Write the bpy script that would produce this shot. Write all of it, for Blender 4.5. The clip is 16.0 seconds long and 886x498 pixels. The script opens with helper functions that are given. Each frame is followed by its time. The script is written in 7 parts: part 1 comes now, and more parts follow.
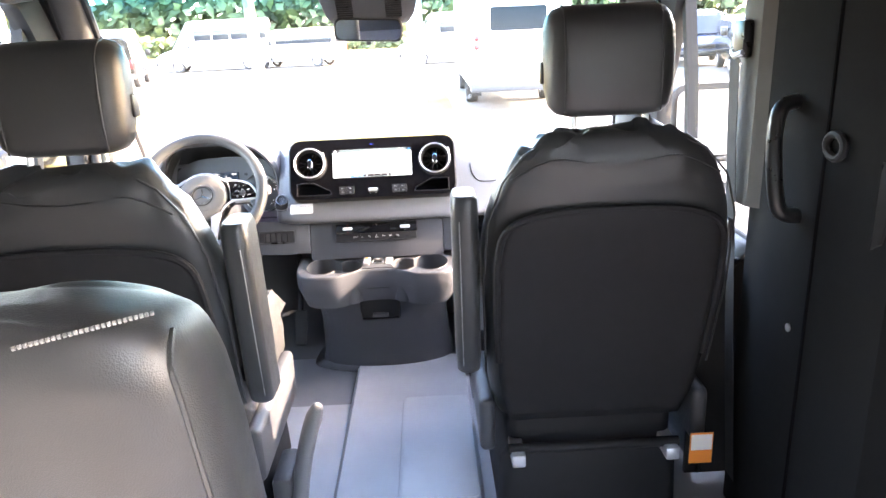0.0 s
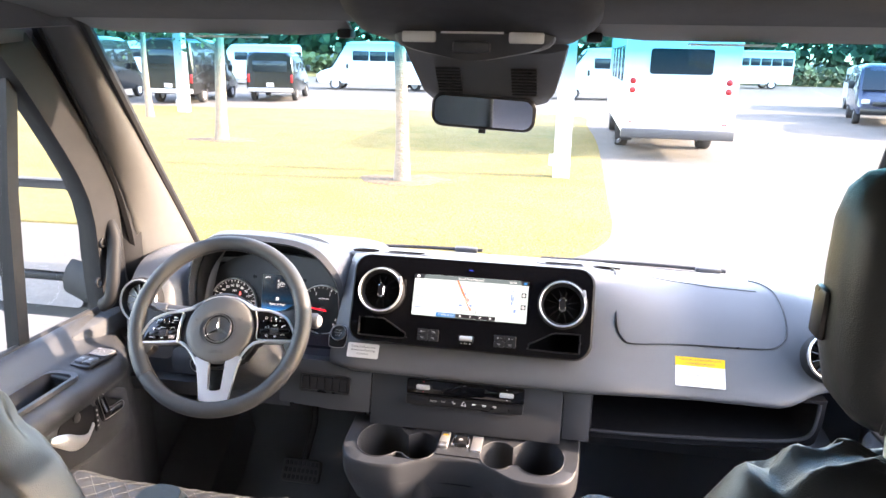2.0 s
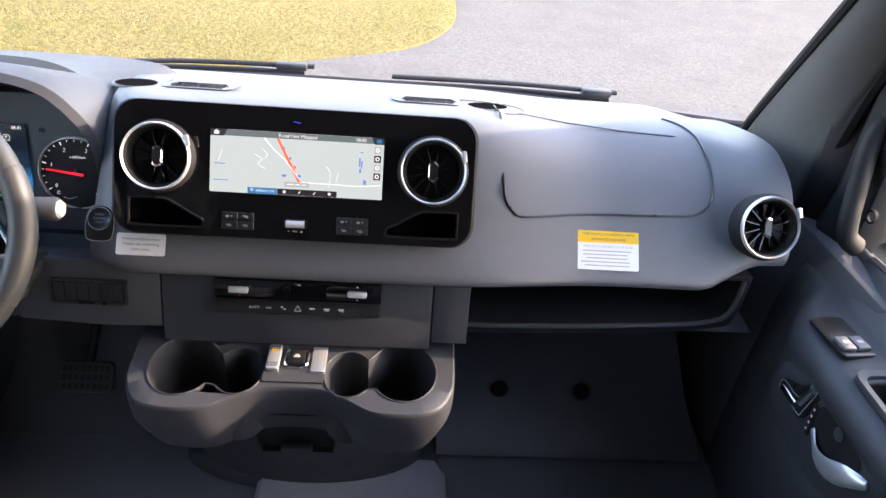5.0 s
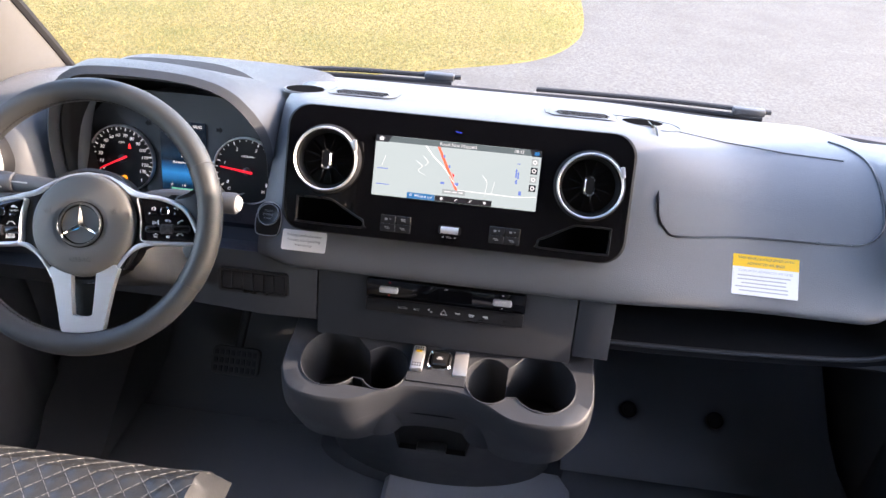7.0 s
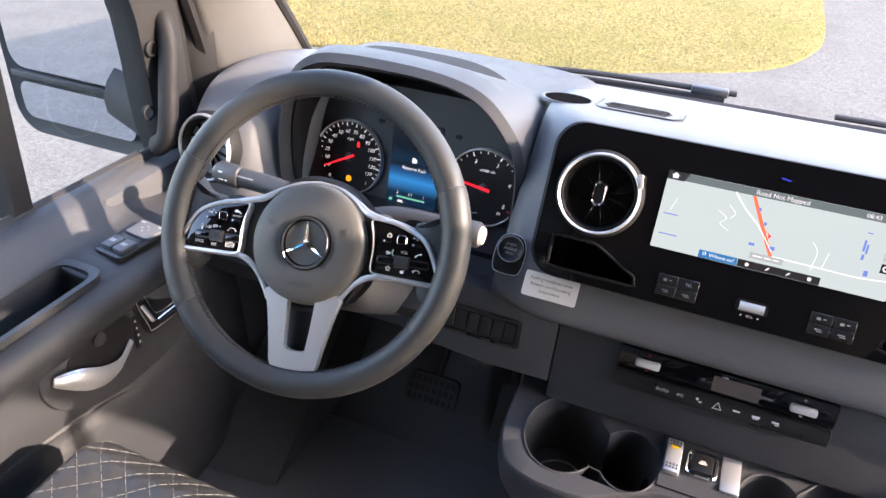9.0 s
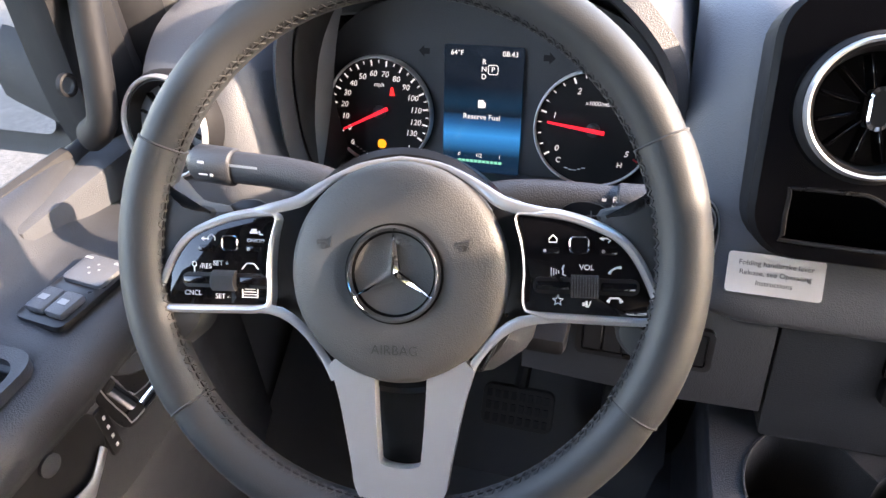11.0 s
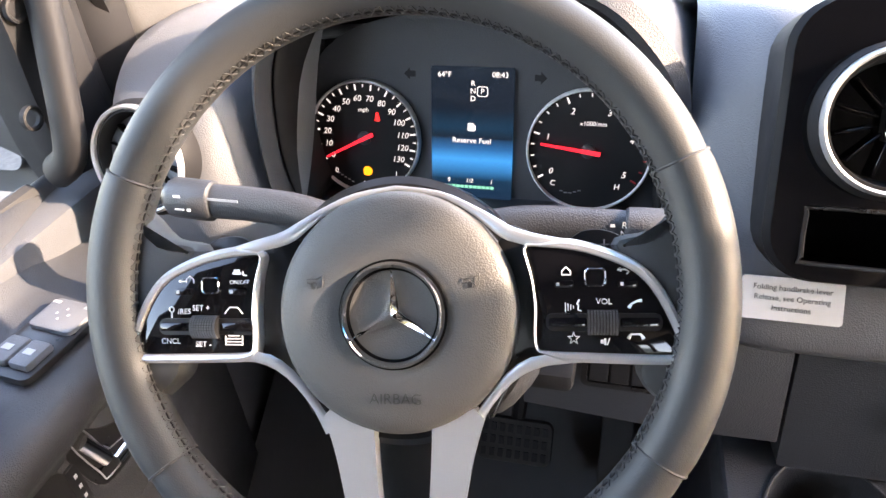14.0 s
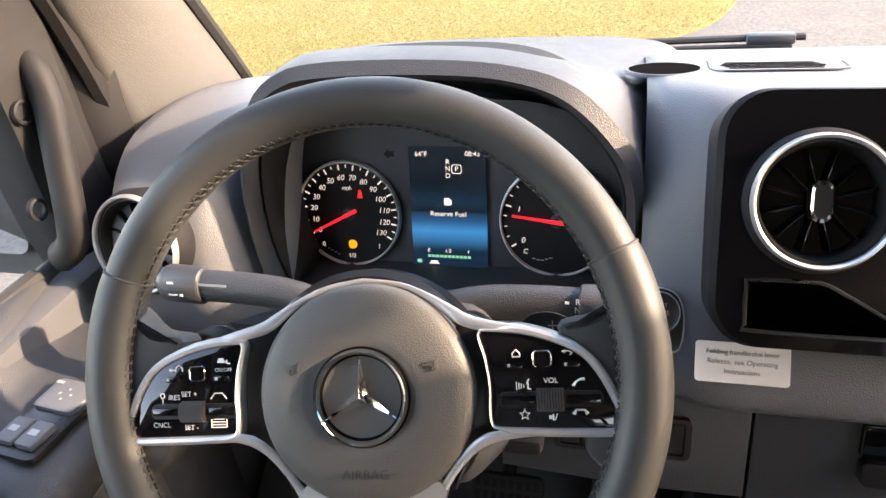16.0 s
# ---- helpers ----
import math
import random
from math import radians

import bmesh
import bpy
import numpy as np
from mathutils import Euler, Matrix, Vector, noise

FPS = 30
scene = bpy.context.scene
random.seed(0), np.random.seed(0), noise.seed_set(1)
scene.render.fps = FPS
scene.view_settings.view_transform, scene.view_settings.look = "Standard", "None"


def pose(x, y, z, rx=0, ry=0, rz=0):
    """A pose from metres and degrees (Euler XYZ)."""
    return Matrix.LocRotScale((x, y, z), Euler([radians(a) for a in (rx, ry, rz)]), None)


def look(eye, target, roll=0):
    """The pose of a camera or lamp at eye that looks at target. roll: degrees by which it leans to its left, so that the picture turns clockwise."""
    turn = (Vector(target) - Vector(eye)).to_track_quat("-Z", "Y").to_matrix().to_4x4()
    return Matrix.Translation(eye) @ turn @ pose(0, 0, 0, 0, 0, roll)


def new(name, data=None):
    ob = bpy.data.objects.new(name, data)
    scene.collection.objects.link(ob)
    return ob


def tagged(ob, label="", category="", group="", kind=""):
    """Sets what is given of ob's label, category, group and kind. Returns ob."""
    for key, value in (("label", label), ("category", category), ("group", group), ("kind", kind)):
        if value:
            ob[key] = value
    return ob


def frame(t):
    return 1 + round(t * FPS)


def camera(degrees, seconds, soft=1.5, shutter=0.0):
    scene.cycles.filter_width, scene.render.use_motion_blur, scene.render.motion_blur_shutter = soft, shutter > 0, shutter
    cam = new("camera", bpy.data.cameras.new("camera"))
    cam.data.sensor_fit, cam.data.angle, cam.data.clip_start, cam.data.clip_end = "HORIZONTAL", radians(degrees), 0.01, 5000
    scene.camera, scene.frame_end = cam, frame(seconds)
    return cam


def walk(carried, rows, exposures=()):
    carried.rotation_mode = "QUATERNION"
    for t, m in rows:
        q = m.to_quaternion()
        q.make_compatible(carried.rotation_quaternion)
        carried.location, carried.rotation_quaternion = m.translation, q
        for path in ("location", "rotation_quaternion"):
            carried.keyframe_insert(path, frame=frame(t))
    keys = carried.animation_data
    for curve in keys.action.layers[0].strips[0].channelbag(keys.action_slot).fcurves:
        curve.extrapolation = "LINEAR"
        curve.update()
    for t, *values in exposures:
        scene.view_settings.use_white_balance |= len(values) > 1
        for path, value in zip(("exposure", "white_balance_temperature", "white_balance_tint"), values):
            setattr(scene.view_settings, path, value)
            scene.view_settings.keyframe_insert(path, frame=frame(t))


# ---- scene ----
cam = camera(64.4, 16.0)
PATH = [
    (0, (0.179, 0.025, 1.31), (0.203, 1.93, 0.7), -2.6),
    (0.5, (0.177, 0.195, 1.334), (0.037, 2.108, 0.767), -1.8),
    (1, (0.18, 0.388, 1.353), (-0.074, 2.301, 0.827), -0.7),
    (1.5, (0.172, 0.589, 1.394), (-0.162, 2.494, 0.885), 0.3),
    (2, (0.191, 0.79, 1.405), (-0.151, 2.687, 0.872), 1.2),
    (2.5, (0.188, 0.973, 1.409), (-0.089, 2.856, 0.795), 1.8),
    (3, (0.139, 1.128, 1.396), (-0.008, 2.988, 0.676), 2.4),
    (3.5, (0.146, 1.228, 1.391), (0.179, 3.04, 0.545), 3.3),
    (3.7, (0.157, 1.248, 1.378), (0.263, 3.035, 0.485), 3.8),
    (5.8, (0.112, 1.265, 1.358), (0.254, 2.939, 0.273), 5.8),
    (6, (0.104, 1.26, 1.359), (0.196, 2.94, 0.277), 5.4),
    (6.5, (0.092, 1.252, 1.359), (0.065, 2.945, 0.294), 4.4),
    (7, (0.076, 1.249, 1.362), (-0.083, 2.937, 0.302), 3.6),
    (7.5, (0.047, 1.246, 1.363), (-0.244, 2.917, 0.303), 3.2),
    (8, (0.015, 1.263, 1.361), (-0.401, 2.902, 0.293), 3.3),
    (8.5, (-0.028, 1.334, 1.352), (-0.557, 2.931, 0.271), 3.3),
    (9, (-0.09, 1.435, 1.303), (-0.706, 2.989, 0.205), 2.7),
    (9.5, (-0.172, 1.524, 1.248), (-0.804, 3.053, 0.125), 1.6),
    (10, (-0.246, 1.574, 1.212), (-0.844, 3.096, 0.06), -0.2),
    (10.2, (-0.274, 1.602, 1.195), (-0.841, 3.122, 0.025), -0.8),
    (12.3, (-0.359, 1.714, 1.112), (-0.815, 3.225, -0.115), -5.9),
    (12.5, (-0.359, 1.713, 1.114), (-0.81, 3.234, -0.104), -5.7),
    (13, (-0.358, 1.711, 1.116), (-0.805, 3.246, -0.085), -5.3),
    (13.5, (-0.361, 1.712, 1.117), (-0.804, 3.259, -0.07), -4.6),
    (14, (-0.36, 1.71, 1.127), (-0.813, 3.271, -0.038), -4.2),
    (14.5, (-0.357, 1.705, 1.147), (-0.83, 3.288, 0.019), -4.1),
    (15, (-0.351, 1.698, 1.169), (-0.843, 3.296, 0.071), -4.5),
    (15.5, (-0.341, 1.699, 1.172), (-0.834, 3.309, 0.094), -5.1),
    (16, (-0.326, 1.697, 1.171), (-0.803, 3.324, 0.11), -6.1),
]
walk(cam, [(t, look(eye, target, roll)) for t, eye, target, roll in PATH],
     [(t, stops, 7700 if t < 4 else 7200 if t < 11 else 7900 if t < 15 else 8600, 24) for t, stops in ((0, 5.1), (0.5, 5.0), (1.0, 4.8), (1.5, 4.4), (2.0, 3.65), (2.5, 3.05), (3.0, 2.85), (3.5, 2.85), (6.0, 3.0),
      (9.0, 3.0), (10.0, 3.0), (12.3, 3.78), (14.5, 3.6), (16.0, 3.08))])

# ---- world and sun ----
SUN = Vector((0.93, 0.08, 0.405)).normalized()
world = bpy.data.worlds.new("sky")
scene.world = world
world.use_nodes = True
wn = world.node_tree.nodes
sky = wn.new("ShaderNodeTexSky")
sky.sky_type, sky.sun_disc = "NISHITA", False
sky.sun_elevation = math.asin(SUN.z)
sky.sun_rotation = math.atan2(SUN.x, SUN.y)
wn["Background"].inputs["Strength"].default_value = 0.25
world.node_tree.links.new(sky.outputs[0], wn["Background"].inputs[0])
sun = new("sun", bpy.data.lights.new("sun", "SUN"))
sun.data.energy, sun.data.angle, sun.data.color = 1.9, radians(0.6), (1.0, 0.90, 0.75)
sun.matrix_world = look((30, -4, 20), Vector((30, -4, 20)) - SUN)


# ---- materials ----
def mat(name, col, rough=0.5, metal=0.0, grain=0.0, gscale=300.0, var=0.12, vscale=6.0, coat=0.0, cells=False, spec=0.5, rvar=0.08):
    m = bpy.data.materials.new(name)
    m.use_nodes = True
    nt = m.node_tree
    p = nt.nodes["Principled BSDF"]
    tc = nt.nodes.new("ShaderNodeTexCoord")
    n1 = nt.nodes.new("ShaderNodeTexNoise")
    n1.inputs["Scale"].default_value, n1.inputs["Detail"].default_value = vscale, 6
    nt.links.new(tc.outputs["Object"], n1.inputs["Vector"])
    ramp = nt.nodes.new("ShaderNodeMix")
    ramp.data_type = "RGBA"
    ramp.inputs[6].default_value = (*[c * (1 - var) for c in col], 1)
    ramp.inputs[7].default_value = (*[min(1, c * (1 + var)) for c in col], 1)
    nt.links.new(n1.outputs["Fac"], ramp.inputs[0])
    nt.links.new(ramp.outputs[2], p.inputs["Base Color"])
    mr = nt.nodes.new("ShaderNodeMapRange")
    mr.inputs["To Min"].default_value, mr.inputs["To Max"].default_value = max(0.02, rough - rvar), min(1, rough + rvar)
    n2 = nt.nodes.new("ShaderNodeTexNoise")
    n2.inputs["Scale"].default_value, n2.inputs["Detail"].default_value = vscale * 7, 4
    nt.links.new(tc.outputs["Object"], n2.inputs["Vector"])
    nt.links.new(n2.outputs["Fac"], mr.inputs["Value"])
    nt.links.new(mr.outputs[0], p.inputs["Roughness"])
    p.inputs["Metallic"].default_value = metal
    p.inputs["Specular IOR Level"].default_value = spec
    p.inputs["Coat Weight"].default_value = coat
    p.inputs["Coat Roughness"].default_value = 0.04
    if grain:
        if cells:
            g = nt.nodes.new("ShaderNodeTexVoronoi")
            g.inputs["Scale"].default_value = gscale
            out = g.outputs["Distance"]
        else:
            g = nt.nodes.new("ShaderNodeTexNoise")
            g.inputs["Scale"].default_value, g.inputs["Detail"].default_value = gscale, 3
            out = g.outputs["Fac"]
        nt.links.new(tc.outputs["Object"], g.inputs["Vector"])
        b = nt.nodes.new("ShaderNodeBump")
        b.inputs["Strength"].default_value, b.inputs["Distance"].default_value = grain, 1.0 / gscale
        nt.links.new(out, b.inputs["Height"])
        nt.links.new(b.outputs[0], p.inputs["Normal"])
    return m


def glow(name, col, strength, back=(0.01, 0.01, 0.012)):
    m = bpy.data.materials.new(name)
    m.use_nodes = True
    p = m.node_tree.nodes["Principled BSDF"]
    p.inputs["Base Color"].default_value = (*back, 1)
    p.inputs["Roughness"].default_value = 0.12
    p.inputs["Emission Color"].default_value = (*col, 1)
    p.inputs["Emission Strength"].default_value = strength * 0.2
    return m


def clear(name, col, gloss=0.06, rough=0.02, band=None):
    """Thin glass: mostly clear, a little mirror; band: (low z, high z, colour) of a tinted strip that deepens upwards."""
    m = bpy.data.materials.new(name)
    m.use_nodes = True
    nt = m.node_tree
    out = nt.nodes["Material Output"]
    nt.nodes.remove(nt.nodes["Principled BSDF"])
    tr, gl, mx = nt.nodes.new("ShaderNodeBsdfTransparent"), nt.nodes.new("ShaderNodeBsdfGlossy"), nt.nodes.new("ShaderNodeMixShader")
    tr.inputs[0].default_value = (*col, 1)
    gl.inputs["Roughness"].default_value = rough
    mx.inputs[0].default_value = gloss
    if band:
        geo, sep, mr, mc = nt.nodes.new("ShaderNodeNewGeometry"), nt.nodes.new("ShaderNodeSeparateXYZ"), nt.nodes.new("ShaderNodeMapRange"), nt.nodes.new("ShaderNodeMix")
        mc.data_type = "RGBA"
        mc.inputs[6].default_value, mc.inputs[7].default_value = (*col, 1), (*band[2], 1)
        mr.inputs["From Min"].default_value, mr.inputs["From Max"].default_value = band[0], band[1]
        nt.links.new(geo.outputs["Position"], sep.inputs[0])
        nt.links.new(sep.outputs["Z"], mr.inputs["Value"])
        nt.links.new(mr.outputs[0], mc.inputs[0])
        nt.links.new(mc.outputs[2], tr.inputs[0])
    nt.links.new(tr.outputs[0], mx.inputs[1])
    nt.links.new(gl.outputs[0], mx.inputs[2])
    nt.links.new(mx.outputs[0], out.inputs["Surface"])
    return m


def ground_mat(name, dark, light, third, scale, bump, bscale, amount=0.5, rough=0.95):
    m = bpy.data.materials.new(name)
    m.use_nodes = True
    nt = m.node_tree
    p = nt.nodes["Principled BSDF"]
    p.inputs["Roughness"].default_value = rough
    p.inputs["Specular IOR Level"].default_value = 0.2
    tc = nt.nodes.new("ShaderNodeTexCoord")

    def nz(s, d):
        n = nt.nodes.new("ShaderNodeTexNoise")
        n.inputs["Scale"].default_value, n.inputs["Detail"].default_value = s, d
        nt.links.new(tc.outputs["Object"], n.inputs["Vector"])
        return n

    fine, broad = nz(scale, 8), nz(scale * 0.04, 5)
    r = nt.nodes.new("ShaderNodeValToRGB")
    r.color_ramp.elements[0].position, r.color_ramp.elements[1].position = 0.34, 0.66
    r.color_ramp.elements[0].color, r.color_ramp.elements[1].color = (*dark, 1), (*light, 1)
    nt.links.new(fine.outputs["Fac"], r.inputs[0])
    r2 = nt.nodes.new("ShaderNodeValToRGB")
    r2.color_ramp.elements[0].position, r2.color_ramp.elements[1].position = 0.45, 0.7
    mx = nt.nodes.new("ShaderNodeMix")
    mx.data_type = "RGBA"
    mx.inputs[7].default_value = (*third, 1)
    ml = nt.nodes.new("ShaderNodeMath")
    ml.operation = "MULTIPLY"
    ml.inputs[1].default_value = amount
    nt.links.new(broad.outputs["Fac"], r2.inputs[0])
    nt.links.new(r2.outputs[0], ml.inputs[0])
    nt.links.new(ml.outputs[0], mx.inputs[0])
    nt.links.new(r.outputs[0], mx.inputs[6])
    nt.links.new(mx.outputs[2], p.inputs["Base Color"])
    b = nt.nodes.new("ShaderNodeBump")
    b.inputs["Strength"].default_value, b.inputs["Distance"].default_value = bump, 0.02
    nt.links.new(nz(bscale, 5).outputs["Fac"], b.inputs["Height"])
    nt.links.new(b.outputs[0], p.inputs["Normal"])
    return m


PLASTIC = mat("grained grey plastic", (0.118, 0.122, 0.130), 0.42, grain=0.30, gscale=820, cells=True)
PLASTIC_D = mat("dark grained plastic", (0.043, 0.0455, 0.051), 0.45, grain=0.30, gscale=820, cells=True)
PLASTIC_M = mat("matt black plastic", (0.014, 0.014, 0.0155), 0.65, grain=0.15, gscale=900, spec=0.25)
PILLARM = mat("dark door pillar trim", (0.012, 0.0125, 0.0135), 0.92, grain=0.2, gscale=600, spec=0.06)
TRIM = mat("pale grey pillar trim", (0.065, 0.064, 0.063), 0.75, grain=0.3, gscale=600)
RUBBER = mat("black rubber", (0.026, 0.026, 0.027), 0.75, grain=0.1, gscale=200)
MATFLOOR = mat("grey rubber floor", (0.32, 0.325, 0.345), 0.32, grain=0.3, gscale=500, var=0.2)
MATCAB = mat("dark cab floor rubber", (0.15, 0.156, 0.168), 0.45, grain=0.3, gscale=500, var=0.2)
BRUSHED = mat("brushed silver", (0.72, 0.72, 0.72), 0.32, metal=0.35, var=0.05)
LEATHER = mat("black leather", (0.034, 0.035, 0.036), 0.36, grain=0.2, gscale=800, cells=True)
LEATHER_R = mat("steering wheel leather", (0.034, 0.0365, 0.0385), 0.52, grain=0.1, gscale=1200, cells=True)
HUBMAT = mat("hub grained plastic", (0.080, 0.078, 0.076), 0.52, grain=0.25, gscale=1100, cells=True)
GLOSS = mat("piano black", (0.004, 0.004, 0.005), 0.05, coat=0.3, var=0.05, rvar=0.02)
SEMI = mat("satin black", (0.012, 0.012, 0.013), 0.3, var=0.05)
CHROME = mat("chrome", (0.8, 0.8, 0.8), 0.06, metal=1, var=0.04, rvar=0.03)
SATIN = mat("satin silver", (0.68, 0.685, 0.695), 0.36, metal=0.75, var=0.05)
WHITE = mat("white print", (0.78, 0.78, 0.78), 0.5, var=0.03)
GREYPRINT = mat("grey print", (0.4, 0.4, 0.4), 0.5, var=0.03)
DARKPRINT = mat("dark print", (0.1, 0.1, 0.1), 0.5, var=0.03)
YELLOW = mat("yellow label", (0.85, 0.5, 0.02), 0.4, var=0.04)
ORANGE = mat("orange label", (0.8, 0.24, 0.04), 0.4, var=0.04)
LABEL = mat("white label", (0.75, 0.75, 0.74), 0.4, var=0.03)
RED = mat("red print", (0.6, 0.02, 0.03), 0.4, var=0.03)
STITCH = mat("pale thread", (0.22, 0.22, 0.213), 0.8, var=0.05)
STITCH_G = mat("grey thread", (0.2, 0.21, 0.22), 0.7, var=0.05)
STITCH_D = mat("dark thread", (0.05, 0.05, 0.052), 0.7, var=0.05)
GLASS = clear("clear glass", (0.93, 0.96, 0.95), 0.03)
SCREENGLASS = clear("windscreen glass", (0.94, 0.97, 0.96), 0.025, band=(1.30, 1.42, (0.05, 0.42, 0.62)))
TINTED = clear("tinted glass", (0.35, 0.37, 0.38), 0.06)
MIRROR = mat("mirror", (0.9, 0.9, 0.9), 0.02, metal=1, var=0.0, rvar=0.0)
LENS = clear("lamp lens", (0.8, 0.8, 0.8), 0.15, 0.1)
HEADLINER = mat("grey woven headliner", (0.06, 0.06, 0.061), 0.9, grain=0.4, gscale=900, cells=True)
VISOR = mat("visor vinyl", (0.17, 0.165, 0.16), 0.7, grain=0.2, gscale=500)
# Sheenless black: paints the shade of slots, recesses and pockets; also a dark joint.
VOID = mat("black for shaded recesses and joints", (0.006, 0.006, 0.0065), 0.95, spec=0.0, var=0.1)
CARPET = mat("black carpet", (0.085, 0.089, 0.097), 0.95, grain=0.6, gscale=800)


# ---- mesh helpers ----
WORLD_OF = {}


def thing(name, label, category, at=(0, 0, 0), group="", kind=""):
    ob = new(name)
    m = at if isinstance(at, Matrix) else Matrix.Translation(at)
    ob.matrix_basis = m
    WORLD_OF[ob] = m
    ob.empty_display_size = 0.05
    return tagged(ob, label, category, group, kind)


def to_mesh(name, bm, material, sharp=0.7):
    bmesh.ops.recalc_face_normals(bm, faces=bm.faces)
    me = bpy.data.meshes.new(name)
    bm.to_mesh(me)
    bm.free()
    me.polygons.foreach_set("use_smooth", [True] * len(me.polygons))
    me.set_sharp_from_angle(angle=sharp)
    me.materials.append(material)
    return me


def part(name, bm, material, parent=None, label="", at=None, sharp=0.7, solid=0.0):
    """Links a bmesh, laid out in world metres (or in the frame at), as one mesh object."""
    ob = new(name, bm if isinstance(bm, bpy.types.Mesh) else to_mesh(name, bm, material, sharp))
    w = at if at is not None else Matrix()
    ob.matrix_basis = w
    WORLD_OF[ob] = w
    if parent is not None:
        ob.parent = parent
        ob.matrix_parent_inverse = WORLD_OF[parent].inverted()
    if solid:
        md = ob.modifiers.new("thickness", "SOLIDIFY")
        md.thickness, md.offset = solid, -1 if solid > 0 else 1
    if label:
        ob["label"] = label
    return ob


def structure(name, bm, material, label, category, solid=0.0, sharp=0.7):
    return tagged(part(name, bm, material, None, "", None, sharp, solid), label, category, "", "structure")


def plane_frame(o, recline, roll=0.0, turn=0.0):
    """A frame whose x runs across, y up along a surface that leans back (top away) and z out of it towards the cabin."""
    a = radians(recline)
    m = Matrix(((1, 0, 0, 0), (0, math.sin(a), -math.cos(a), 0), (0, math.cos(a), math.sin(a), 0), (0, 0, 0, 1)))
    return Matrix.Translation(o) @ Matrix.Rotation(radians(turn), 4, "Z") @ m @ Matrix.Rotation(radians(roll), 4, "Z")


def T(x=0, y=0, z=0):
    return Matrix.Translation((x, y, z))


def box(bm, c, s, r=0.0, seg=2, m=None):
    g = bmesh.ops.create_cube(bm, size=1, matrix=(m or Matrix()) @ Matrix.Translation(c) @ Matrix.Diagonal((*s, 1)))
    if r:
        es = {e for v in g["verts"] for e in v.link_edges}
        bmesh.ops.bevel(bm, geom=list(es), offset=r, segments=seg, affect="EDGES", profile=0.5)
    return bm


def boxm(c, s, r=0.0, seg=2, m=None):
    return box(bmesh.new(), c, s, r, seg, m)


def loft(bm, rings, closed=True, cap=True, m=None):
    m = m or Matrix()
    vs = [[bm.verts.new(m @ Vector(p)) for p in ring] for ring in rings]
    n = len(rings[0])
    for a, b in zip(vs, vs[1:]):
        for i in range(n if closed else n - 1):
            j = (i + 1) % n
            bm.faces.new((a[i], a[j], b[j], b[i]))
    if cap and closed:
        bm.faces.new(vs[0])
        bm.faces.new(vs[-1][::-1])
    return bm


def loftm(rings, closed=True, cap=True, m=None):
    return loft(bmesh.new(), rings, closed, cap, m)


def rrect(w, h, r, n=5, cx=0.0, cy=0.0):
    pts = []
    r = min(r, w / 2 - 1e-5, h / 2 - 1e-5)
    for sx, sy, a0 in ((1, 1, 0), (-1, 1, 90), (-1, -1, 180), (1, -1, 270)):
        for k in range(n + 1):
            a = radians(a0 + 90 * k / n)
            pts.append((cx + sx * (w / 2 - r) + r * math.cos(a), cy + sy * (h / 2 - r) + r * math.sin(a)))
    return pts


def circle(r, n=32, cx=0.0, cy=0.0):
    return [(cx + r * math.cos(2 * math.pi * k / n), cy + r * math.sin(2 * math.pi * k / n)) for k in range(n)]


def smooth(pts, n=4, closed=True):
    """A Catmull-Rom curve through points of any dimension."""
    ps = [Vector(p) for p in pts]
    out, k = [], len(ps)
    for i in range(k if closed else k - 1):
        g = (lambda q: ps[q % k]) if closed else (lambda q: ps[min(max(q, 0), k - 1)])
        a, b, c, d = g(i - 1), g(i), g(i + 1), g(i + 2)
        for j in range(n):
            t = j / n
            out.append(0.5 * ((2 * b) + (c - a) * t + (2 * a - 5 * b + 4 * c - d) * t * t + (3 * b - a - 3 * c + d) * t**3))
    if not closed:
        out.append(ps[-1])
    return [tuple(p) for p in out]


def prism(bm, pts, z0, z1, m=None, chamfer=0.0):
    """An outline in x and y, pushed from z0 to z1, with its far edge eased."""
    rings = [[(x, y, z0) for x, y in pts]]
    if chamfer:
        s = 1 if z1 > z0 else -1

        def inset(d):
            n, res = len(pts), []
            for i in range(n):
                a, b, q = Vector(pts[i - 1]), Vector(pts[i]), Vector(pts[(i + 1) % n])
                t = (q - a)
                nn = Vector((-t.y, t.x)).normalized() if t.length > 1e-9 else Vector((0, 0))
                res.append(tuple(b + nn * d * (1 if area > 0 else -1)))
            return res

        area = sum(pts[i - 1][0] * pts[i][1] - pts[i][0] * pts[i - 1][1] for i in range(len(pts)))
        rings.append([(x, y, z1 - s * chamfer) for x, y in pts])
        rings.append([(x, y, z1 - s * chamfer * 0.3) for x, y in inset(chamfer * 0.3)])
        rings.append([(x, y, z1) for x, y in inset(chamfer)])
    else:
        rings.append([(x, y, z1) for x, y in pts])
    return loft(bm, rings, m=m)


def prismm(pts, z0, z1, m=None, chamfer=0.0):
    return prism(bmesh.new(), pts, z0, z1, m, chamfer)


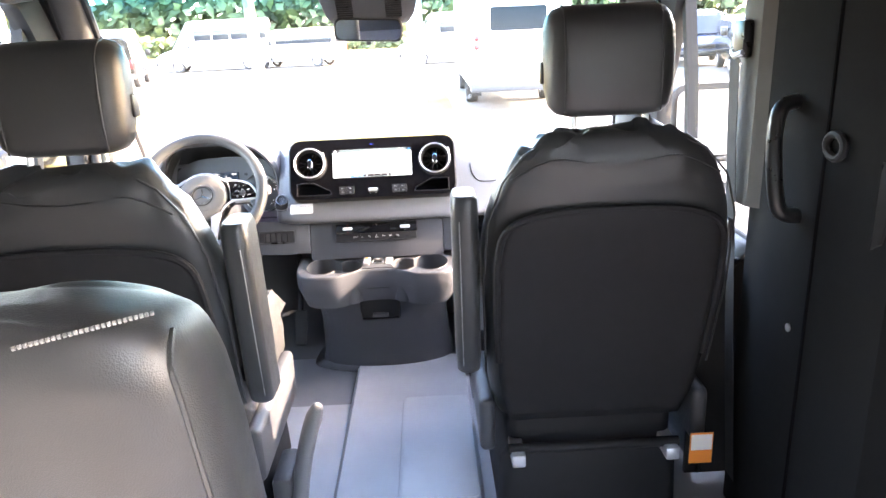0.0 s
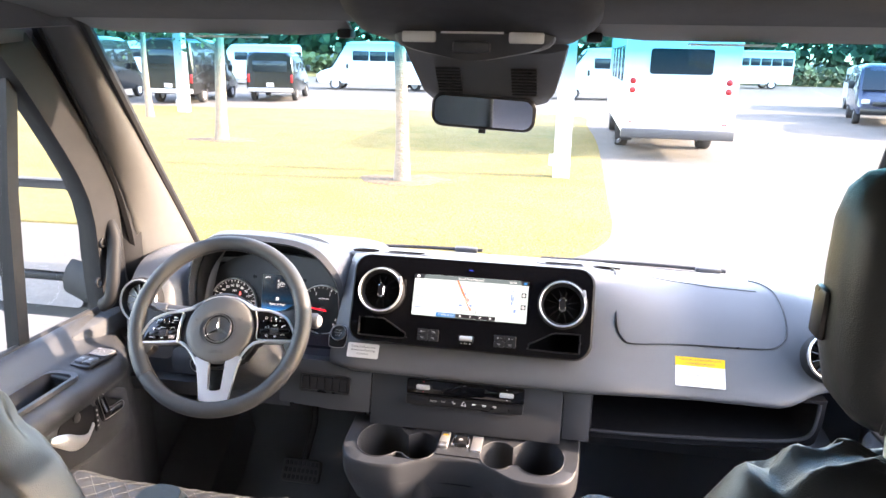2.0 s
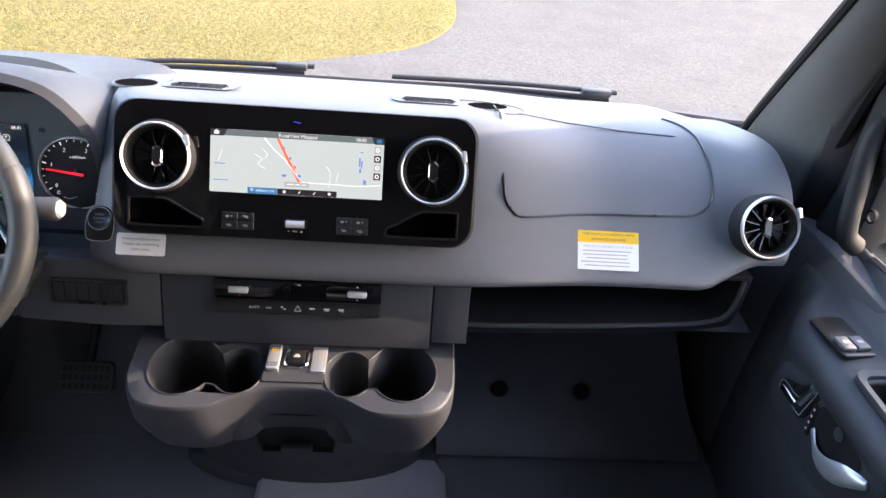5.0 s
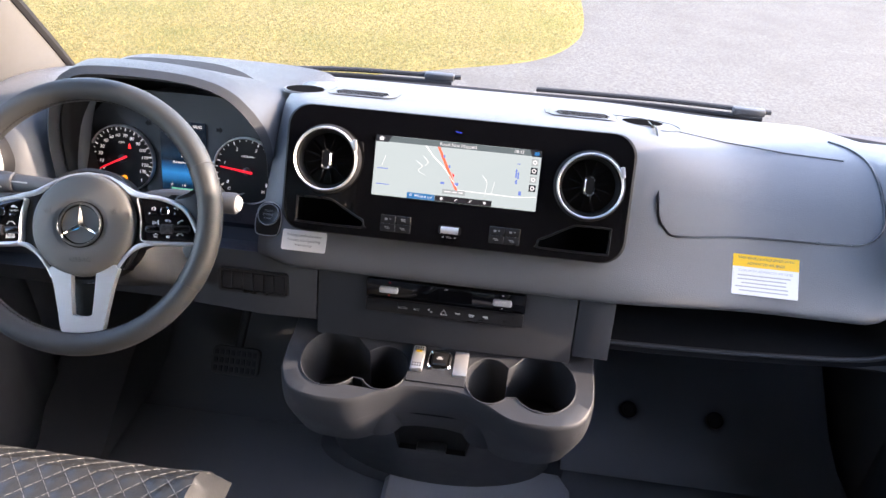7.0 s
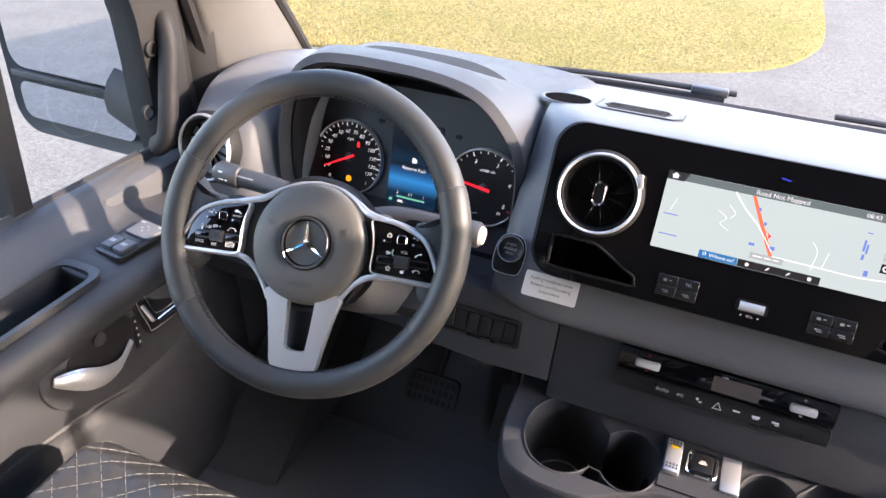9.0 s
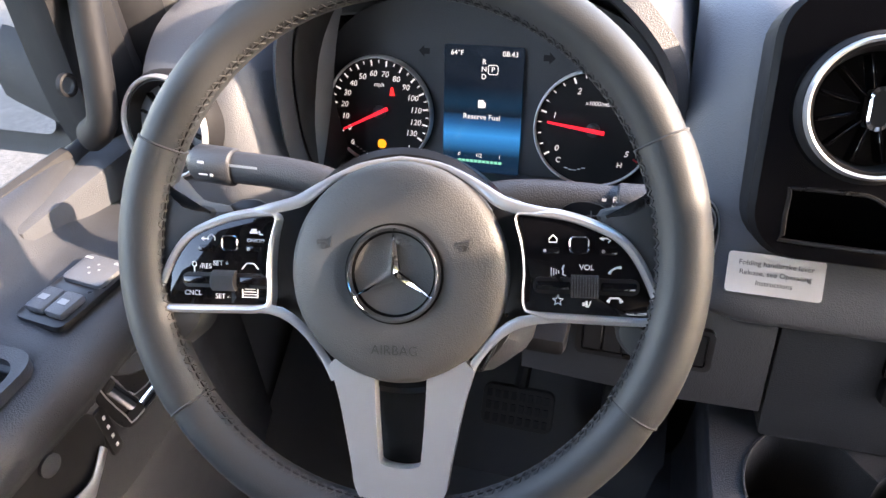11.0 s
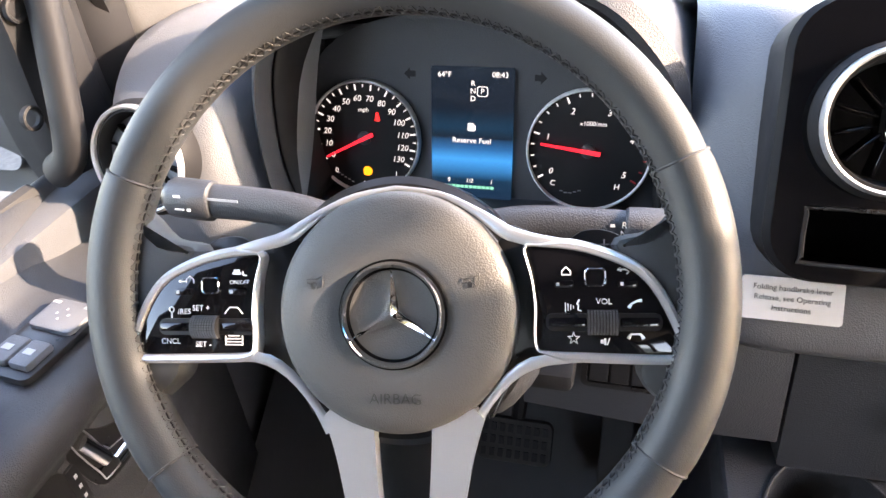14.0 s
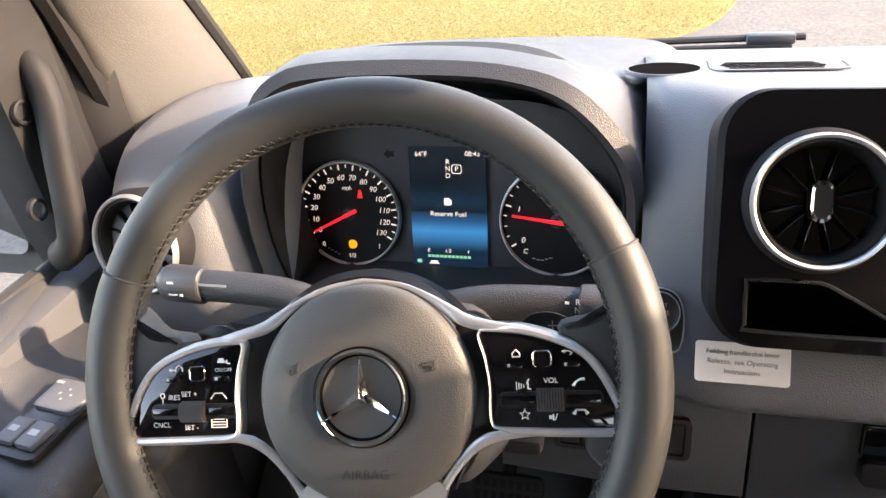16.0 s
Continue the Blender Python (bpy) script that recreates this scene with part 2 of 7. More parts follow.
def plate(bm, outer, holes, z, depth, m=None, hole_depth=None, floor=True):
    """A face with holes at height z, its outer wall going back by depth; each hole is a pocket."""
    m = m or Matrix()

    def ring(pts, zz):
        return [bm.verts.new(m @ Vector((x, y, zz))) for x, y in pts]

    loops = [ring(p, z) for p in (outer, *holes)]
    edges = []
    for lp in loops:
        edges += [bm.edges.new((lp[i - 1], lp[i])) for i in range(len(lp))]
    bmesh.ops.triangle_fill(bm, use_beauty=True, use_dissolve=False, edges=edges)
    for k, (lp, pts) in enumerate(zip(loops, (outer, *holes))):
        d = depth if k == 0 else (hole_depth if hole_depth is not None else depth)
        back = ring(pts, z - d)
        for i in range(len(lp)):
            bm.faces.new((lp[i - 1], lp[i], back[i], back[i - 1]))
        if k and floor:
            bm.faces.new(back)
    return bm


def tube(bm, path, r, n=10, closed=False, m=None, flat=1.0, up=(0, 0, 1)):
    """A round (or flattened) bar along a path; r is one radius or one for each point."""
    m = m or Matrix()
    ps = [Vector(p) for p in path]
    k = len(ps)
    rs = r if isinstance(r, (list, tuple)) else [r] * k
    rings, prev = [], None
    for i, p in enumerate(ps):
        t = (ps[(i + 1) % k] - ps[i - 1]) if closed else (ps[min(i + 1, k - 1)] - ps[max(i - 1, 0)])
        t.normalize()
        if prev is None:
            u = Vector(up)
            if abs(u.dot(t)) > 0.95:
                u = Vector((1, 0, 0))
            prev = (u - t * u.dot(t)).normalized()
        else:
            prev = (prev - t * prev.dot(t)).normalized()
        w = t.cross(prev)
        rings.append([p + rs[i] * (math.cos(a) * w + flat * math.sin(a) * prev) for a in (2 * math.pi * q / n for q in range(n))])
    vs = [[bm.verts.new(m @ q) for q in ring] for ring in rings]
    for i in range(k if closed else k - 1):
        a, b = vs[i], vs[(i + 1) % k]
        for q in range(n):
            bm.faces.new((a[q], a[(q + 1) % n], b[(q + 1) % n], b[q]))
    if not closed:
        bm.faces.new(vs[0][::-1])
        bm.faces.new(vs[-1])
    return bm


def tubem(path, r, n=10, closed=False, m=None, flat=1.0, up=(0, 0, 1)):
    return tube(bmesh.new(), path, r, n, closed, m, flat, up)


def lathe(bm, prof, n=40, m=None, closed=False):
    """A profile of (radius, height) turned round z."""
    m = m or Matrix()
    rings = [[bm.verts.new(m @ Vector((r * math.cos(2 * math.pi * k / n), r * math.sin(2 * math.pi * k / n), z))) for k in range(n)] for r, z in prof]
    pairs = list(zip(rings, rings[1:])) + ([(rings[-1], rings[0])] if closed else [])
    for a, b in pairs:
        for k in range(n):
            bm.faces.new((a[k], a[(k + 1) % n], b[(k + 1) % n], b[k]))
    if not closed:
        for lp, (r, _) in ((rings[0], prof[0]), (rings[-1], prof[-1])):
            if r > 1e-6:
                bm.faces.new(lp)
    return bm


def lathem(prof, n=40, m=None, closed=False):
    return lathe(bmesh.new(), prof, n, m, closed)


def sheet(rows, m=None):
    return loftm(rows, closed=False, cap=False, m=m)


def lettering(s, size, m, material, parent, shear=0.0, label="", align="CENTER", name="lettering"):
    cu = bpy.data.curves.new("letters", "FONT")
    cu.body, cu.size, cu.align_x, cu.align_y, cu.shear, cu.extrude = s, size, align, "CENTER", shear, size * 0.01
    cu.resolution_u = 3
    ob = bpy.data.objects.new("letters", cu)
    me = bpy.data.meshes.new_from_object(ob)
    me.transform(m)
    me.materials.clear()
    me.materials.append(material)
    bpy.data.objects.remove(ob)
    return part(name, me, material, parent, label)


def bars(specs, m, material, parent, name="print_bar", t=0.0004):
    """Small flat bars (x, y, width, height) joined into one print."""
    bm = bmesh.new()
    for x, y, w, h in specs:
        box(bm, (x, y, 0), (w, h, t), m=m)
    return tagged(part(name, bm, material, parent), kind="stuff")


def lerp_rows(keys, xs):
    """Profiles keyed by x, blended smoothly for each x asked for."""
    rows = []
    for x in xs:
        for (xa, pa), (xb, pb) in zip(keys, keys[1:]):
            if xa <= x <= xb:
                t = (x - xa) / (xb - xa)
                t = t * t * (3 - 2 * t)
                rows.append([(x, ya + (yb - ya) * t, za + (zb - za) * t) for (ya, za), (yb, zb) in zip(pa, pb)])
                break
    return rows

# ---- outdoors ----
G = -0.70
ASPHALT = ground_mat("worn asphalt", (0.092, 0.087, 0.080), (0.150, 0.142, 0.130), (0.090, 0.084, 0.077), 45, 0.5, 90, 0.5)
GRASS = ground_mat("dry winter lawn", (0.088, 0.077, 0.022), (0.232, 0.186, 0.076), (0.104, 0.108, 0.027), 26, 0.8, 70, 0.65)
BARE = ground_mat("bare soil", (0.075, 0.053, 0.035), (0.165, 0.118, 0.078), (0.125, 0.098, 0.06), 12, 0.6, 30)
BARK = mat("pale bark", (0.22, 0.17, 0.125), 0.9, grain=0.8, gscale=25, var=0.35, vscale=9)
CONCRETE = mat("concrete pole", (0.42, 0.41, 0.39), 0.85, grain=0.3, gscale=60, var=0.15)
FOLIAGE = mat("foliage", (0.06, 0.085, 0.03), 0.7, var=0.5, vscale=1.5)
BLADE = mat("grass blades", (0.235, 0.178, 0.060), 0.85, var=0.55, vscale=9)
PAINT_B = mat("black paint", (0.012, 0.012, 0.013), 0.2, coat=0.7, var=0.1)
PAINT_W = mat("white paint", (0.75, 0.75, 0.74), 0.3, coat=0.4, var=0.03)
PAINT_N = mat("dark blue paint", (0.02, 0.03, 0.06), 0.25, coat=0.6, var=0.1)
DARKGLASS = mat("dark car glass", (0.02, 0.025, 0.03), 0.06, var=0.1)
TAIL = mat("red tail lamp", (0.4, 0.02, 0.02), 0.2, var=0.1)
LAMPW = mat("clear lamp", (0.6, 0.6, 0.58), 0.15, var=0.1)


def flat(pts, z):
    bm = bmesh.new()
    bm.faces.new([bm.verts.new((x, y, z)) for x, y in pts])
    return bm


structure("ground", flat([(-900, -900), (900, -900), (900, 900), (-900, 900)], G), ASPHALT, "worn grey asphalt of a large car park", "ground")
LAWN = smooth([(-60, 3.2), (-20, 5.6), (-8, 6.1), (-3.3, 6.85), (-1.55, 7.2), (-0.55, 7.72), (0.2, 8.2), (0.6, 8.9), (0.76, 9.8), (0.78, 12), (0.8, 19), (0.6, 24), (0.5, 27.2), (-1, 28), (-6.6, 27.6), (-17, 25.4), (-60, 22)], 5)
lawn = prismm(LAWN, G - 0.05, G + 0.014, chamfer=0.01)
structure("lawn", lawn, GRASS, "dry yellow-green winter lawn beside the road", "lawn", sharp=1.2)
FAR = [(8, 70), (90, 66), (90, 120), (-90, 120), (-90, 52), (-40, 56)]
structure("far_verge", prismm(FAR, G - 0.05, G + 0.03), GRASS, "strip of grass behind the car park", "lawn")
BACKLAWN = [(-40, -3), (-6, -6), (-4.5, -30), (-60, -30)]
structure("back_lawn", prismm(BACKLAWN, G - 0.05, G + 0.03), GRASS, "lawn behind the van", "lawn")
structure("side_lawn", prismm([(-60, -3.0), (-5.5, 2.2), (-6.5, 3.0), (-60, 3.1)], G - 0.05, G + 0.025), GRASS, "grass strip beside the lane", "lawn")


def in_lawn(x, y):
    c, n = False, len(LAWN)
    for i in range(n):
        (xa, ya), (xb, yb) = LAWN[i - 1], LAWN[i]
        if (ya > y) != (yb > y) and x < (xb - xa) * (y - ya) / (yb - ya) + xa:
            c = not c
    return c


def grass_tufts():
    rnd = random.Random(4)
    vs, fs = [], []
    while len(fs) < 150000:
        y = 6.8 + 13 * rnd.random() ** 1.9
        x = 1.0 - (y * 0.75 + 3) * rnd.random()
        if not in_lawn(x, y):
            continue
        h, a = rnd.uniform(0.008, 0.026), rnd.uniform(0, 6.28)
        w, l = rnd.uniform(0.003, 0.006), rnd.uniform(0, 0.035)
        ca, sa, b = math.cos(a), math.sin(a), len(vs)
        z = G + 0.011
        vs += [(x - w * sa, y + w * ca, z), (x + w * sa, y - w * ca, z), (x + l * ca, y + l * sa, z + h)]
        fs.append((b, b + 1, b + 2))
    me = bpy.data.meshes.new("grass")
    me.from_pydata(vs, [], fs)
    me.materials.append(BLADE)
    return tagged(new("grass", me), "short dry yellow grass blades of the lawn", "grass", "", "stuff")


grass_tufts()


def limb_tree(name, x, y, h, r, label, leaves=500, crown=1.6, seed=1, lean=0.0, branch=1.9):
    rnd = random.Random(seed)
    t = thing(name, label, "tree", (x, y, G))
    path, rad = [], []
    for k in range(9):
        f = k / 8
        path.append((x + lean * f + 0.04 * math.sin(5 * f + seed), y + 0.03 * math.cos(4 * f + seed), G + h * f))
        rad.append(r * (1.25 if k == 0 else 1) * (1 - 0.55 * f))
    bm = tubem(path, rad, 12)
    tips = []
    for k in range(9):
        a, z0 = k * 2.4 + seed, branch + (h - branch) * rnd.uniform(0, 0.9)
        f = z0 / h
        p0 = Vector((x + lean * f, y, G + z0))
        d = Vector((math.cos(a), math.sin(a), rnd.uniform(0.3, 0.9)))
        l = rnd.uniform(0.8, 1.6) * crown * 0.7
        pts = [p0 + d * l * q + Vector((0, 0, 0.12 * l * q * q)) for q in (0, 0.33, 0.66, 1)]
        tube(bm, pts, [r * 0.4, r * 0.28, r * 0.18, r * 0.07], 7)
        tips += pts[1:]
    part("trunk", bm, BARK, t, "pale grey-brown bark")
    vs, fs = [], []
    for _ in range(leaves):
        c = rnd.choice(tips) + Vector((rnd.gauss(0, 0.35), rnd.gauss(0, 0.35), rnd.gauss(0.1, 0.28))) * crown * 0.6
        u = Vector((rnd.gauss(0, 1), rnd.gauss(0, 1), rnd.gauss(0, 0.6))).normalized() * rnd.uniform(0.03, 0.09)
        w = u.orthogonal() * 0.5
        b = len(vs)
        vs += [c - u, c + w, c + u, c - w]
        fs.append((b, b + 1, b + 2, b + 3))
    me = bpy.data.meshes.new("crown")
    me.from_pydata(vs, [], fs)
    me.materials.append(FOLIAGE)
    part("crown", me, FOLIAGE, t, "sparse green crown")
    return t


limb_tree("tree", -2.68, 12.4, 5.2, 0.125, "young tree with a pale trunk on the lawn", 900, 1.5, 1, branch=2.6)
limb_tree("tree", -8.1, 16.6, 5.2, 0.14, "young tree with a forked pale trunk on the lawn", 1000, 1.6, 5, branch=2.0)
limb_tree("tree", -13.0, 21.3, 4.4, 0.11, "slim young tree on the lawn", 900, 1.4, 9, branch=2.0)
limb_tree("tree", -21.0, 24.0, 5.0, 0.13, "young tree at the far end of the lawn", 1100, 1.8, 12, branch=1.9)


def soil_ring(x, y, r, seed):
    rnd = random.Random(seed)
    pts = [(x + 1.35 * r * rnd.uniform(0.7, 1.2) * math.cos(a), y + r * rnd.uniform(0.7, 1.2) * math.sin(a)) for a in (k * 6.283 / 14 for k in range(14))]
    structure("soil_patch", prismm(smooth(pts, 3), G, G + 0.020, chamfer=0.004), BARE, "bare brown soil round a tree trunk", "soil")


soil_ring(-2.6, 12.4, 0.62, 1)
soil_ring(-8.1, 16.6, 0.6, 2)


def pole(x, y, w, h, label):
    t = thing("light_pole", label, "pole", (x, y, G))
    part("shaft", loftm([[(x + sx * w * s, y + sy * w * s, z) for sx, sy in ((-1, -1), (1, -1), (1, 1), (-1, 1))] for z, s in ((G, 0.5), (G + h, 0.38))]), CONCRETE, t)
    part("junction_box", boxm((x - w * 0.62, y - 0.05, G + 0.32), (0.09, 0.12, 0.2), 0.01), CONCRETE, t)
    return t


pole(0.02, 13.6, 0.30, 8, "square pale concrete light pole on the lawn")
pole(-13.1, 23.5, 0.32, 8, "square pale concrete pole beside the far lane")


def wheel(x, y, r, w, parent, side):
    m = Matrix.Translation((x, y, G + r)) @ Matrix.Rotation(radians(90 * side), 4, "Y")
    ty = part("tyre", lathem([(r * 0.62, -w / 2), (r * 0.93, -w / 2), (r, -w * 0.35), (r, w * 0.35), (r * 0.93, w / 2), (r * 0.62, w / 2)], 28, m, True), RUBBER, parent)
    part("rim", lathem([(r * 0.62, -w / 2 + 0.02), (r * 0.62, w / 2 - 0.02), (r * 0.5, w / 2 - 0.04), (r * 0.2, w / 2 - 0.02), (0.0, w / 2 - 0.02)], 20, m), SATIN, ty)
    return ty


def van(x, y, turn, length, width, height, paint, label, roof_drop=0.12, name="parked_van", category="van", glass_rows=3, nose=1.0, win=True):
    """A van with its back at (x, y), its nose towards the local +y turned by turn degrees."""
    t = thing(name, label, category, (0, 0, 0), "vehicles in the car park")
    hw, z0 = width / 2, G + 0.38

    def ring(yy, w, zb, zt, tuck):
        return [(sx * w * k, yy, z) for sx, k, z in ((-1, 0.94, zb), (-1, 1, zb + 0.18), (-1, 1, zb + (zt - zb) * 0.5), (-1, 1 - tuck, zt - 0.14), (-1, 0.72 - tuck, zt), (1, 0.72 - tuck, zt), (1, 1 - tuck, zt - 0.14), (1, 1, zb + (zt - zb) * 0.5), (1, 1, zb + 0.18), (1, 0.94, zb))]

    H = G + height
    L = length
    rings = [ring(0.0, hw * 0.95, z0 + 0.03, H - 0.05, 0.08), ring(0.06, hw, z0, H, 0.07), ring(L * 0.45, hw, z0, H, 0.07), ring(L * 0.68, hw, z0, H - 0.03, 0.09), ring(L * 0.72, hw, z0, H - roof_drop, 0.1),
             ring(L * 0.86, hw, z0, G + 1.25 * nose, 0.07), ring(L * 0.97, hw * 0.95, z0, G + 1.02 * nose, 0.05), ring(L, hw * 0.86, z0 + 0.05, G + 0.9 * nose, 0.05)]
    part("body", loftm(rings), paint, t)
    if win:
        for s in (-1, 1):
            for k in range(glass_rows):
                a, b = 0.12 + k * (L * 0.66 - 0.1) / glass_rows, 0.06 + (k + 1) * (L * 0.66 - 0.1) / glass_rows
                part("side_window", boxm((s * hw * 0.975, (a + b) / 2, G + height * 0.70), (0.05, b - a, height * 0.2), 0.02), DARKGLASS, t)
    part("rear_window", boxm((0, 0.0, G + height * 0.72), (width * 0.72, 0.06, height * 0.22), 0.02), DARKGLASS, t)
    wa, wb = L * 0.715, L * 0.855
    za, zb = H - roof_drop - 0.06, G + 1.30 * nose
    part("windscreen", loftm([[(-hw * 0.8, wa, za), (hw * 0.8, wa, za), (hw * 0.85, wb, zb), (-hw * 0.85, wb, zb)], [(-hw * 0.8, wa + 0.03, za + 0.04), (hw * 0.8, wa + 0.03, za + 0.04), (hw * 0.85, wb + 0.03, zb + 0.04), (-hw * 0.85, wb + 0.03, zb + 0.04)]]), DARKGLASS, t)
    part("bumper", boxm((0, -0.03, G + 0.5), (width * 0.94, 0.14, 0.17), 0.03), SEMI if paint is not PAINT_B else SATIN, t)
    part("front_bumper", boxm((0, L, G + 0.5), (width * 0.86, 0.14, 0.22), 0.03), SEMI, t)
    part("grille", boxm((0, L + 0.0, G + 0.76), (width * 0.5, 0.06, 0.16), 0.02), SEMI, t)
    part("number_plate", boxm((0.0, -0.1, G + 0.72), (0.3, 0.02, 0.15)), LABEL, t)
    for s in (-1, 1):
        part("tail_lamp", boxm((s * hw * 0.9, 0.0, G + 0.98), (0.1, 0.08, 0.34), 0.02), TAIL, t)
        part("headlamp", boxm((s * hw * 0.72, L - 0.05, G + 0.82), (0.26, 0.14, 0.16), 0.03), LAMPW, t)
        part("door_mirror", boxm((s * (hw + 0.14), L * 0.70, G + 1.35), (0.2, 0.1, 0.28), 0.03), SEMI, t)
        for yy in (L * 0.2, L * 0.82):
            wheel(s * (hw - 0.12), yy, 0.35, 0.22, t, s)
    m = pose(x, y, 0, 0, 0, turn)
    t.matrix_basis = m
    return t


van(-19.5, 25.6, 8, 5.6, 2.0, 2.55, PAINT_B, "black high-roofed passenger van parked by the far lane")
van(-15.6, 26.8, 8, 5.6, 2.0, 2.5, PAINT_B, "black passenger van parked by the far lane")
van(-12.6, 29.6, 14, 5.4, 2.0, 2.05, PAINT_B, "black van with chrome rear bumper parked by the far lane")
van(-8.7, 42.6, 97, 6.2, 2.05, 2.75, PAINT_W, "white high-roofed passenger van side on", glass_rows=4)
van(-4.6, 41.8, 75, 5.4, 2.0, 2.1, PAINT_W, "white cargo van parked beyond the lawn", glass_rows=1)
van(4.8, 39.6, 96, 6.0, 2.05, 2.6, PAINT_W, "white passenger van parked across the car park", glass_rows=4)
van(16.5, 62.0, 95, 7.5, 2.3, 2.9, PAINT_W, "white shuttle bus far across the car park", glass_rows=6)
van(12.0, 32.4, 165, 4.9, 1.95, 2.1, PAINT_N, "dark blue van-like car facing the lane", name="parked_car", category="car", nose=0.9)
van(12.3, 27.7, 165, 5.0, 2.0, 1.85, PAINT_B, "black sport utility vehicle facing the lane", name="parked_car", category="car", nose=0.95)
van(13.9, 38.6, 168, 5.2, 2.0, 2.0, PAINT_W, "white van facing the lane", nose=0.95)
van(20.5, 36.0, 165, 4.9, 1.95, 1.8, PAINT_B, "black car facing the lane", name="parked_car", category="car", nose=0.85)
van(-24.0, 44.0, 95, 6.0, 2.05, 2.6, PAINT_W, "white van at the end of the far row", glass_rows=4)
van(-17.5, 45.0, 95, 5.8, 2.05, 2.5, PAINT_W, "white van in the far row", glass_rows=4)
van(-9.0, -14.0, 80, 5.2, 2.0, 2.0, PAINT_N, "dark car parked behind", name="parked_car", category="car", nose=0.9)
van(-13.0, -22.0, 85, 6.0, 2.05, 2.6, PAINT_W, "white van parked behind the hedge", glass_rows=4)


def shuttle_bus(x, y):
    t = thing("shuttle_bus", "white shuttle bus with round red rear lamps", "bus", (x, y, G))
    w, H, L = 2.36, 2.85, 7.0
    z0 = G + 0.5
    ring = lambda yy, k: [(x + px * k, yy, G + 0.5 + (pz) * 1.0) for px, pz in rrect(w, H - 0.5, 0.16, 4, 0, (H - 0.5) / 2)]
    part("body", loftm([ring(y, 0.985), ring(y + 0.05, 1), ring(y + L, 1)]), PAINT_W, t)
    part("rear_window", prismm(rrect(1.28, 0.52, 0.06, 4), -0.02, 0.012, plane_frame((x - 0.02, y, G + 2.06), 0)), DARKGLASS, t)
    part("rear_bumper", boxm((x, y - 0.1, G + 0.56), (w * 0.98, 0.24, 0.2), 0.03), PLASTIC_D, t, "black step bumper")
    for s in (-1, 1):
        for k, mt in enumerate((TAIL, TAIL, LAMPW)):
            part("rear_lamp", lathem([(0.0, 0.03), (0.04, 0.03), (0.065, 0.012), (0.068, -0.01)], 18, plane_frame((x + s * 0.98, y, G + 1.65 - 0.19 * k), 0)), mt, t)
        part("reflector", boxm((x + s * 0.96, y - 0.005, G + 0.78), (0.12, 0.02, 0.03)), TAIL, t)
        wheel(x + s * 0.98, y + 2.4, 0.39, 0.3, t, s)
        wheel(x + s * 0.98, y + 6.3, 0.39, 0.26, t, s)
        for k in range(4):
            part("side_window", boxm((x + s * w / 2, y + 0.8 + 1.35 * k, G + 2.0), (0.03, 1.15, 0.75), 0.02), DARKGLASS, t)
    part("number_plate", boxm((x + 0.52, y - 0.012, G + 1.38), (0.34, 0.02, 0.2)), LABEL, t)
    part("mud_flap", boxm((x - 0.95, y + 2.0, G + 0.4), (0.4, 0.02, 0.45)), RUBBER, t)
    part("exhaust", tubem([(x - 1.15, y + 0.2, G + 0.36), (x - 1.2, y - 0.1, G + 0.36)], 0.04, 10), PLASTIC_D, t)
    return t


shuttle_bus(2.35, 16.7)


def hedge(name, x0, x1, y, h, d, label, seed, n, size=0.3):
    rnd = random.Random(seed)
    vs, fs = [], []
    for _ in range(n):
        x = rnd.uniform(x0, x1)
        top = h * (0.75 + 0.25 * math.sin(x * 0.21 + seed) * math.sin(x * 0.077 + 1))
        c = Vector((x, y + rnd.uniform(0, d), G + top * rnd.random() ** 0.7))
        u = Vector((rnd.gauss(0, 1), rnd.gauss(0, 1), rnd.gauss(0, 1))).normalized() * size * rnd.uniform(0.5, 1.3)
        w = u.orthogonal().normalized() * size * 0.7
        b = len(vs)
        vs += [c - u, c + w, c + u, c - w]
        fs.append((b, b + 1, b + 2, b + 3))
    me = bpy.data.meshes.new(name)
    me.from_pydata(vs, [], fs)
    me.materials.append(FOLIAGE)
    return tagged(new(name, me), label, "trees", "", "stuff")


hedge("far_trees", -110, 110, 74, 9.0, 8, "row of far green trees behind the car park", 3, 16000, 0.7)
hedge("far_hedge", -100, 100, 69, 1.9, 2.5, "low clipped green hedge along the car park", 4, 9000, 0.4)
hedge("back_hedge", -60, -4.5, -24, 1.5, 1.5, "clipped hedge behind the van", 6, 5000, 0.3)
hedge("back_trees", -80, 80, -60, 9, 8, "trees far behind the van", 7, 7000, 0.9)

# ---- van shell ----
FL = 0.19
structure("floor", boxm((0, -0.52, FL - 0.05), (1.86, 5.0, 0.1)), MATFLOOR, "grey rubber van floor", "floor")
structure("ceiling", sheet([[(x, y, z) for y, z in ((-3, 1.75), (1.2, 1.74), (1.5, 1.66), (1.75, 1.56), (1.88, 1.50), (1.97, 1.475))] for x in (-0.95, -0.5, 0, 0.5, 0.95)]), HEADLINER, "dark grey woven headliner", "ceiling", solid=0.02)
structure("header", boxm((0, 2.05, 1.485), (1.62, 0.16, 0.05), 0.015), HEADLINER, "dark trim above the windscreen", "trim")


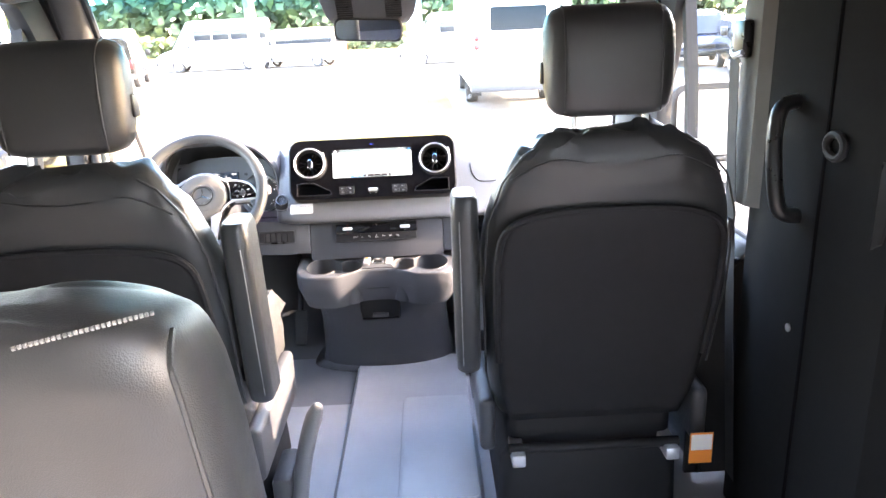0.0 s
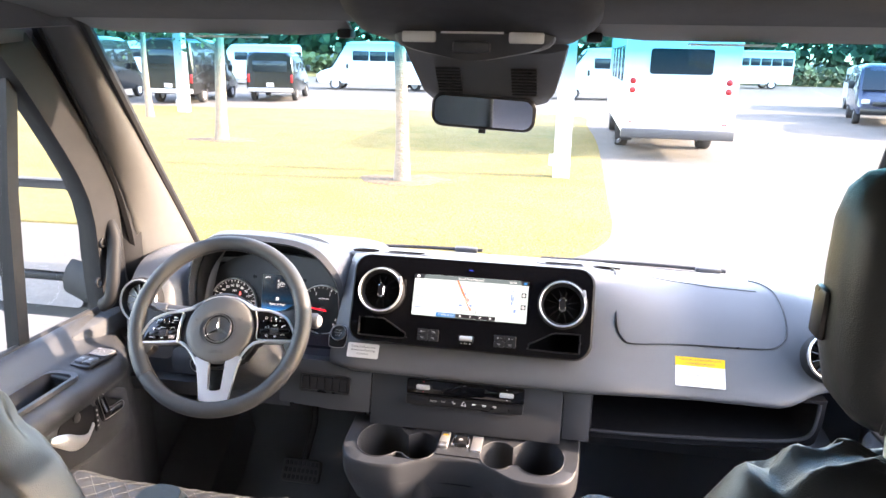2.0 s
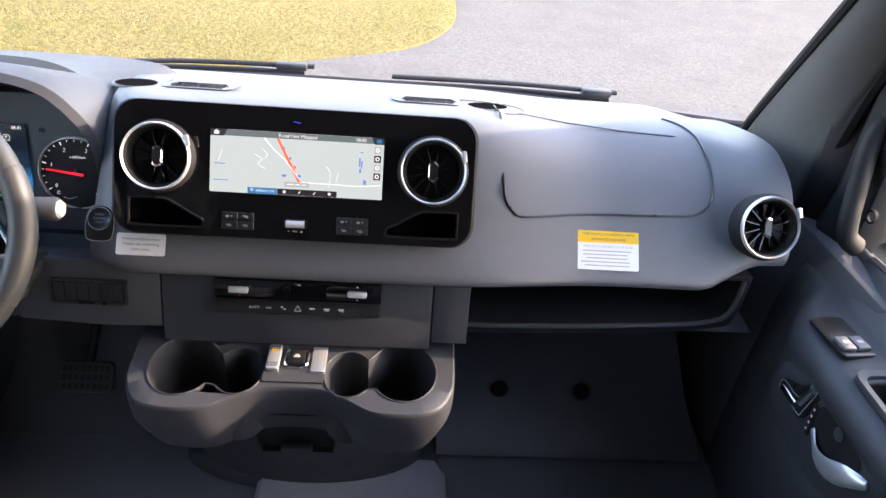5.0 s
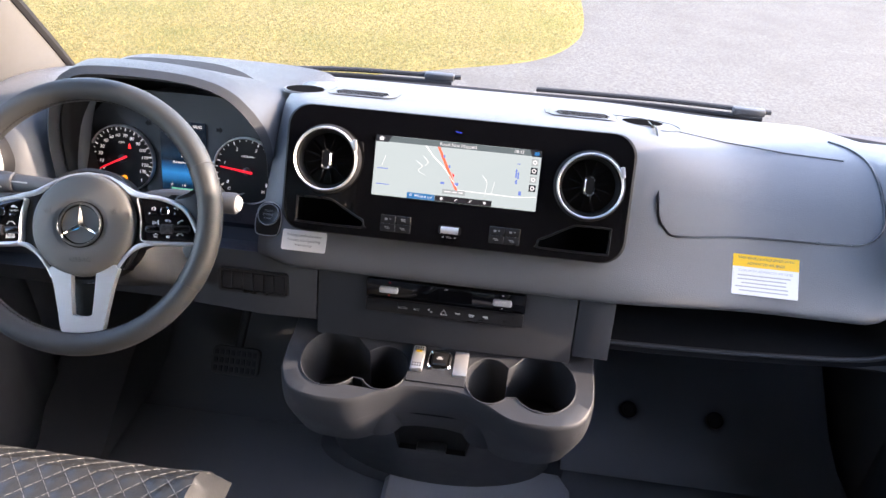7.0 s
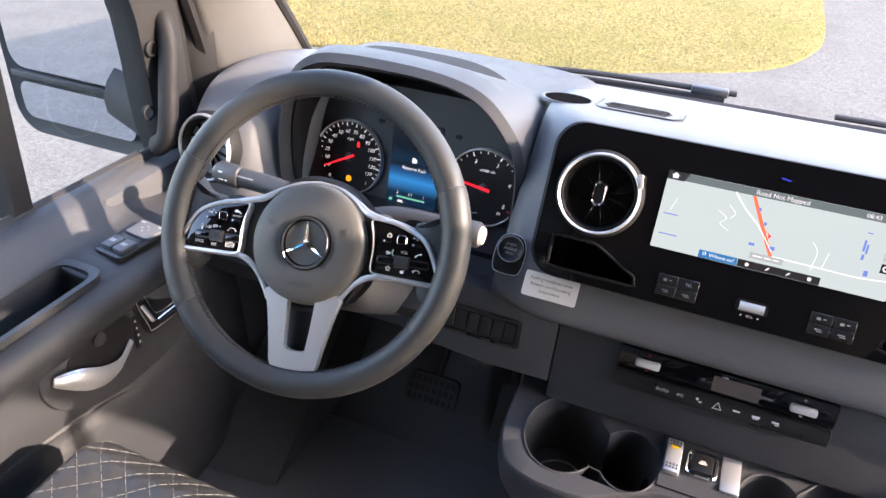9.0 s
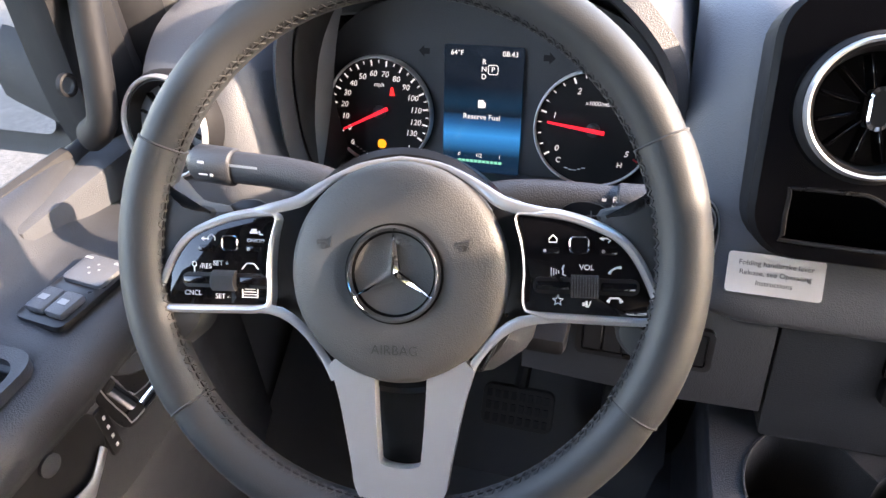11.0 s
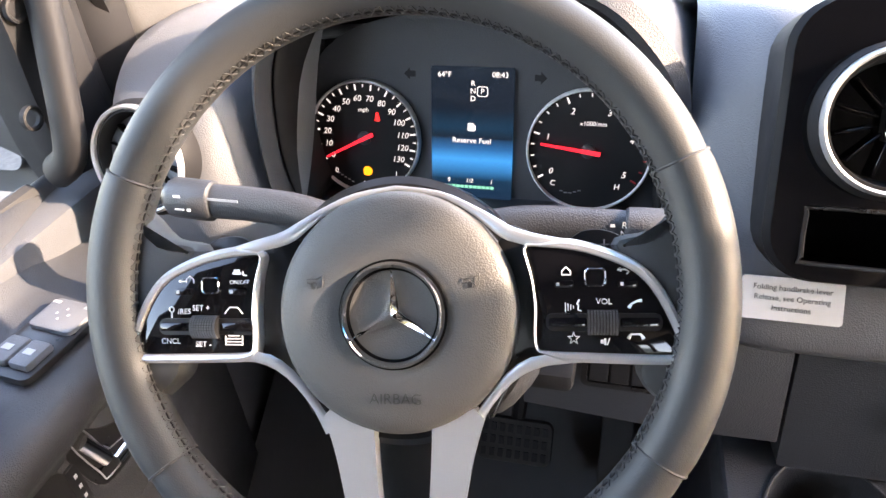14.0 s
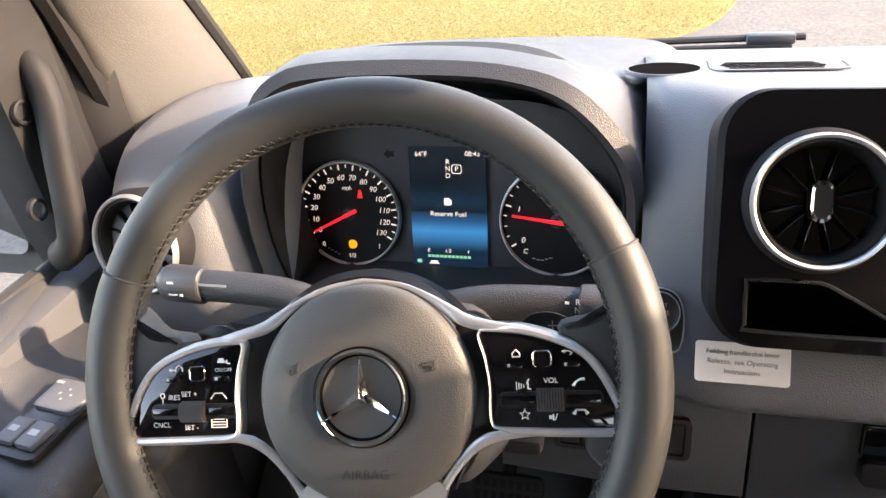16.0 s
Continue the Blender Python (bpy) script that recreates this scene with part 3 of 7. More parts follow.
def side_wall(s, name):
    bm = bmesh.new()
    x = s * 0.97
    # Right wall is extended back, out of view, to block sun on the rear seat.
    for y0, y1, z0, z1 in (((-3, 1.22, 0.14, 0.86), (-3, 1.22, 1.5, 1.8), (-3, -2.7, 0.86, 1.5), (-1.5, -1.3, 0.86, 1.5), (0.0, 1.22, 0.86, 1.5)) if s < 0 else ((-3, -1.0, 0.14, 0.86), (-3, 1.22, 1.62, 1.8), (-3, -2.7, 0.86, 1.62), (-1.3, -1.0, 0.86, 1.62), (0.12, 1.22, 0.14, 1.62))):
        box(bm, (x, (y0 + y1) / 2, (z0 + z1) / 2), (0.08, y1 - y0, z1 - z0), 0.01)
    structure(name, bm, PLASTIC_D, "grey trimmed van side wall", "wall")
    # Unseen panes; their tint is chosen only for the cabin brightness.
    for k, (y0, y1) in enumerate(((-2.7, -1.5), (-1.3, 0.0)) if s < 0 else ((-2.7, -1.3),)):
        p = structure("side_pane", boxm((x + s * 0.02, (y0 + y1) / 2, 1.18), (0.006, y1 - y0, 0.64)), TINTED, "unseen side pane, tint set to dim cabin light", "window")
        p.visible_shadow = False


side_wall(-1, "wall_left")
side_wall(1, "wall_right")
bm = bmesh.new()
for x, w, z, h in ((0, 1.94, 0.5, 0.72), (0, 1.94, 1.65, 0.3), (-0.9, 0.16, 1.18, 0.64), (0.9, 0.16, 1.18, 0.64), (0, 0.16, 1.18, 0.64)):
    box(bm, (x, -3.0, z), (w, 0.08, h), 0.01)
rear = structure("wall_rear", bm, PLASTIC_D, "rear doors of the van from inside", "wall")
# Out-of-view panes added to hold back light on the seat backs.
for x in (-0.45, 0.45):
    part("rear_pane", boxm((x, -3.0, 1.18), (0.74, 0.006, 0.64)), TINTED, rear, "unseen tinted rear pane, added to dim light from behind")


# A pillars, windscreen, door openings
def a_pillar(s):
    we = [(0.885, 2.64, 0.80), (0.868, 2.593, 0.875), (0.80, 2.30, 1.175), (0.74, 2.044, 1.442), (0.72, 1.97, 1.50)]
    de = [(0.885, 2.36, 0.72), (0.88, 2.345, 0.87), (0.862, 2.265, 1.10), (0.835, 2.10, 1.36), (0.80, 2.0, 1.47)]
    rows = []
    for a, b in zip(smooth(we, 4, False), smooth(de, 4, False)):
        a, b = Vector(a), Vector(b)
        row = []
        for k in range(9):
            f = k / 8
            p = a.lerp(b, f)
            bulge = math.sin(math.pi * f) ** 0.8 * 0.018
            row.append((s * (p.x - bulge), p.y - 0.2 * bulge, p.z - 0.4 * bulge))
        rows.append(row)
    t = tagged(part("a_pillar", sheet(rows), TRIM, None, solid=0.012), "pale grey fabric-textured windscreen pillar trim", "pillar trim", "", "structure")
    part("seal", tubem([(s * x, y, z) for x, y, z in smooth(de, 4, False)], 0.014, 8), PLASTIC_M, t)
    part("glass_edge", tubem([(s * (x - 0.012), y - 0.004, z - 0.006) for x, y, z in smooth(we, 4, False)], 0.011, 8), PLASTIC_M, t, "black edge band of the windscreen")
    # outer door frame in front of the quarter light
    fr = [(0.90, 2.34, 0.74), (0.905, 2.31, 0.86), (0.895, 2.285, 1.10), (0.875, 2.13, 1.33), (0.86, 2.03, 1.44)]
    part("door_frame", sheet([[(s * (x1 - 0.045), y1 + 0.03, z1 + 0.012), (s * (x1 - 0.005), y1, z1), (s * (x1 - 0.02), y1 - 0.03, z1 - 0.01), (s * (x1 - 0.005), y1 - 0.085, z1 - 0.03), (s * (x1 + 0.03), y1 - 0.09, z1 - 0.03)] for x1, y1, z1 in smooth(fr, 4, False)]), PLASTIC_M, t, "dark door frame", solid=0.01)
    return t


a_pillar(-1)
a_pillar(1)
rows = []
for k in range(13):
    x = -0.90 + 1.80 * k / 12
    c = 1 - (x / 0.9) ** 2
    rows.append([(x * (1 - 0.17 * f), 2.62 + 0.20 * c - (2.62 + 0.2 * c - 2.02 - 0.06 * c) * f, 0.855 - 0.03 * c + (1.50 - 0.825) * f) for f in (0, 0.25, 0.5, 0.75, 1.0)])
ws = structure("windscreen", sheet(rows), SCREENGLASS, "clear windscreen with a blue shade band along its top", "window")
ws.visible_shadow = False
structure("cowl", sheet([[(x, 2.62 + 0.17 * (1 - (x / 0.9) ** 2) + d, z) for d, z in ((-0.03, 0.78), (0.0, 0.822 - 0.02 * (1 - (x / 0.9) ** 2)), (0.1, 0.785), (0.25, 0.70), (0.6, 0.58), (0.75, 0.1), (0.75, -0.4))] for x in (-0.9, -0.75, -0.6, -0.4, -0.2, 0, 0.2, 0.4, 0.6, 0.75, 0.9)]), PLASTIC_M, "black cowl under the windscreen", "trim", solid=0.01)
for s in (-1, 1):
    structure("cab_side", boxm((s * 0.90, 2.42, 0.46), (0.08, 0.72, 0.66), 0.01), CARPET, "black carpeted cab side below the dashboard", "wall")
structure("firewall", boxm((0, 2.72, 0.45), (1.8, 0.04, 0.75)), CARPET, "black carpeted firewall", "wall")

# ---- dashboard ----
dash = thing("dashboard", "grained grey dashboard with instrument binnacle and shelf", "dashboard", (0, 2.3, FL))
MID = [(2.80, 0.80), (2.77, 0.828), (2.62, 0.885), (2.45, 0.925), (2.36, 0.942), (2.30, 0.948), (2.265, 0.93), (2.225, 0.88), (2.18, 0.81), (2.150, 0.775), (2.138, 0.752), (2.142, 0.738), (2.165, 0.731), (2.26, 0.728)]
PAS = [(2.78, 0.79), (2.75, 0.822), (2.62, 0.875), (2.46, 0.912), (2.385, 0.918), (2.34, 0.905), (2.285, 0.872), (2.238, 0.832), (2.204, 0.797), (2.181, 0.770), (2.164, 0.751), (2.163, 0.739), (2.18, 0.732), (2.28, 0.728)]
PVE = [(2.70, 0.79), (2.67, 0.822), (2.58, 0.868), (2.43, 0.905), (2.345, 0.915), (2.29, 0.905), (2.245, 0.882), (2.215, 0.845), (2.198, 0.815), (2.190, 0.795), (2.190, 0.779), (2.197, 0.768), (2.22, 0.762), (2.28, 0.758)]
PEND = [(2.62, 0.78), (2.60, 0.80), (2.54, 0.832), (2.45, 0.855), (2.40, 0.862), (2.37, 0.86), (2.345, 0.85), (2.325, 0.835), (2.31, 0.815), (2.305, 0.80), (2.305, 0.79), (2.31, 0.782), (2.32, 0.778), (2.34, 0.775)]
LCOL = [(2.80, 0.80), (2.77, 0.828), (2.62, 0.885), (2.47, 0.925), (2.40, 0.935), (2.34, 0.935), (2.30, 0.905), (2.25, 0.86), (2.20, 0.81), (2.17, 0.78), (2.158, 0.756), (2.162, 0.742), (2.18, 0.734), (2.26, 0.731)]
PAD_KEYS = [(-0.31, LCOL), (-0.24, MID), (0.23, MID), (0.50, PAS), (0.63, PAS), (0.74, PVE), (0.772, PVE), (0.82, PEND)]
xs = [-0.305 + 0.02 * k for k in range(54)] + [0.775, 0.79, 0.80]
pad = part("upper_pad", sheet([smooth(r, 3, False) for r in lerp_rows(PAD_KEYS, xs)]), PLASTIC, dash, "grained grey padded top", solid=0.004)
LTOP = [(2.80, 0.80), (2.77, 0.828), (2.62, 0.885), (2.55, 0.905), (2.50, 0.91), (2.46, 0.90)]
part("rear_pad", sheet(lerp_rows([(-0.76, [(y - 0.1, z - 0.01) for y, z in LTOP]), (-0.30, LTOP)], [-0.76 + 0.046 * k for k in range(11)])), PLASTIC, dash, solid=0.004)
LV = [(2.70, 0.79), (2.67, 0.822), (2.58, 0.872), (2.45, 0.905), (2.36, 0.915), (2.29, 0.91), (2.245, 0.885), (2.215, 0.845), (2.200, 0.80), (2.195, 0.76), (2.198, 0.735), (2.205, 0.70), (2.22, 0.67), (2.27, 0.66)]
LE = [(2.62, 0.78), (2.60, 0.81), (2.52, 0.845), (2.43, 0.87), (2.37, 0.875), (2.33, 0.868), (2.30, 0.85), (2.285, 0.82), (2.275, 0.78), (2.272, 0.75), (2.272, 0.72), (2.28, 0.69), (2.29, 0.67), (2.31, 0.66)]
LI = [(2.74, 0.79), (2.71, 0.822), (2.60, 0.878), (2.48, 0.912), (2.42, 0.92), (2.38, 0.91), (2.34, 0.87), (2.31, 0.82), (2.28, 0.78), (2.25, 0.75), (2.235, 0.73), (2.23, 0.70), (2.24, 0.67), (2.28, 0.66)]
part("end_pad", sheet([smooth(r, 3, False) for r in lerp_rows([(-0.87, LE), (-0.82, LV), (-0.735, LV), (-0.66, LI)], [-0.87 + 0.015 * k for k in range(15)])]), PLASTIC, dash, "padded dashboard end", solid=0.004)

# instrument binnacle
OUT = [(-0.672, 0.74), (-0.690, 0.80), (-0.690, 0.88), (-0.668, 0.950), (-0.632, 0.980), (-0.585, 0.989), (-0.50, 0.990), (-0.428, 0.985), (-0.373, 0.970), (-0.334, 0.938), (-0.309, 0.898), (-0.303, 0.84), (-0.305, 0.75)]
INN = [(-0.660, 0.745), (-0.676, 0.80), (-0.676, 0.878), (-0.655, 0.936), (-0.622, 0.961), (-0.578, 0.968), (-0.50, 0.970), (-0.432, 0.966), (-0.384, 0.951), (-0.349, 0.921), (-0.325, 0.885), (-0.318, 0.84), (-0.318, 0.755)]
BACK = [(-0.700, 0.74), (-0.725, 0.80), (-0.735, 0.86), (-0.715, 0.905), (-0.66, 0.925), (-0.59, 0.93), (-0.50, 0.932), (-0.42, 0.932), (-0.34, 0.93), (-0.28, 0.92), (-0.255, 0.89), (-0.255, 0.84), (-0.27, 0.75)]


def arch(pts, y, slope=0.0, grow=0.0, drop=0.0):
    cx, cz = -0.49, 0.84
    return smooth([(cx + (x - cx) * (1 + grow), y + slope * (z - 0.84), cz + (z - cz) * (1 + grow) - drop) for x, z in pts], 4, False)


MIDA = [((ax + bx) / 2, (az + bz) / 2 - 0.012) for (ax, az), (bx, bz) in zip(OUT, BACK)]
FA = [(x, z + 0.002) for x, z in OUT]
part("binnacle_throat", sheet([arch(INN, 2.40, 0.1, -0.45), arch(INN, 2.385, 0.1, -0.02), arch(INN, 2.30, 0.1), arch(INN, 2.266, 0.12)]), PLASTIC_M, dash, "black inner throat of the hood", solid=0.003)
hood = part("binnacle_hood", sheet([arch(INN, 2.27, 0.12, 0.012), arch(INN, 2.262, 0.12), arch([((ax + bx) / 2, (az + bz) / 2) for (ax, az), (bx, bz) in zip(OUT, INN)], 2.243, 0.12), arch(OUT, 2.252, 0.12), arch(FA, 2.285, 0.12), arch(MIDA, 2.40, 0.05), arch(BACK, 2.53)]), PLASTIC_D, dash, "grained hood over the instruments")
CF = plane_frame((-0.503, 2.340, 0.800), 13)
cluster = thing("instrument_cluster", "instrument cluster with two round dials and a lit colour display", "instrument cluster", (-0.5, 2.34, 0.75))
fpts = smooth([(-0.185, -0.085), (-0.18, 0.03), (-0.155, 0.085), (-0.09, 0.115), (0, 0.12), (0.10, 0.115), (0.155, 0.085), (0.182, 0.03), (0.19, -0.085)], 4, False)
part("face", prismm(fpts, -0.02, -0.004, CF), PLASTIC_D, cluster, "dark grey cluster face")
part("lower_shroud", loftm([[(x, y, z) for x in (-0.70,) for y, z in ((2.36, 0.74), (2.26, 0.735), (2.20, 0.72), (2.20, 0.66), (2.36, 0.66))], [(x, y, z) for x in (-0.30,) for y, z in ((2.36, 0.74), (2.26, 0.735), (2.20, 0.72), (2.20, 0.66), (2.36, 0.66))]]), PLASTIC_D, dash)
part("binnacle_sill", sheet([[(x, 2.37, 0.725 + 0.0 * x), (x, 2.31, 0.722), (x, 2.255, 0.735), (x, 2.225, 0.722), (x, 2.21, 0.69)] for x in (-0.69, -0.6, -0.5, -0.4, -0.30)]), PLASTIC_M, dash, solid=0.004)
FIGURE = glow("lit white figures", (1, 1, 1), 0.45, (0.7, 0.7, 0.7))
NEEDLE = glow("red needle", (1.0, 0.03, 0.05), 0.8, (0.6, 0.01, 0.02))


def dial(cx, cy, r, ticks, labels, a0, a1, needle, red_from=99, minor=2, sub=()):
    d = part("dial", lathem([(r * 0.985, -0.003), (r * 0.985, 0.0008), (0.0, 0.0008)], 48, CF @ T(cx, cy)), PLASTIC_M, cluster, "black dial with white figures")
    part("bezel", lathem([(r * 0.975, -0.003), (r * 0.975, 0.004), (r * 0.99, 0.006), (r * 1.01, 0.005), (r * 1.02, 0), (r * 1.02, -0.003)], 56, CF @ T(cx, cy), True), WHITE, d, "silver ring")
    bm, br = bmesh.new(), bmesh.new()
    n = ticks * minor
    for k in range(n + 1):
        a = radians(a0 + (a1 - a0) * k / n)
        major = k % minor == 0
        l = r * (0.10 if major else 0.055)
        m = CF @ T(cx, cy, 0.0012) @ Matrix.Rotation(a, 4, "Z") @ T(r * 0.94 - l / 2, 0, 0)
        box(br if k / minor > red_from else bm, (0, 0, 0), (l, r * (0.028 if major else 0.02), 0.0004), m=m)
    tagged(part("tick_scale", bm, FIGURE, d), kind="stuff")
    if red_from < 90:
        part("red_marks", br, RED, d)
    else:
        br.free()
    for k, s in enumerate(labels):
        a = radians(a0 + (a1 - a0) * k / (len(labels) - 1))
        lettering(s, r * 0.145, CF @ T(cx + r * 0.70 * math.cos(a), cy + r * 0.70 * math.sin(a), 0.0014), FIGURE, d, 0.2)
    for s, px, py, size in sub:
        lettering(s, r * size, CF @ T(cx + r * px, cy + r * py, 0.0014), FIGURE, d, 0.1)
    m = CF @ T(cx, cy, 0.006) @ Matrix.Rotation(radians(needle), 4, "Z")
    nd = part("needle", prismm([(-r * 0.2, -r * 0.035), (-r * 0.2, r * 0.035), (r * 0.78, r * 0.016), (r * 0.78, -r * 0.016)], -0.0008, 0.0008, m), NEEDLE, d, "glowing red needle")
    part("needle_hub", lathem([(r * 0.12, -0.006), (r * 0.12, -0.001), (r * 0.09, 0.0005), (0, 0.0005)], 24, CF @ T(cx, cy, 0.004)), PLASTIC_D, nd)
    return d


d1 = dial(-0.116, -0.006, 0.060, 13, ["0" if k == 0 else str(10 * k) for k in range(14)], 209, -30, 207, sub=(("mph", 0, 0.5, 0.11), ("0", -0.56, -0.62, 0.13), ("1/2", 0, -0.83, 0.12), ("1", 0.56, -0.62, 0.13)))
d2 = dial(0.116, -0.006, 0.060, 5, ["0", "1", "2", "3", "4", "5"], 212, -32, 173, 4.0, 4, sub=(("x1000/min", 0.05, 0.45, 0.1), ("C", -0.55, -0.58, 0.13), ("H", 0.5, -0.58, 0.13)))
AMBER = glow("amber lamp", (1.0, 0.35, 0.02), 1.0)
LAMPRED = glow("red lamp", (1.0, 0.03, 0.03), 1.0)
part("fuel_lamp", prismm(smooth([(-0.004, -0.004), (-0.004, 0.004), (0.002, 0.005), (0.005, 0.001), (0.003, -0.004)], 3), 0, 0.0008, CF @ T(-0.114, -0.042, 0.001)), AMBER, cluster, "lit amber fuel lamp")
part("belt_lamp", prismm([(-0.003, -0.004), (-0.002, 0.001), (-0.0012, 0.005), (0.0012, 0.005), (0.002, 0.001), (0.003, -0.004)], 0, 0.0008, CF @ T(-0.101, 0.017, 0.001)), LAMPRED, cluster, "lit red belt lamp")
bars([(-0.148 + 0.004 * k, -0.046 - 0.0022 * k, 0.0026, 0.0008) for k in range(5)] + [(0.092 + 0.0045 * k, -0.0485 - 0.0018 * math.sin(k), 0.0035, 0.0009) for k in range(5)], CF @ T(0, 0, 0.001), WHITE, cluster)
for s in (-1, 1):
    part("turn_arrow", prismm([(s * 0.006, 0), (0, 0.006), (0, 0.003), (-s * 0.006, 0.003), (-s * 0.006, -0.003), (0, -0.003), (0, -0.006)], 0, 0.0006, CF @ T(s * 0.066, 0.062, -0.004)), PLASTIC_M, cluster)
# colour display
DM = bpy.data.materials.new("blue instrument display")
DM.use_nodes = True
nt = DM.node_tree
pb = nt.nodes["Principled BSDF"]
pb.inputs["Base Color"].default_value = (0.01, 0.012, 0.016, 1)
pb.inputs["Roughness"].default_value = 0.15
tc, sx, rp = nt.nodes.new("ShaderNodeTexCoord"), nt.nodes.new("ShaderNodeSeparateXYZ"), nt.nodes.new("ShaderNodeValToRGB")
nt.links.new(tc.outputs["Generated"], sx.inputs[0])
nt.links.new(sx.outputs["Z"], rp.inputs[0])
els = rp.color_ramp.elements
els[0].position, els[0].color = 0.0, (0.003, 0.012, 0.03, 1)
els[1].position, els[1].color = 1.0, (0.004, 0.008, 0.014, 1)
for pos, col in ((0.16, (0.002, 0.015, 0.035, 1)), (0.25, (0.006, 0.10, 0.26, 1)), (0.32, (0.008, 0.16, 0.42, 1)), (0.40, (0.004, 0.06, 0.17, 1)), (0.475, (0.003, 0.02, 0.05, 1)), (0.485, (0.002, 0.006, 0.012, 1)), (0.56, (0.002, 0.016, 0.035, 1)), (0.7, (0.002, 0.005, 0.010, 1))):
    e = els.new(pos)
    e.color = col
nt.links.new(rp.outputs[0], pb.inputs["Emission Color"])
pb.inputs["Emission Strength"].default_value = 0.22
DW, DH = 0.084, 0.136
disp = part("display", prismm(rrect(DW, DH, 0.002, 2), -0.004, 0.0, CF @ T(-0.001, 0.003)), DM, cluster, "lit blue colour display")
UI = glow("display white", (0.9, 0.95, 1.0), 0.8)
UIG = glow("display green", (0.2, 0.8, 0.6), 0.6)
DF = CF @ T(-0.001, 0.003, 0.0004)
lettering("64°F", 0.0075, DF @ T(-0.028, 0.060), UI, disp)
lettering("08:43", 0.0075, DF @ T(0.028, 0.061), UI, disp)
for k, c in enumerate("RND"):
    lettering(c, 0.0075, DF @ T(0.001, 0.052 - 0.0075 * k), UI, disp)
lettering("P", 0.0075, DF @ T(0.0105, 0.0445), UI, disp)
part("gear_box", loftm([[(x, y, 0) for x, y in rrect(0.011, 0.010, 0.002, 2)], [(x * 0.85, y * 0.85, 0.0) for x, y in rrect(0.011, 0.010, 0.002, 2)]], cap=False, m=DF @ T(0.0105, 0.0445)), UI, disp)
part("pump_symbol", prismm([(-0.004, -0.004), (-0.004, 0.004), (0.002, 0.004), (0.002, 0.002), (0.004, 0.002), (0.004, -0.003), (0.002, -0.004)], 0, 0.0003, DF @ T(0, 0.0085)), UI, disp)
lettering("Reserve Fuel", 0.0078, DF @ T(0, -0.0055), UI, disp)
lettering("0", 0.006, DF @ T(-0.024, -0.048), UI, disp, 0.2)
lettering("1/2", 0.006, DF @ T(-0.002, -0.048), UI, disp, 0.2)
lettering("1", 0.006, DF @ T(0.021, -0.048), UI, disp, 0.2)
bars([(-0.023 + 0.0045 * k, -0.0545, 0.0036, 0.0028) for k in range(11)], DF, UIG, disp, "level_segments")
bars([(-0.035, -0.061, 0.005, 0.004)], DF, UIG, disp)
bars([(-0.018, -0.061, 0.008, 0.002), (-0.018, -0.063, 0.011, 0.0012)], DF, UI, disp)

# centre unit with display, vents and keys
PF = plane_frame((0, 2.1805, 0.9105), 26)
unit = thing("infotainment_unit", "glossy black centre unit with map display, round vents and keys", "control panel", (0, 2.17, 0.82))
outer = rrect(0.506, 0.186, 0.034, 7, 0, -0.0145)
pocket = lambda s: [(s * x, y) for x, y in smooth([(-0.232, -0.062), (-0.229, -0.0575), (-0.190, -0.0575), (-0.176, -0.060), (-0.142, -0.079), (-0.131, -0.084), (-0.130, -0.091), (-0.134, -0.0955), (-0.225, -0.0955), (-0.232, -0.091)], 2)]
bm = plate(bmesh.new(), outer, [pocket(-1), pocket(1)], 0.002, 0.07, PF, 0.045)
part("fascia", bm, GLOSS, unit, "piano black fascia", sharp=0.5)
part("backing", loftm([[(x * a, (y + 0.0145) * a - 0.0145, z) for x, y in outer] for a, z in ((0.99, -0.07), (1.018, -0.06), (1.018, -0.004), (0.99, 0.0))], cap=False, m=PF), PLASTIC_M, unit)
for s in (-1, 1):
    pc = pocket(s)
    # Black layer over the pocket floor paints in the shade of its depth.
    part("pocket_shade", prismm(pc, -0.0446, -0.041, PF), VOID, unit, "pocket floor layer, black in place of shade")
    part("pocket_rim", tubem([(x, y, 0.0025) for x, y in pc], 0.0016, 6, True, PF), SEMI, unit)

MAPM = bpy.data.materials.new("map display")
MAPM.use_nodes = True
nt = MAPM.node_tree
pb = nt.nodes["Principled BSDF"]
pb.inputs["Base Color"].default_value = (0.02, 0.02, 0.02, 1)
pb.inputs["Roughness"].default_value = 0.2
pb.inputs["Emission Color"].default_value = (0.46, 0.58, 0.60, 1)
pb.inputs["Emission Strength"].default_value = 0.17
screen = part("map_display", prismm(rrect(0.243, 0.088, 0.0015, 2), 0, 0.0028, PF), MAPM, unit, "lit navigation map display")
SF = PF @ T(0, 0, 0.0032)
ui = lambda n, c, e=1.0: glow(n, c, e)
U_DARK, U_BAR, U_RED, U_BLUE, U_NAVY, U_PALE, U_GREY, U_BLACK = ui("map dark bar", (0.10, 0.14, 0.15)), ui("map side bar", (0.02, 0.025, 0.03)), ui("map route", (0.9, 0.16, 0.08)), ui("map blue key", (0.01, 0.14, 0.36)), ui("map blue marks", (0.12, 0.2, 0.55)), ui("map roads", (0.75, 0.82, 0.82)), ui("map grey", (0.3, 0.36, 0.37)), ui("map black keys", (0.015, 0.015, 0.017))
part("status_bar", boxm((0.004, 0.0395, 0), (0.235, 0.0085, 0.0003), m=SF), U_DARK, screen)
part("home_key", prismm([(-0.1215, 0.044), (-0.098, 0.044), (-0.103, 0.0345), (-0.1215, 0.0345)], 0, 0.0005, SF), U_BAR, screen)
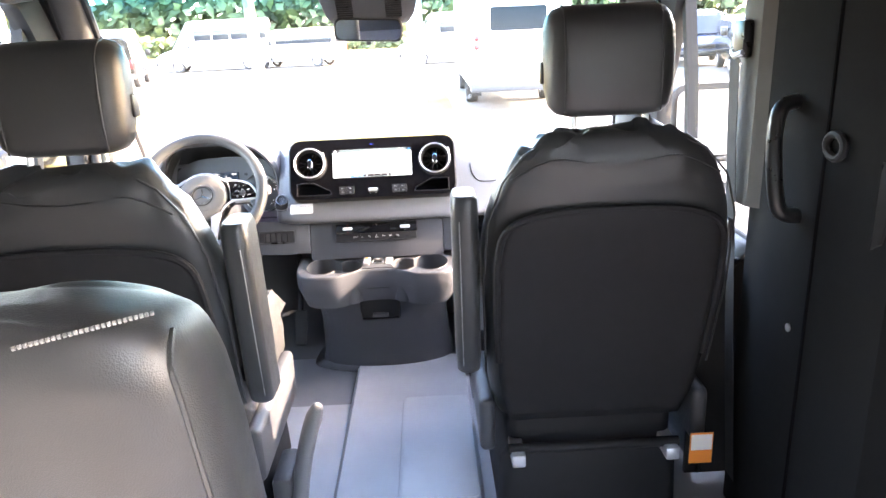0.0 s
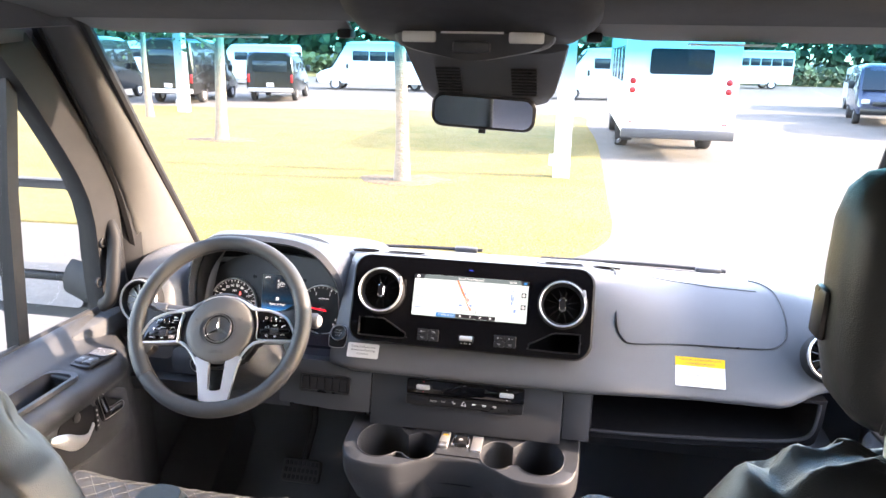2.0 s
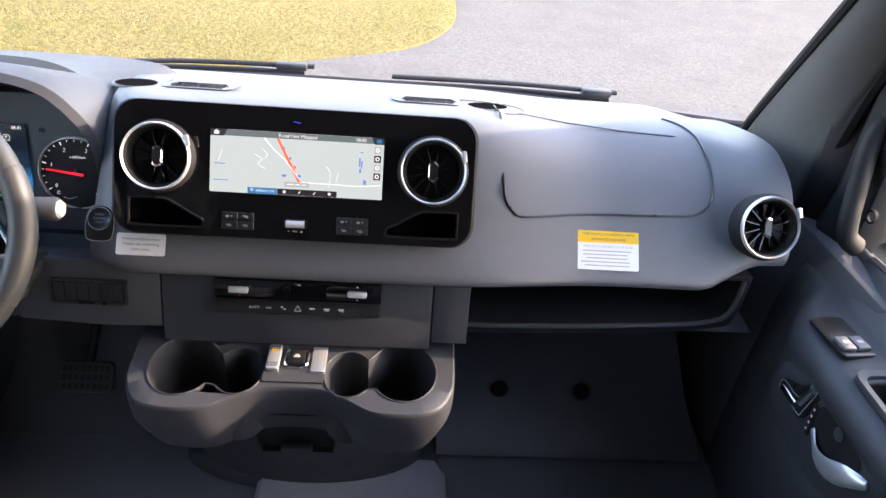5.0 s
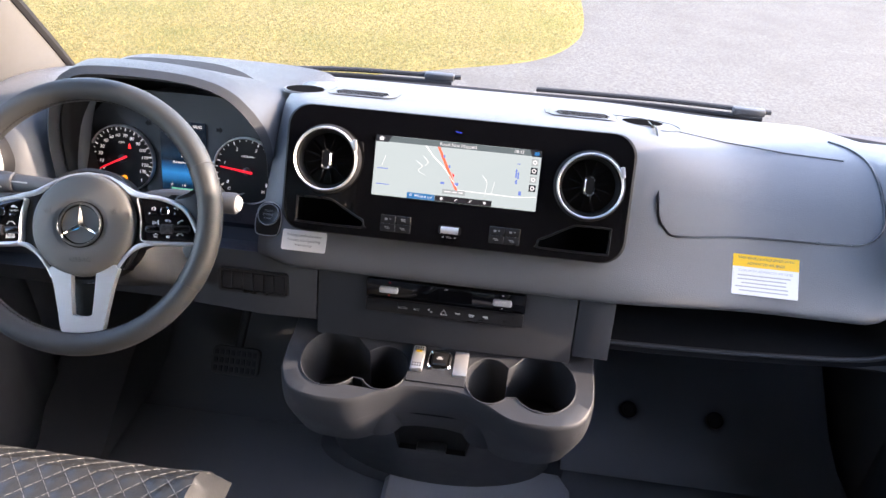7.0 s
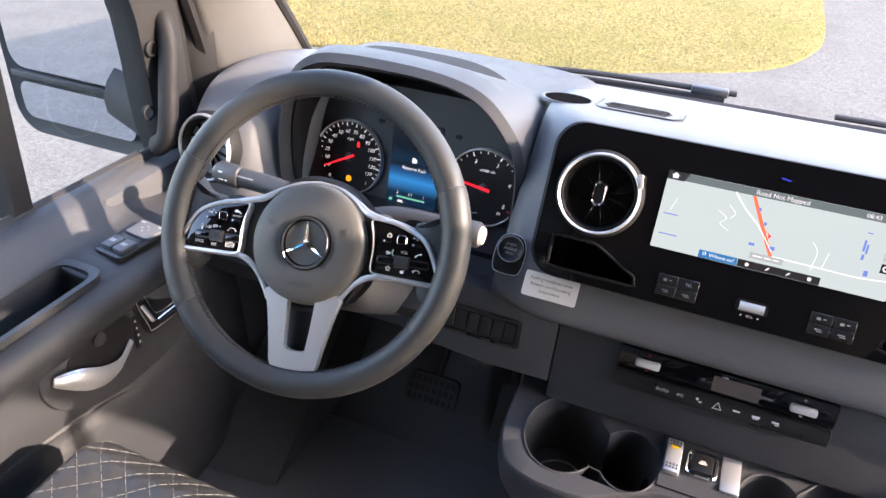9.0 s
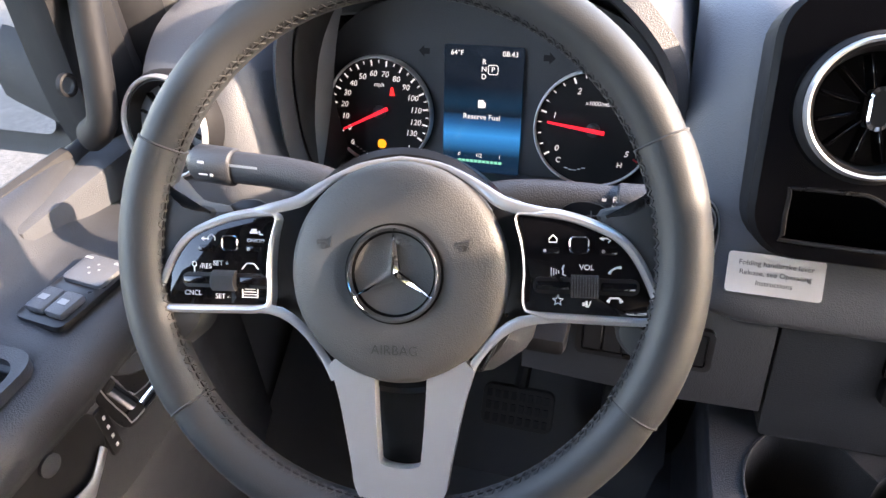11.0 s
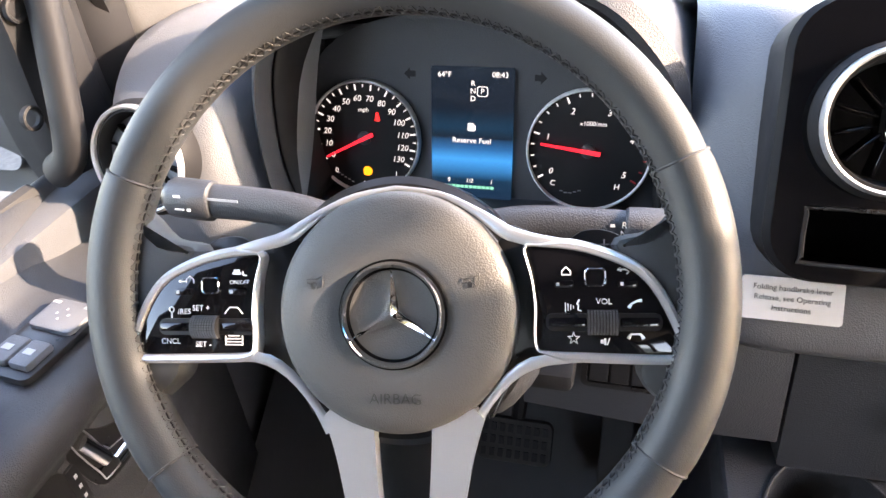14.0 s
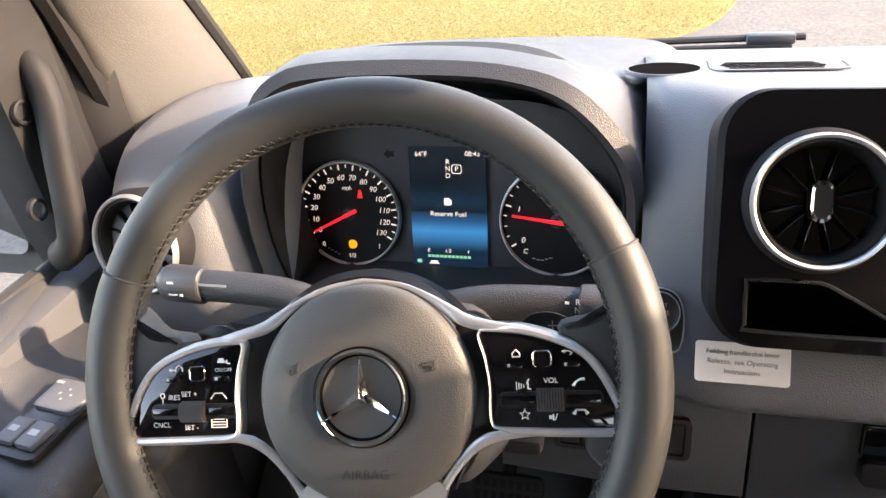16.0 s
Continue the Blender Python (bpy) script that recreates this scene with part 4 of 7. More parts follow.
part("home_symbol", prismm([(-0.116, 0.0365), (-0.116, 0.0395), (-0.1175, 0.0395), (-0.113, 0.043), (-0.1085, 0.0395), (-0.110, 0.0395), (-0.110, 0.0365)], 0.0005, 0.0008, SF), UI, screen)
part("corner_key", prismm([(0.1215, 0.044), (0.104, 0.044), (0.108, 0.0345), (0.1215, 0.0345)], 0, 0.0005, SF), U_BAR, screen)
part("corner_symbol", boxm((0.1145, 0.039, 0.0006), (0.007, 0.005, 0.0003), m=SF), U_BLUE, screen)
lettering("Road Not Mapped", 0.0072, SF @ T(0.0, 0.0393, 0.0006), UI, screen)
lettering("08:43", 0.0066, SF @ T(0.089, 0.0393, 0.0006), UI, screen)
part("route", loftm([[(x, y - 0.0, 0) for x, y in ((-0.030, 0.035), (-0.026, 0.035), (-0.0045, -0.006), (0.006, -0.026), (0.002, -0.026), (-0.009, -0.006))], [(x, y, 0.0003) for x, y in ((-0.030, 0.035), (-0.026, 0.035), (-0.0045, -0.006), (0.006, -0.026), (0.002, -0.026), (-0.009, -0.006))]], m=SF), U_RED, screen)
part("position_arrow", prismm([(-0.011, 0.003), (-0.001, -0.0035), (-0.003, -0.008), (0.0025, -0.0095)][:3] + [(-0.0045, -0.002)], 0.0004, 0.0009, SF), LAMPRED, screen)
road = bmesh.new()
for pts, w in (([(-0.047, 0.035), (-0.034, 0.02), (-0.016, 0.004), (0.003, -0.02)], 0.0008), ([(0.005, -0.025), (0.05, -0.0255), (0.09, -0.026), (0.12, -0.023)], 0.0006), ([(-0.06, 0.012), (-0.05, 0.005), (-0.055, -0.002), (-0.045, -0.008)], 0.0003), ([(-0.05, 0.02), (-0.042, 0.012), (-0.046, 0.006)], 0.0003), ([(0.045, -0.03), (0.047, -0.01), (0.04, 0.0)], 0.0003), ([(0.055, -0.025), (0.058, -0.008)], 0.0003), ([(-0.11, 0.0), (-0.105, 0.015)], 0.0003)):
    tube(road, [(x, y, 0) for x, y in smooth(pts, 5, False)], w, 4, False, SF)
tagged(part("road_lines", road, U_PALE, screen), kind="stuff")
bars([(0.088, 0.008, 0.0022, 0.012), (0.091, 0.005, 0.002, 0.01), (0.089, -0.004, 0.0025, 0.006), (0.096, -0.020, 0.004, 0.006), (0.090, 0.022, 0.005, 0.001), (-0.108, -0.004, 0.016, 0.0012), (-0.106, -0.027, 0.02, 0.0012), (-0.019, 0.022, 0.0028, 0.0035), (-0.010, 0.008, 0.0028, 0.0035), (-0.018, -0.0165, 0.006, 0.003), (0.0025, -0.0165, 0.006, 0.004)], SF @ T(0, 0, 0.0003), U_NAVY, screen, "map_marks")
for k in range(4):
    key = part("side_key", boxm((0.113, 0.0265 - 0.0125 * k, 0.0002), (0.0098, 0.0098, 0.0004), m=SF), U_GREY if k % 2 == 0 else U_BAR, screen)
    part("key_symbol", lathem([(0.0016, 0), (0.0032, 0), (0.0032, 0.0003), (0.0016, 0.0003)], 14, SF @ T(0.113, 0.0265 - 0.0125 * k, 0.0005), True), UI, key)
part("search_key", boxm((-0.048, -0.0395, 0.0002), (0.041, 0.0085, 0.0004), m=SF), U_BLUE, screen)
lettering("Where to?", 0.0062, SF @ T(-0.044, -0.0395, 0.0006), UI, screen)
part("search_symbol", lathem([(0.0013, 0), (0.002, 0), (0.002, 0.0003), (0.0013, 0.0003)], 12, SF @ T(-0.0625, -0.0387, 0.0006), True), UI, screen)
part("tool_bar", boxm((0.015, -0.0395, 0.0002), (0.084, 0.0085, 0.0004), m=SF), U_BLACK, screen)
for k in range(4):
    part("tool_symbol", prismm([(-0.0025, -0.0022), (0.0003, -0.001), (0.0025, 0.0022), (-0.0005, 0.001)] if k in (1, 2) else circle(0.0022, 10), 0, 0.0003, SF @ T(-0.017 + 0.0212 * k, -0.0395, 0.0005)), UI, screen)
part("street_plate", boxm((0.0, -0.0285, 0.0002), (0.034, 0.0068, 0.0004), m=SF), U_GREY, screen)
bars([(-0.009, -0.0285, 0.010, 0.0014), (0.0015, -0.0285, 0.007, 0.0014), (0.010, -0.0285, 0.006, 0.0014)], SF @ T(0, 0, 0.0005), UI, screen)


def round_vent(m, name, label, r=0.048):
    t = thing(name, label, "air vent", m)
    part("housing", lathem([(r * 1.0, -0.03), (r * 1.06, -0.004), (r * 1.0, 0.004), (r * 0.86, 0.006), (r * 0.80, -0.012), (r * 0.70, -0.035), (0.0, -0.035)], 48, m), PLASTIC_M, t)
    part("ring", lathem([(r * 0.905, 0.004), (r * 0.91, 0.009), (r * 0.945, 0.0108), (r * 0.98, 0.008), (r * 0.99, 0.002), (r * 0.97, 0.0)], 56, m, True), SATIN, t, "satin silver ring")
    blade = to_mesh("blade", boxm((r * 0.50, 0, -0.012), (r * 0.54, 0.0022, 0.016), 0.0006, 1), GLOSS)
    for k in range(12):
        part("blade", blade, GLOSS, t, "", m @ Matrix.Rotation(radians(30 * k + 15), 4, "Z"))
    part("knob", loftm([[(x * a, y * a, z) for x, y in rrect(r * 0.28, r * 0.60, r * 0.14, 5)] for a, z in ((1, -0.02), (1, -0.003), (0.85, 0.001))], m=m), SEMI, t)
    part("knob_trim", loftm([[(x * a, y * a, z) for x, y in rrect(r * 0.28, r * 0.60, r * 0.14, 5)] for a, z in ((1.02, -0.004), (1.02, 0.0005), (0.82, 0.0018), (0.78, -0.001))], cap=False, m=m), CHROME, t, "chrome knob edge")
    part("latch", boxm((r * 0.96, r * 0.32, 0.0095), (0.006, 0.016, 0.006), 0.0015, 2, m @ Matrix.Rotation(radians(10), 4, "Z")), SATIN, t)
    return t


round_vent(PF @ T(-0.190, 0.001, 0.016), "air_vent", "round black air vent with chrome ring beside the map display")
round_vent(PF @ T(0.193, 0.001, 0.016), "air_vent", "round black air vent with chrome ring in the centre unit")
round_vent(plane_frame((0.722, 2.188, 0.845), 26, 0, 4), "air_vent", "round black air vent with chrome ring at the passenger end", 0.05)
round_vent(plane_frame((-0.785, 2.20, 0.832), 16, 0, -6), "air_vent", "round black air vent with chrome ring beside the driver", 0.052)
# keys of the centre unit
for s, n in ((-1, 2), (1, 2)):
    for i in range(2):
        for j in range(2):
            x, y = s * 0.081 + (i - 0.5) * 0.023, -0.078 - 0.0125 * j
            k = part("key", boxm((x, y, 0.003), (0.0222, 0.012, 0.003), 0.0008, 1, PF), SEMI, unit)
            if s < 0 and i == 1 and j == 0:
                lettering("TEL", 0.005, PF @ T(x, y, 0.0048), WHITE, k)
            else:
                bars([(x - 0.001, y + 0.0008, 0.007, 0.0011), (x + 0.0005, y - 0.0012, 0.006, 0.0009)] if j else [(x - 0.003, y, 0.004, 0.003), (x + 0.003, y + 0.0004, 0.003, 0.0012)], PF @ T(0, 0, 0.0046), GREYPRINT, k, "symbol")
part("volume_recess", prismm(rrect(0.034, 0.014, 0.004, 4), 0.0, 0.0032, PF @ T(0, -0.085)), SEMI, unit)
part("volume_roller", tubem([(-0.013, -0.085, 0.004), (0.013, -0.085, 0.004)], 0.0052, 14, False, PF), BRUSHED, unit, "chrome volume roller")
lettering("VOL", 0.004, PF @ T(0, -0.0955, 0.0026), WHITE, unit)
bars([(-0.009, -0.0955, 0.002, 0.0016), (0.009, -0.0955, 0.002, 0.0016)], PF @ T(0, 0, 0.0026), WHITE, unit)
# Small tilted blue bar with weak emission above the map display.
part("blue_bar", boxm((-0.010, 0.058, 0.0028), (0.010, 0.0016, 0.001), m=PF @ Matrix.Rotation(radians(-8), 4, "Z")), ui("glowing blue", (0.05, 0.1, 0.9), 0.5), unit)

# ---- lower dashboard ----
HF = plane_frame((0, 2.150, 0.700), 14)
part("lower_fascia", prismm(rrect(0.414, 0.13, 0.004, 2, 0.0, -0.018), -0.05, -0.002, HF, 0.001), PLASTIC_D, dash, "dark grained centre panel")
part("left_fascia", prismm([(-0.42, 0.045), (-0.2095, 0.045), (-0.2095, -0.06), (-0.30, -0.062), (-0.42, -0.055)], -0.05, -0.002, HF, 0.001), PLASTIC_D, dash)
part("right_fascia", prismm([(0.2095, 0.045), (0.2655, 0.045), (0.2655, -0.070), (0.2095, -0.070)], -0.05, -0.002, HF, 0.001), PLASTIC_D, dash)
clim = thing("climate_panel", "black climate control panel with chrome toggles", "control panel", (0, 2.14, 0.67))
part("upper_strip", prismm(rrect(0.254, 0.032, 0.004, 3, 0, 0.010), -0.01, 0.004, HF, 0.001), GLOSS, clim)
part("key_bar", prismm(rrect(0.252, 0.022, 0.004, 3, 0, -0.017), -0.01, 0.009, HF @ Matrix.Rotation(radians(-6), 4, "X"), 0.002), SEMI, clim)
for s in (-1, 1):
    tg = part("toggle", boxm((s * 0.090, 0.011, 0.009), (0.030, 0.010, 0.009), 0.003, 3, HF), BRUSHED, clim, "chrome toggle")
    bars([(s * 0.09, 0.0215, 0.003, 0.0016), (s * 0.09, 0.0, 0.003, 0.0016)], HF @ T(0, 0, 0.0045), RED if s < 0 else WHITE, clim)
part("readout", boxm((0.015, 0.010, 0.0045), (0.055, 0.020, 0.001), m=HF), GLOSS, clim)
lettering("OFF", 0.0042, HF @ T(0.0, 0.020, 0.0048), WHITE, clim)
KF = HF @ Matrix.Rotation(radians(-6), 4, "X") @ T(0, 0, 0.0095)
lettering("AUTO", 0.0055, KF @ T(-0.066, -0.017), WHITE, clim)
lettering("A/C", 0.0052, KF @ T(-0.044, -0.017), WHITE, clim)
bars([(-0.024, -0.015, 0.003, 0.003), (-0.020, -0.018, 0.004, 0.002), (0.022, -0.016, 0.008, 0.0022), (0.044, -0.016, 0.009, 0.0026), (0.044, -0.0185, 0.006, 0.001), (0.066, -0.016, 0.008, 0.0024), (0.068, -0.0185, 0.005, 0.001)], KF, WHITE, clim, "symbols")
part("hazard_symbol", loftm([[(0.0065 * a * math.cos(radians(90 + 120 * k)), 0.0065 * a * math.sin(radians(90 + 120 * k)), z) for k in range(3)] for a, z in ((1, 0), (1, 0.0004), (0.72, 0.0004), (0.72, 0))], cap=False, m=KF @ T(0, -0.0175)), WHITE, clim)
sw = thing("switch_bank", "row of six black blanked switches", "switches", (-0.314, 2.14, 0.69))
part("frame", plate(bmesh.new(), rrect(0.116, 0.040, 0.006, 4, -0.314, -0.006), [rrect(0.106, 0.032, 0.003, 3, -0.314, -0.006)], 0.004, 0.012, HF, 0.006), SEMI, sw)
for k in range(6):
    part("switch", boxm((-0.314 - 0.0437 + 0.01748 * k, -0.006, 0.0), (0.0165, 0.030, 0.007), 0.001, 1, HF), PLASTIC_M, sw)
# passenger shelf
shelf = [(x, z) for x, z in smooth([(0.266, 0.730), (0.267, 0.645), (0.276, 0.634), (0.45, 0.640), (0.60, 0.650), (0.675, 0.660), (0.708, 0.682), (0.714, 0.745)], 4, False)]
SHF = plane_frame((0, 2.172, 0.0), 1)
rim_o = [(0.2625, 0.731)] + [(x + (0.012 if x > 0.69 else (-0.0035 if x < 0.275 else 0)), z - (0.016 if x < 0.705 else 0.004)) for x, z in shelf[1:]] + [(0.727, 0.752)]
part("shelf", plate(bmesh.new(), rim_o, [shelf + [(0.5, 0.742)]], 0.0, 0.03, SHF, 0.19), PLASTIC_M, dash, "open shelf in front of the passenger")
part("shelf_lip", tubem([(x, z, 0.001) for x, z in shelf], 0.0042, 8, False, SHF), PLASTIC_D, dash, "rounded shelf lip")
part("under_panel", loftm([[(x, 2.25, 0.585), (x, 2.215, 0.615), (x, 2.40, 0.625), (x, 2.48, 0.52)] for x in (0.25, 0.5, 0.78)]), CARPET, dash)
part("driver_under_panel", loftm([[(x, 2.20, 0.60), (x, 2.18, 0.645), (x, 2.40, 0.66), (x, 2.46, 0.55)] for x in (-0.86, -0.6, -0.42)]), PLASTIC_D, dash)
part("driver_knee_panel", loftm([[(x, 2.215, 0.63), (x, 2.205, 0.735), (x, 2.235, 0.735), (x, 2.245, 0.63)] for x in (-0.86, -0.6, -0.415)]), PLASTIC_D, dash)

# airbag door seam, defroster grilles, cup recesses on the pad
def on_pad(x, v):
    """A point of the pad at x, v from 0 (windscreen) to 1 (lower lip)."""
    r = smooth(lerp_rows(PAD_KEYS, [x])[0], 6, False)
    f = v * (len(r) - 1)
    i = min(int(f), len(r) - 2)
    return Vector(r[i]).lerp(Vector(r[i + 1]), f - i)


def pad_at(x, z=None, y=None):
    best = min((on_pad(x, k / 300) for k in range(20, 280)), key=lambda p: abs(p.z - z) + (0 if p.y < 2.36 else 1) if z is not None else abs(p.y - y) + (0 if p.z > 0.86 else 1))
    return best


line = [tuple(pad_at(x, y=y)) for x, y in ((0.300, 2.43), (0.302, 2.38), (0.304, 2.33))] + [tuple(pad_at(x, z=z)) for x, z in ((0.306, 0.88), (0.310, 0.855), (0.322, 0.838), (0.345, 0.830), (0.45, 0.828), (0.58, 0.829), (0.625, 0.833), (0.648, 0.845), (0.655, 0.862), (0.656, 0.885))] + [tuple(pad_at(x, y=y)) for x, y in ((0.653, 2.33), (0.645, 2.37), (0.63, 2.41), (0.61, 2.44))]
part("airbag_seam", tubem([(x, y - 0.0008, z + 0.0008) for x, y, z in smooth(line, 4, False)], 0.0020, 6), SEMI, dash, "thin airbag lid seam")
part("airbag_crease", tubem([tuple(pad_at(x, y=y) + Vector((0, 0, 0.0004))) for x, y in ((0.34, 2.375), (0.42, 2.372), (0.52, 2.368), (0.61, 2.362))], 0.0011, 5), PLASTIC_D, dash)
for s in (-1, 1):
    gp = pad_at(s * 0.19, y=2.405)
    gs = math.atan2(pad_at(s * 0.19, y=2.43).z - pad_at(s * 0.19, y=2.38).z, 0.05)
    GM = Matrix.Translation(gp) @ Matrix.Rotation(gs, 4, "X")
    g = part("defroster_grille", prismm(rrect(0.112, 0.060, 0.012, 4), -0.004, 0.0012, GM, 0.0006), PLASTIC, dash, "slotted defroster grille")
    # Slots are thin black bars on the grille, coloured like shaded openings.
    for k in range(5):
        part("slot", prismm(rrect(0.094 - 0.006 * abs(k - 2), 0.0055, 0.0025, 3, 0, -0.0190 + 0.0095 * k), 0.0008, 0.0016, GM), VOID, g)
    sp = pad_at(s * 0.289, y=2.395)
    ss = math.atan2(pad_at(s * 0.289, y=2.42).z - pad_at(s * 0.289, y=2.37).z, 0.05)
    SM = Matrix.Translation(sp) @ Matrix.Rotation(ss, 4, "X") @ Matrix.Diagonal((1, 0.75, 1, 1))
    part("speaker_recess", lathem([(0.033, 0.0010), (0.0365, 0.0012), (0.0385, -0.002), (0.033, -0.001)], 36, SM, True), PLASTIC, dash)
    # Flat disc, its black standing in for shade inside the oval recess.
    part("recess_shade", lathem([(0.0, 0.0014), (0.0335, 0.0014), (0.0335, -0.001)], 36, SM), VOID, dash, "flat oval disc, black in place of recess shade")
    oc = [(s * 0.245, 2.435), (s * 0.33, 2.43), (s * 0.352, 2.40), (s * 0.345, 2.375), (s * 0.315, 2.36)]
    if s > 0:
        part("lid_seam", tubem([tuple(pad_at(x, y=y)) for x, y in smooth(oc, 4, False)], 0.0012, 5), SEMI, dash)
    part("grille_seam", tubem([(s * x, y, z) for x, y, z in ((0.245, 2.44, 0.9295), (0.247, 2.39, 0.937), (0.235, 2.375, 0.9405), (0.14, 2.375, 0.941), (0.128, 2.385, 0.940), (0.126, 2.42, 0.934))], 0.0011, 5), SEMI, dash)

# labels and start key
LF = Matrix.Translation(Vector(pad_at(-0.226, z=0.779)) + Vector((0, -0.003, 0.002))) @ plane_frame((0, 0, 0), 36).to_3x3().to_4x4()
lab = thing("handbrake_label", "white printed label about the folding handbrake lever on the dashboard", "label", LF)
part("card", prismm(rrect(0.070, 0.032, 0.003, 3), 0, 0.0012, LF), LABEL, lab)
lettering("Folding handbrake lever", 0.0056, LF @ T(0, 0.008, 0.0015), DARKPRINT, lab)
lettering("Release, see Operating", 0.0056, LF @ T(0, 0.0005, 0.0015), DARKPRINT, lab)
lettering("Instructions", 0.0056, LF @ T(0, -0.007, 0.0015), DARKPRINT, lab)
EF = Matrix.Translation(Vector(pad_at(-0.290, z=0.795)) + Vector((0, -0.004, 0.003))) @ plane_frame((0, 0, 0), 38).to_3x3().to_4x4()
eng = thing("start_button", "round black engine start button in a chrome-edged plate", "button", EF)
part("plate", prismm(smooth([(-0.020, 0.005), (-0.014, 0.021), (0, 0.026), (0.014, 0.021), (0.020, 0.005), (0.019, -0.018), (0.012, -0.026), (-0.012, -0.026), (-0.019, -0.018)], 4), -0.004, 0.003, EF, 0.001), SEMI, eng)
part("plate_edge", tubem([(x, y, 0.0025) for x, y in smooth([(-0.020, 0.005), (-0.014, 0.021), (0, 0.026), (0.014, 0.021), (0.020, 0.005), (0.019, -0.018), (0.012, -0.026), (-0.012, -0.026), (-0.019, -0.018)], 4)], 0.0008, 6, True, EF), SATIN, eng)
part("button", lathem([(0.0165, 0), (0.0165, 0.006), (0.0155, 0.0075), (0.014, 0.0065), (0.0, 0.006)], 32, EF @ T(0, 0.006)), SEMI, eng)
part("button_ring", lathem([(0.0158, 0.006), (0.0168, 0.0075), (0.0175, 0.006)], 32, EF @ T(0, 0.006), True), SATIN, eng)
for k, s in enumerate(("START", "ENGINE", "STOP")):
    lettering(s, 0.0048, EF @ T(0, 0.0115 - 0.0058 * k, 0.0074), GREYPRINT, eng)
mic = bmesh.new()
for k in range(19):
    a, q = k * 2.4, 0.0021 * math.sqrt(k)
    lathe(mic, [(0.0, 0.0008), (0.0009, 0.0008), (0.0009, -0.001)], 6, EF @ T(-0.052 + q * math.cos(a), 0.0 + q * math.sin(a), 0.001))
part("microphone_holes", mic, PLASTIC_M, dash)
p0, p1 = Vector(pad_at(0.48, z=0.815)), Vector(pad_at(0.48, z=0.757))
rec = math.degrees(math.atan2(p0.y - p1.y, p0.z - p1.z))
AF = Matrix.Translation((p0 + p1) / 2 + Vector((0, -0.0035, 0.001))) @ plane_frame((0, 0, 0), rec).to_3x3().to_4x4()
al = thing("airbag_label", "white and yellow printed airbag notice on the dashboard", "label", AF)
part("card", prismm(rrect(0.098, 0.062, 0.001, 1), 0, 0.0010, AF), LABEL, al)
part("yellow_band", boxm((0, 0.0215, 0.0011), (0.098, 0.019, 0.0006), m=AF), YELLOW, al)
lettering("THIS VEHICLE IS EQUIPPED WITH", 0.0056, AF @ T(0, 0.0255, 0.0016), DARKPRINT, al)
lettering("ADVANCED AIR BAGS", 0.0056, AF @ T(0, 0.0175, 0.0016), DARKPRINT, al)
lettering("EVEN WITH ADVANCED AIR BAGS", 0.0052, AF @ T(0, 0.006, 0.0013), GREYPRINT, al)
bars([(-0.002 - 0.003 * (k % 2), -0.001 - 0.0058 * k, 0.078 - 0.006 * (k % 3), 0.0018) for k in range(5)], AF @ T(0, 0, 0.0012), GREYPRINT, al)

# ---- steering wheel ----
RF = plane_frame((-0.4749, 1.9972, 0.8804), 34.55, 3.5, 4.53)
WF = RF @ T(0.0028, -0.0124)
wheel_t = thing("steering_wheel", "black leather steering wheel with silver spokes and key pads", "steering wheel", WF)
RC, RT = 0.1692, 0.0154


def rim_path(a0, a1, n):
    return [(RC * math.cos(radians(a)), RC * math.sin(radians(a)), 0.0) for a in (a0 + (a1 - a0) * k / n for k in range(n + 1))]


def rim_piece(a0, a1, fat=1.0, n=44):
    bm = bmesh.new()
    path = rim_path(a0, a1, n)
    tube(bm, path, [RT * fat * (0.965 if k in (0, n) else 0.99 if k in (1, n - 1) else 1) for k in range(n + 1)], 24, False, RF, 1.06)
    return bm


for a0, a1, f in ((23.4, 156.4, 1.0), (156.8, 216.8, 1.05), (217.2, 327.8, 1.0), (328.2, 383.0, 1.05)):
    part("rim", rim_piece(a0, a1, f), LEATHER_R, wheel_t, "smooth black leather rim section")
for a in (23.2, 156.6, 217.0, 328.0):
    c = Vector((RC * math.cos(radians(a)), RC * math.sin(radians(a)), 0))
    u = Vector((math.cos(radians(a)), math.sin(radians(a)), 0))
    part("rim_seam", tubem([c + (RT * 1.005) * (math.cos(q) * u + 1.04 * math.sin(q) * Vector((0, 0, 1))) for q in (k * 6.283 / 24 for k in range(24))], 0.0009, 6, True, RF), STITCH_D, wheel_t)


def rim_point(a, q, fat=1.012):
    """A point of the rim's skin at angle a, q degrees round its section (0 outwards, 90 to the driver)."""
    r = RC + RT * fat * math.cos(radians(q))
    return Vector((r * math.cos(radians(a)), r * math.sin(radians(a)), RT * fat * 1.06 * math.sin(radians(q))))


st, groove = bmesh.new(), bmesh.new()
for k in range(160):
    a = 360 * k / 160
    f = 1.062 if 156.6 < a < 217 or a > 328 or a < 23.2 else 1.012
    for s in (-1, 1):
        tube(st, [rim_point(a - s * 0.85, 152, f), rim_point(a, 164, f + 0.035), rim_point(a + s * 0.85, 177, f)], 0.00050, 4, False, RF)
tagged(part("stitching", st, STITCH_D, wheel_t, "dark cross stitching"), kind="stuff")
for a0, a1, f in ((0, 23, 1.05), (23.4, 156.4, 1.0), (156.8, 216.8, 1.05), (217.2, 327.8, 1.0), (328.2, 360, 1.05)):
    tube(groove, [rim_point(a0 + (a1 - a0) * k / 40, 164, f + 0.004) for k in range(41)], 0.0007, 5, False, RF)
part("leather_joint", groove, PLASTIC_M, wheel_t, "dark leather joint")
